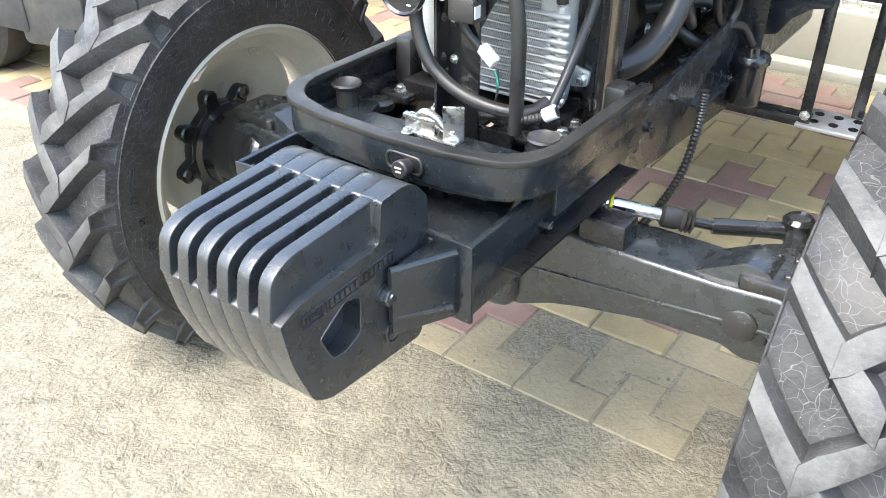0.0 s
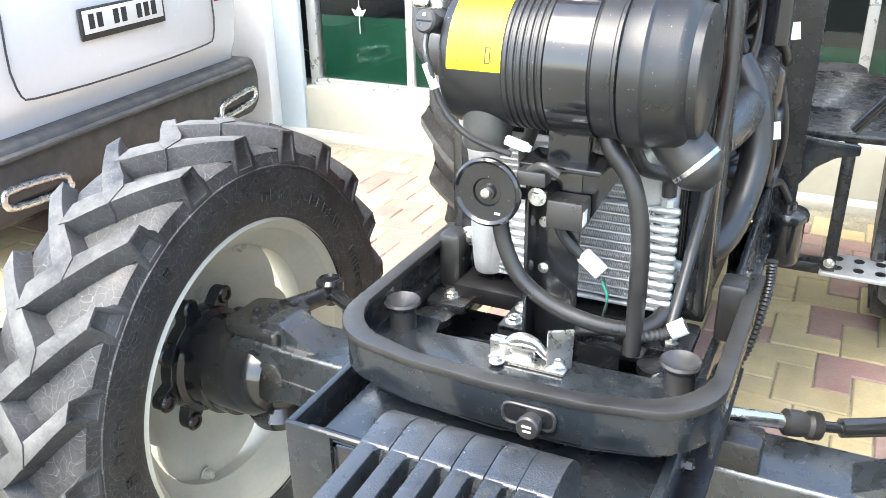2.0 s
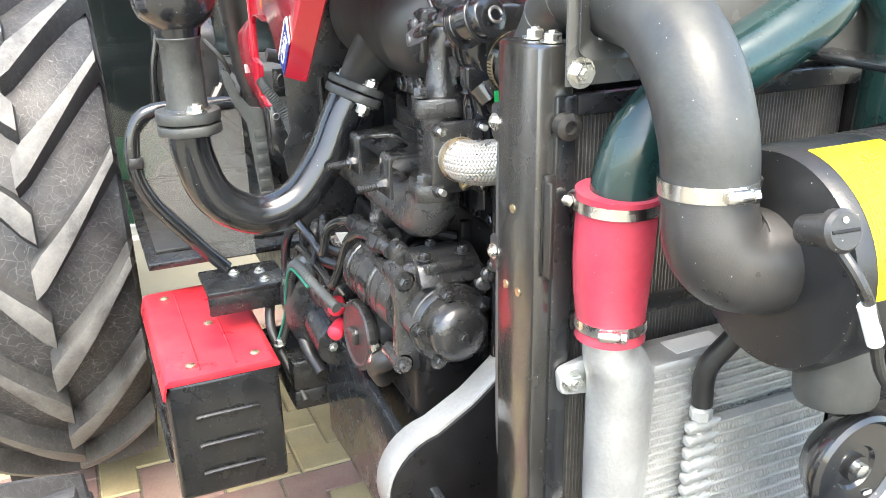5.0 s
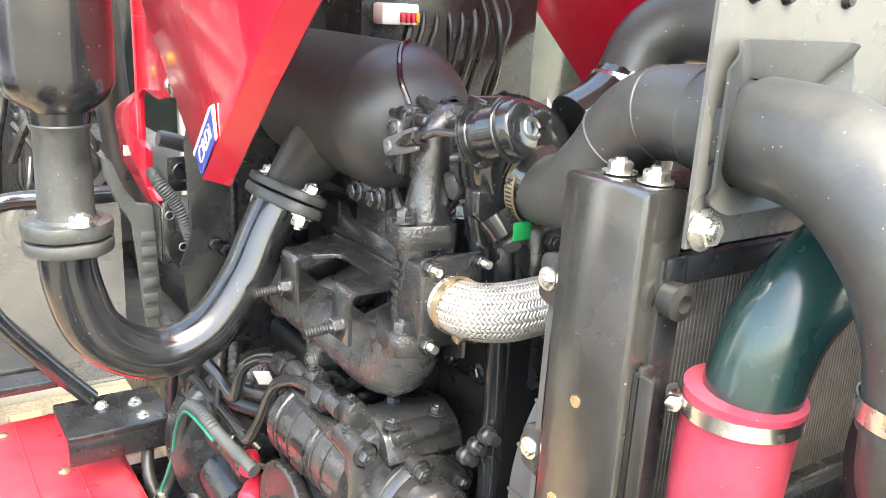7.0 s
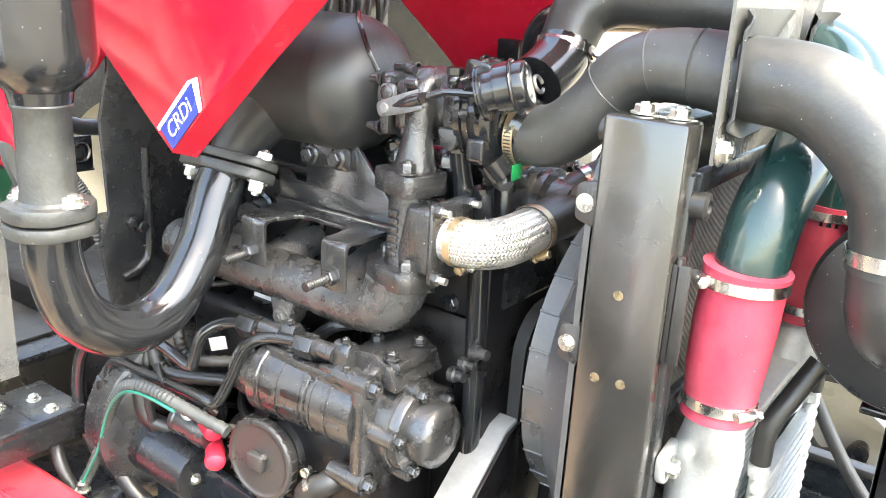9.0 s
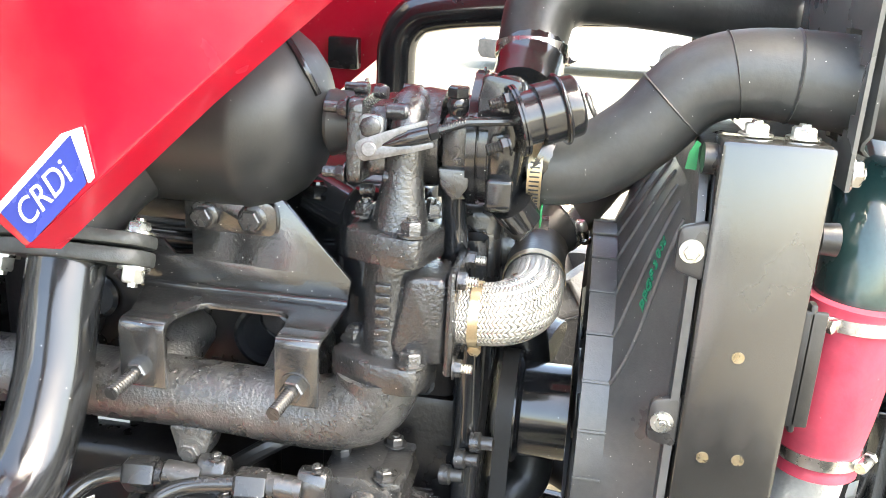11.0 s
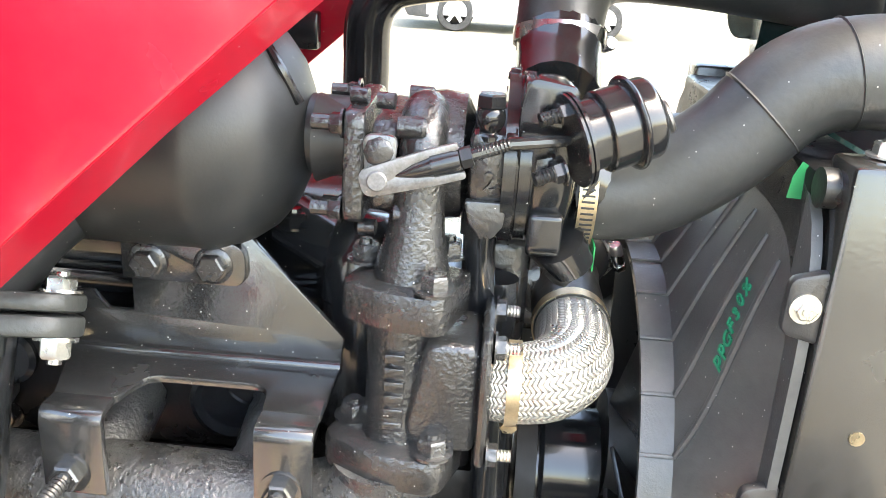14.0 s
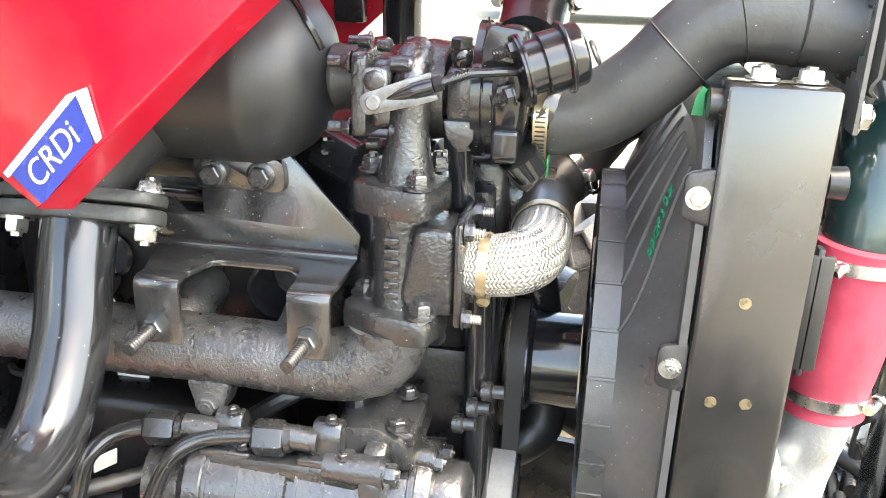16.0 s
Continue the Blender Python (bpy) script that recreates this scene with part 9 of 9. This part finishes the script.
# operator's platform seen past the muffler
def platform():
    con = part("console", join(prism(round_poly([(1.22, 0.92), (1.22, 1.20), (1.30, 1.26), (1.60, 1.26), (1.60, 0.92)], 0.02), "x", -0.60, -0.50, 0.008), bx(-0.56, -0.30, 1.30, 1.60, 0.90, 1.10, 0.02)), M_PLAST, tractor, "black console with control levers")
    for i in range(5):
        part("gate_rib", bx(-0.606, -0.598, 1.235, 1.30, 1.10 + 0.022 * i, 1.112 + 0.022 * i, 0.002), M_PLAST, con)
    lv = part("control_lever", tube([(-0.555, 1.25, 1.215), (-0.575, 1.25, 1.195), (-0.592, 1.25, 1.16), (-0.60, 1.25, 1.08), (-0.598, 1.25, 1.045), (-0.57, 1.25, 1.02), (-0.50, 1.25, 1.01)], 0.009, 12), M_BLACK, tractor, "bent black control lever")
    part("knob", lathe([(0.006, -0.012), (0.013, -0.006), (0.015, 0.004), (0.010, 0.012), (0.0, 0.014)], (-0.568, 1.25, 1.235), (-0.2, 0, 1), 20), M_ORANGE, lv, "yellow lever knob")
    lv = part("control_lever", tube([(-0.64, 1.28, 1.02), (-0.632, 1.28, 1.12), (-0.615, 1.28, 1.20), (-0.61, 1.28, 1.30)], 0.008, 12), M_BLACK, tractor, "upright black control lever")
    part("grip", lathe([(0.008, 0), (0.014, 0.01), (0.015, 0.04), (0.011, 0.055), (0, 0.06)], (-0.61, 1.28, 1.27), (0.05, 0, 1), 16), M_PLAST, lv)
    rng = random.Random(31)
    for i in range(12):
        x, z = rng.uniform(-0.62, -0.48), rng.uniform(1.02, 1.22)
        h = part("cable", tube([(x, 1.20, z), (x + rng.uniform(-0.04, 0.04), 1.18, z - 0.05), (x + rng.uniform(-0.06, 0.06), 1.21, z - 0.12)], rng.choice((0.005, 0.008, 0.012)), 8), M_RUBBER, con)
    part("steering_column", tube([(-0.50, 1.05, 1.40), (-0.46, 1.15, 1.18), (-0.42, 1.2, 1.0)], 0.03, 16), M_PLAST, tractor, "black steering column")
    part("platform_floor", bx(-0.72, 0.25, 0.95, 1.60, 0.785, 0.80, 0.003), M_SATIN, tractor, "black steel platform floor")
    part("floor_mat", bx(-0.70, -0.36, 1.0, 1.5, 0.8005, 0.808, 0.002), M_RUBBER, tractor, "ribbed rubber floor mat")


platform()

# ---- interlocking pavers of the forecourt, last because they are many ----
def pavers():
    base = bx(-4.2, 5.2, -0.6, WALL_Y - 0.1, -0.05, -0.006, 0)
    bed = part("pavement", base, M_SAND)
    tagged(bed, "forecourt of yellow and red interlocking pavers", "pavement", kind="structure")
    u, v = 0.1035, 0.108
    g = 0.0025
    def ell(second):
        if second:
            pts = [(g, -g), (u - g, -g), (u - g, -v - g), (2 * u - g, -v - g), (2 * u - g, -2 * v + g), (g, -2 * v + g)]
        else:
            pts = [(g, -g), (2 * u - g, -g), (2 * u - g, -v + g), (u - g, -v + g), (u - g, -2 * v + g), (g, -2 * v + g)]
        return prism([(a - u, b + v) for a, b in pts], "z", -0.03, 0.0, 0.004, 1)
    shapes = {}
    for key, fl in (("a", False), ("b", True)):
        for c, m in (("y", M_PYEL), ("r", M_PRED), ("d", M_PDUST)):
            me = bpy.data.meshes.new("paver")
            bm = ell(fl)
            bm.to_mesh(me)
            bm.free()
            me.materials.append(m)
            shapes[key + c] = me
    rng = random.Random(4)
    near = []
    for j in range(-2, 9):
        top = 0.962 + 3 * v * (j - 3) + 3 * v
        for i in range(-22, 27):
            x0 = -0.908 + 2 * u * i + (u * 0.4 if j % 2 else 0)
            c = "r" if rng.random() < (0.75 if (i + 2 * j) % 5 < 2 else 0.28) else "y"
            d = "r" if rng.random() < (0.75 if (i + 2 * j) % 5 in (1, 2) else 0.28) else "y"
            near.append(("a" + c, x0 + u, top - v, rng.uniform(-0.003, 0.001)))
            near.append(("b" + d, x0 + 2 * u, top - 2 * v, rng.uniform(-0.003, 0.001)))
    near = [((q[0][0] + 'd',) + q[1:]) if q[2] < 0.30 + 0.16 * math.sin(q[1] * 2.3) + 0.1 * (q[1] + 0.4) * (q[1] > -0.4) + rng.uniform(-0.06, 0.06) else q for q in near]
    near = [q for q in near if -4.0 < q[1] < 5.0 and -0.5 < q[2] < WALL_Y - 0.2]
    # the front rows lie buried under blown sand
    near = [q for q in near if q[0][1] != 'd' or q[2] > 0.02 + 0.07 * math.sin(q[1] * 3.1)]
    near = [q[:3] + (q[3] - 0.0035,) if q[0][1] == 'd' else q for q in near]
    near.sort(key=lambda q: (q[1] + 0.6) ** 2 + (q[2] - 1.0) ** 2)
    for key, x, y, z in near[:300]:
        ob = new("paver", shapes[key])
        ob.parent = bed
        ob.location = Vector((x, y, z)) - THING_AT[bed.name]
    for c, m in (("y", M_PYEL), ("r", M_PRED), ("d", M_PDUST)):
        verts, faces = [], []
        for key, x, y, z in near[300:]:
            if key[1] != c:
                continue
            me = shapes[key]
            o = len(verts)
            verts += [(v.co.x + x, v.co.y + y, v.co.z + z) for v in me.vertices]
            faces += [[o + q for q in p.vertices] for p in me.polygons]
        me = bpy.data.meshes.new("pavers_beyond")
        me.from_pydata(verts, [], faces)
        me.materials.append(m)
        ob = new("pavers_beyond", me)
        ob.parent = bed
        ob.location = -THING_AT[bed.name]
        tagged(ob, kind="stuff")


pavers()
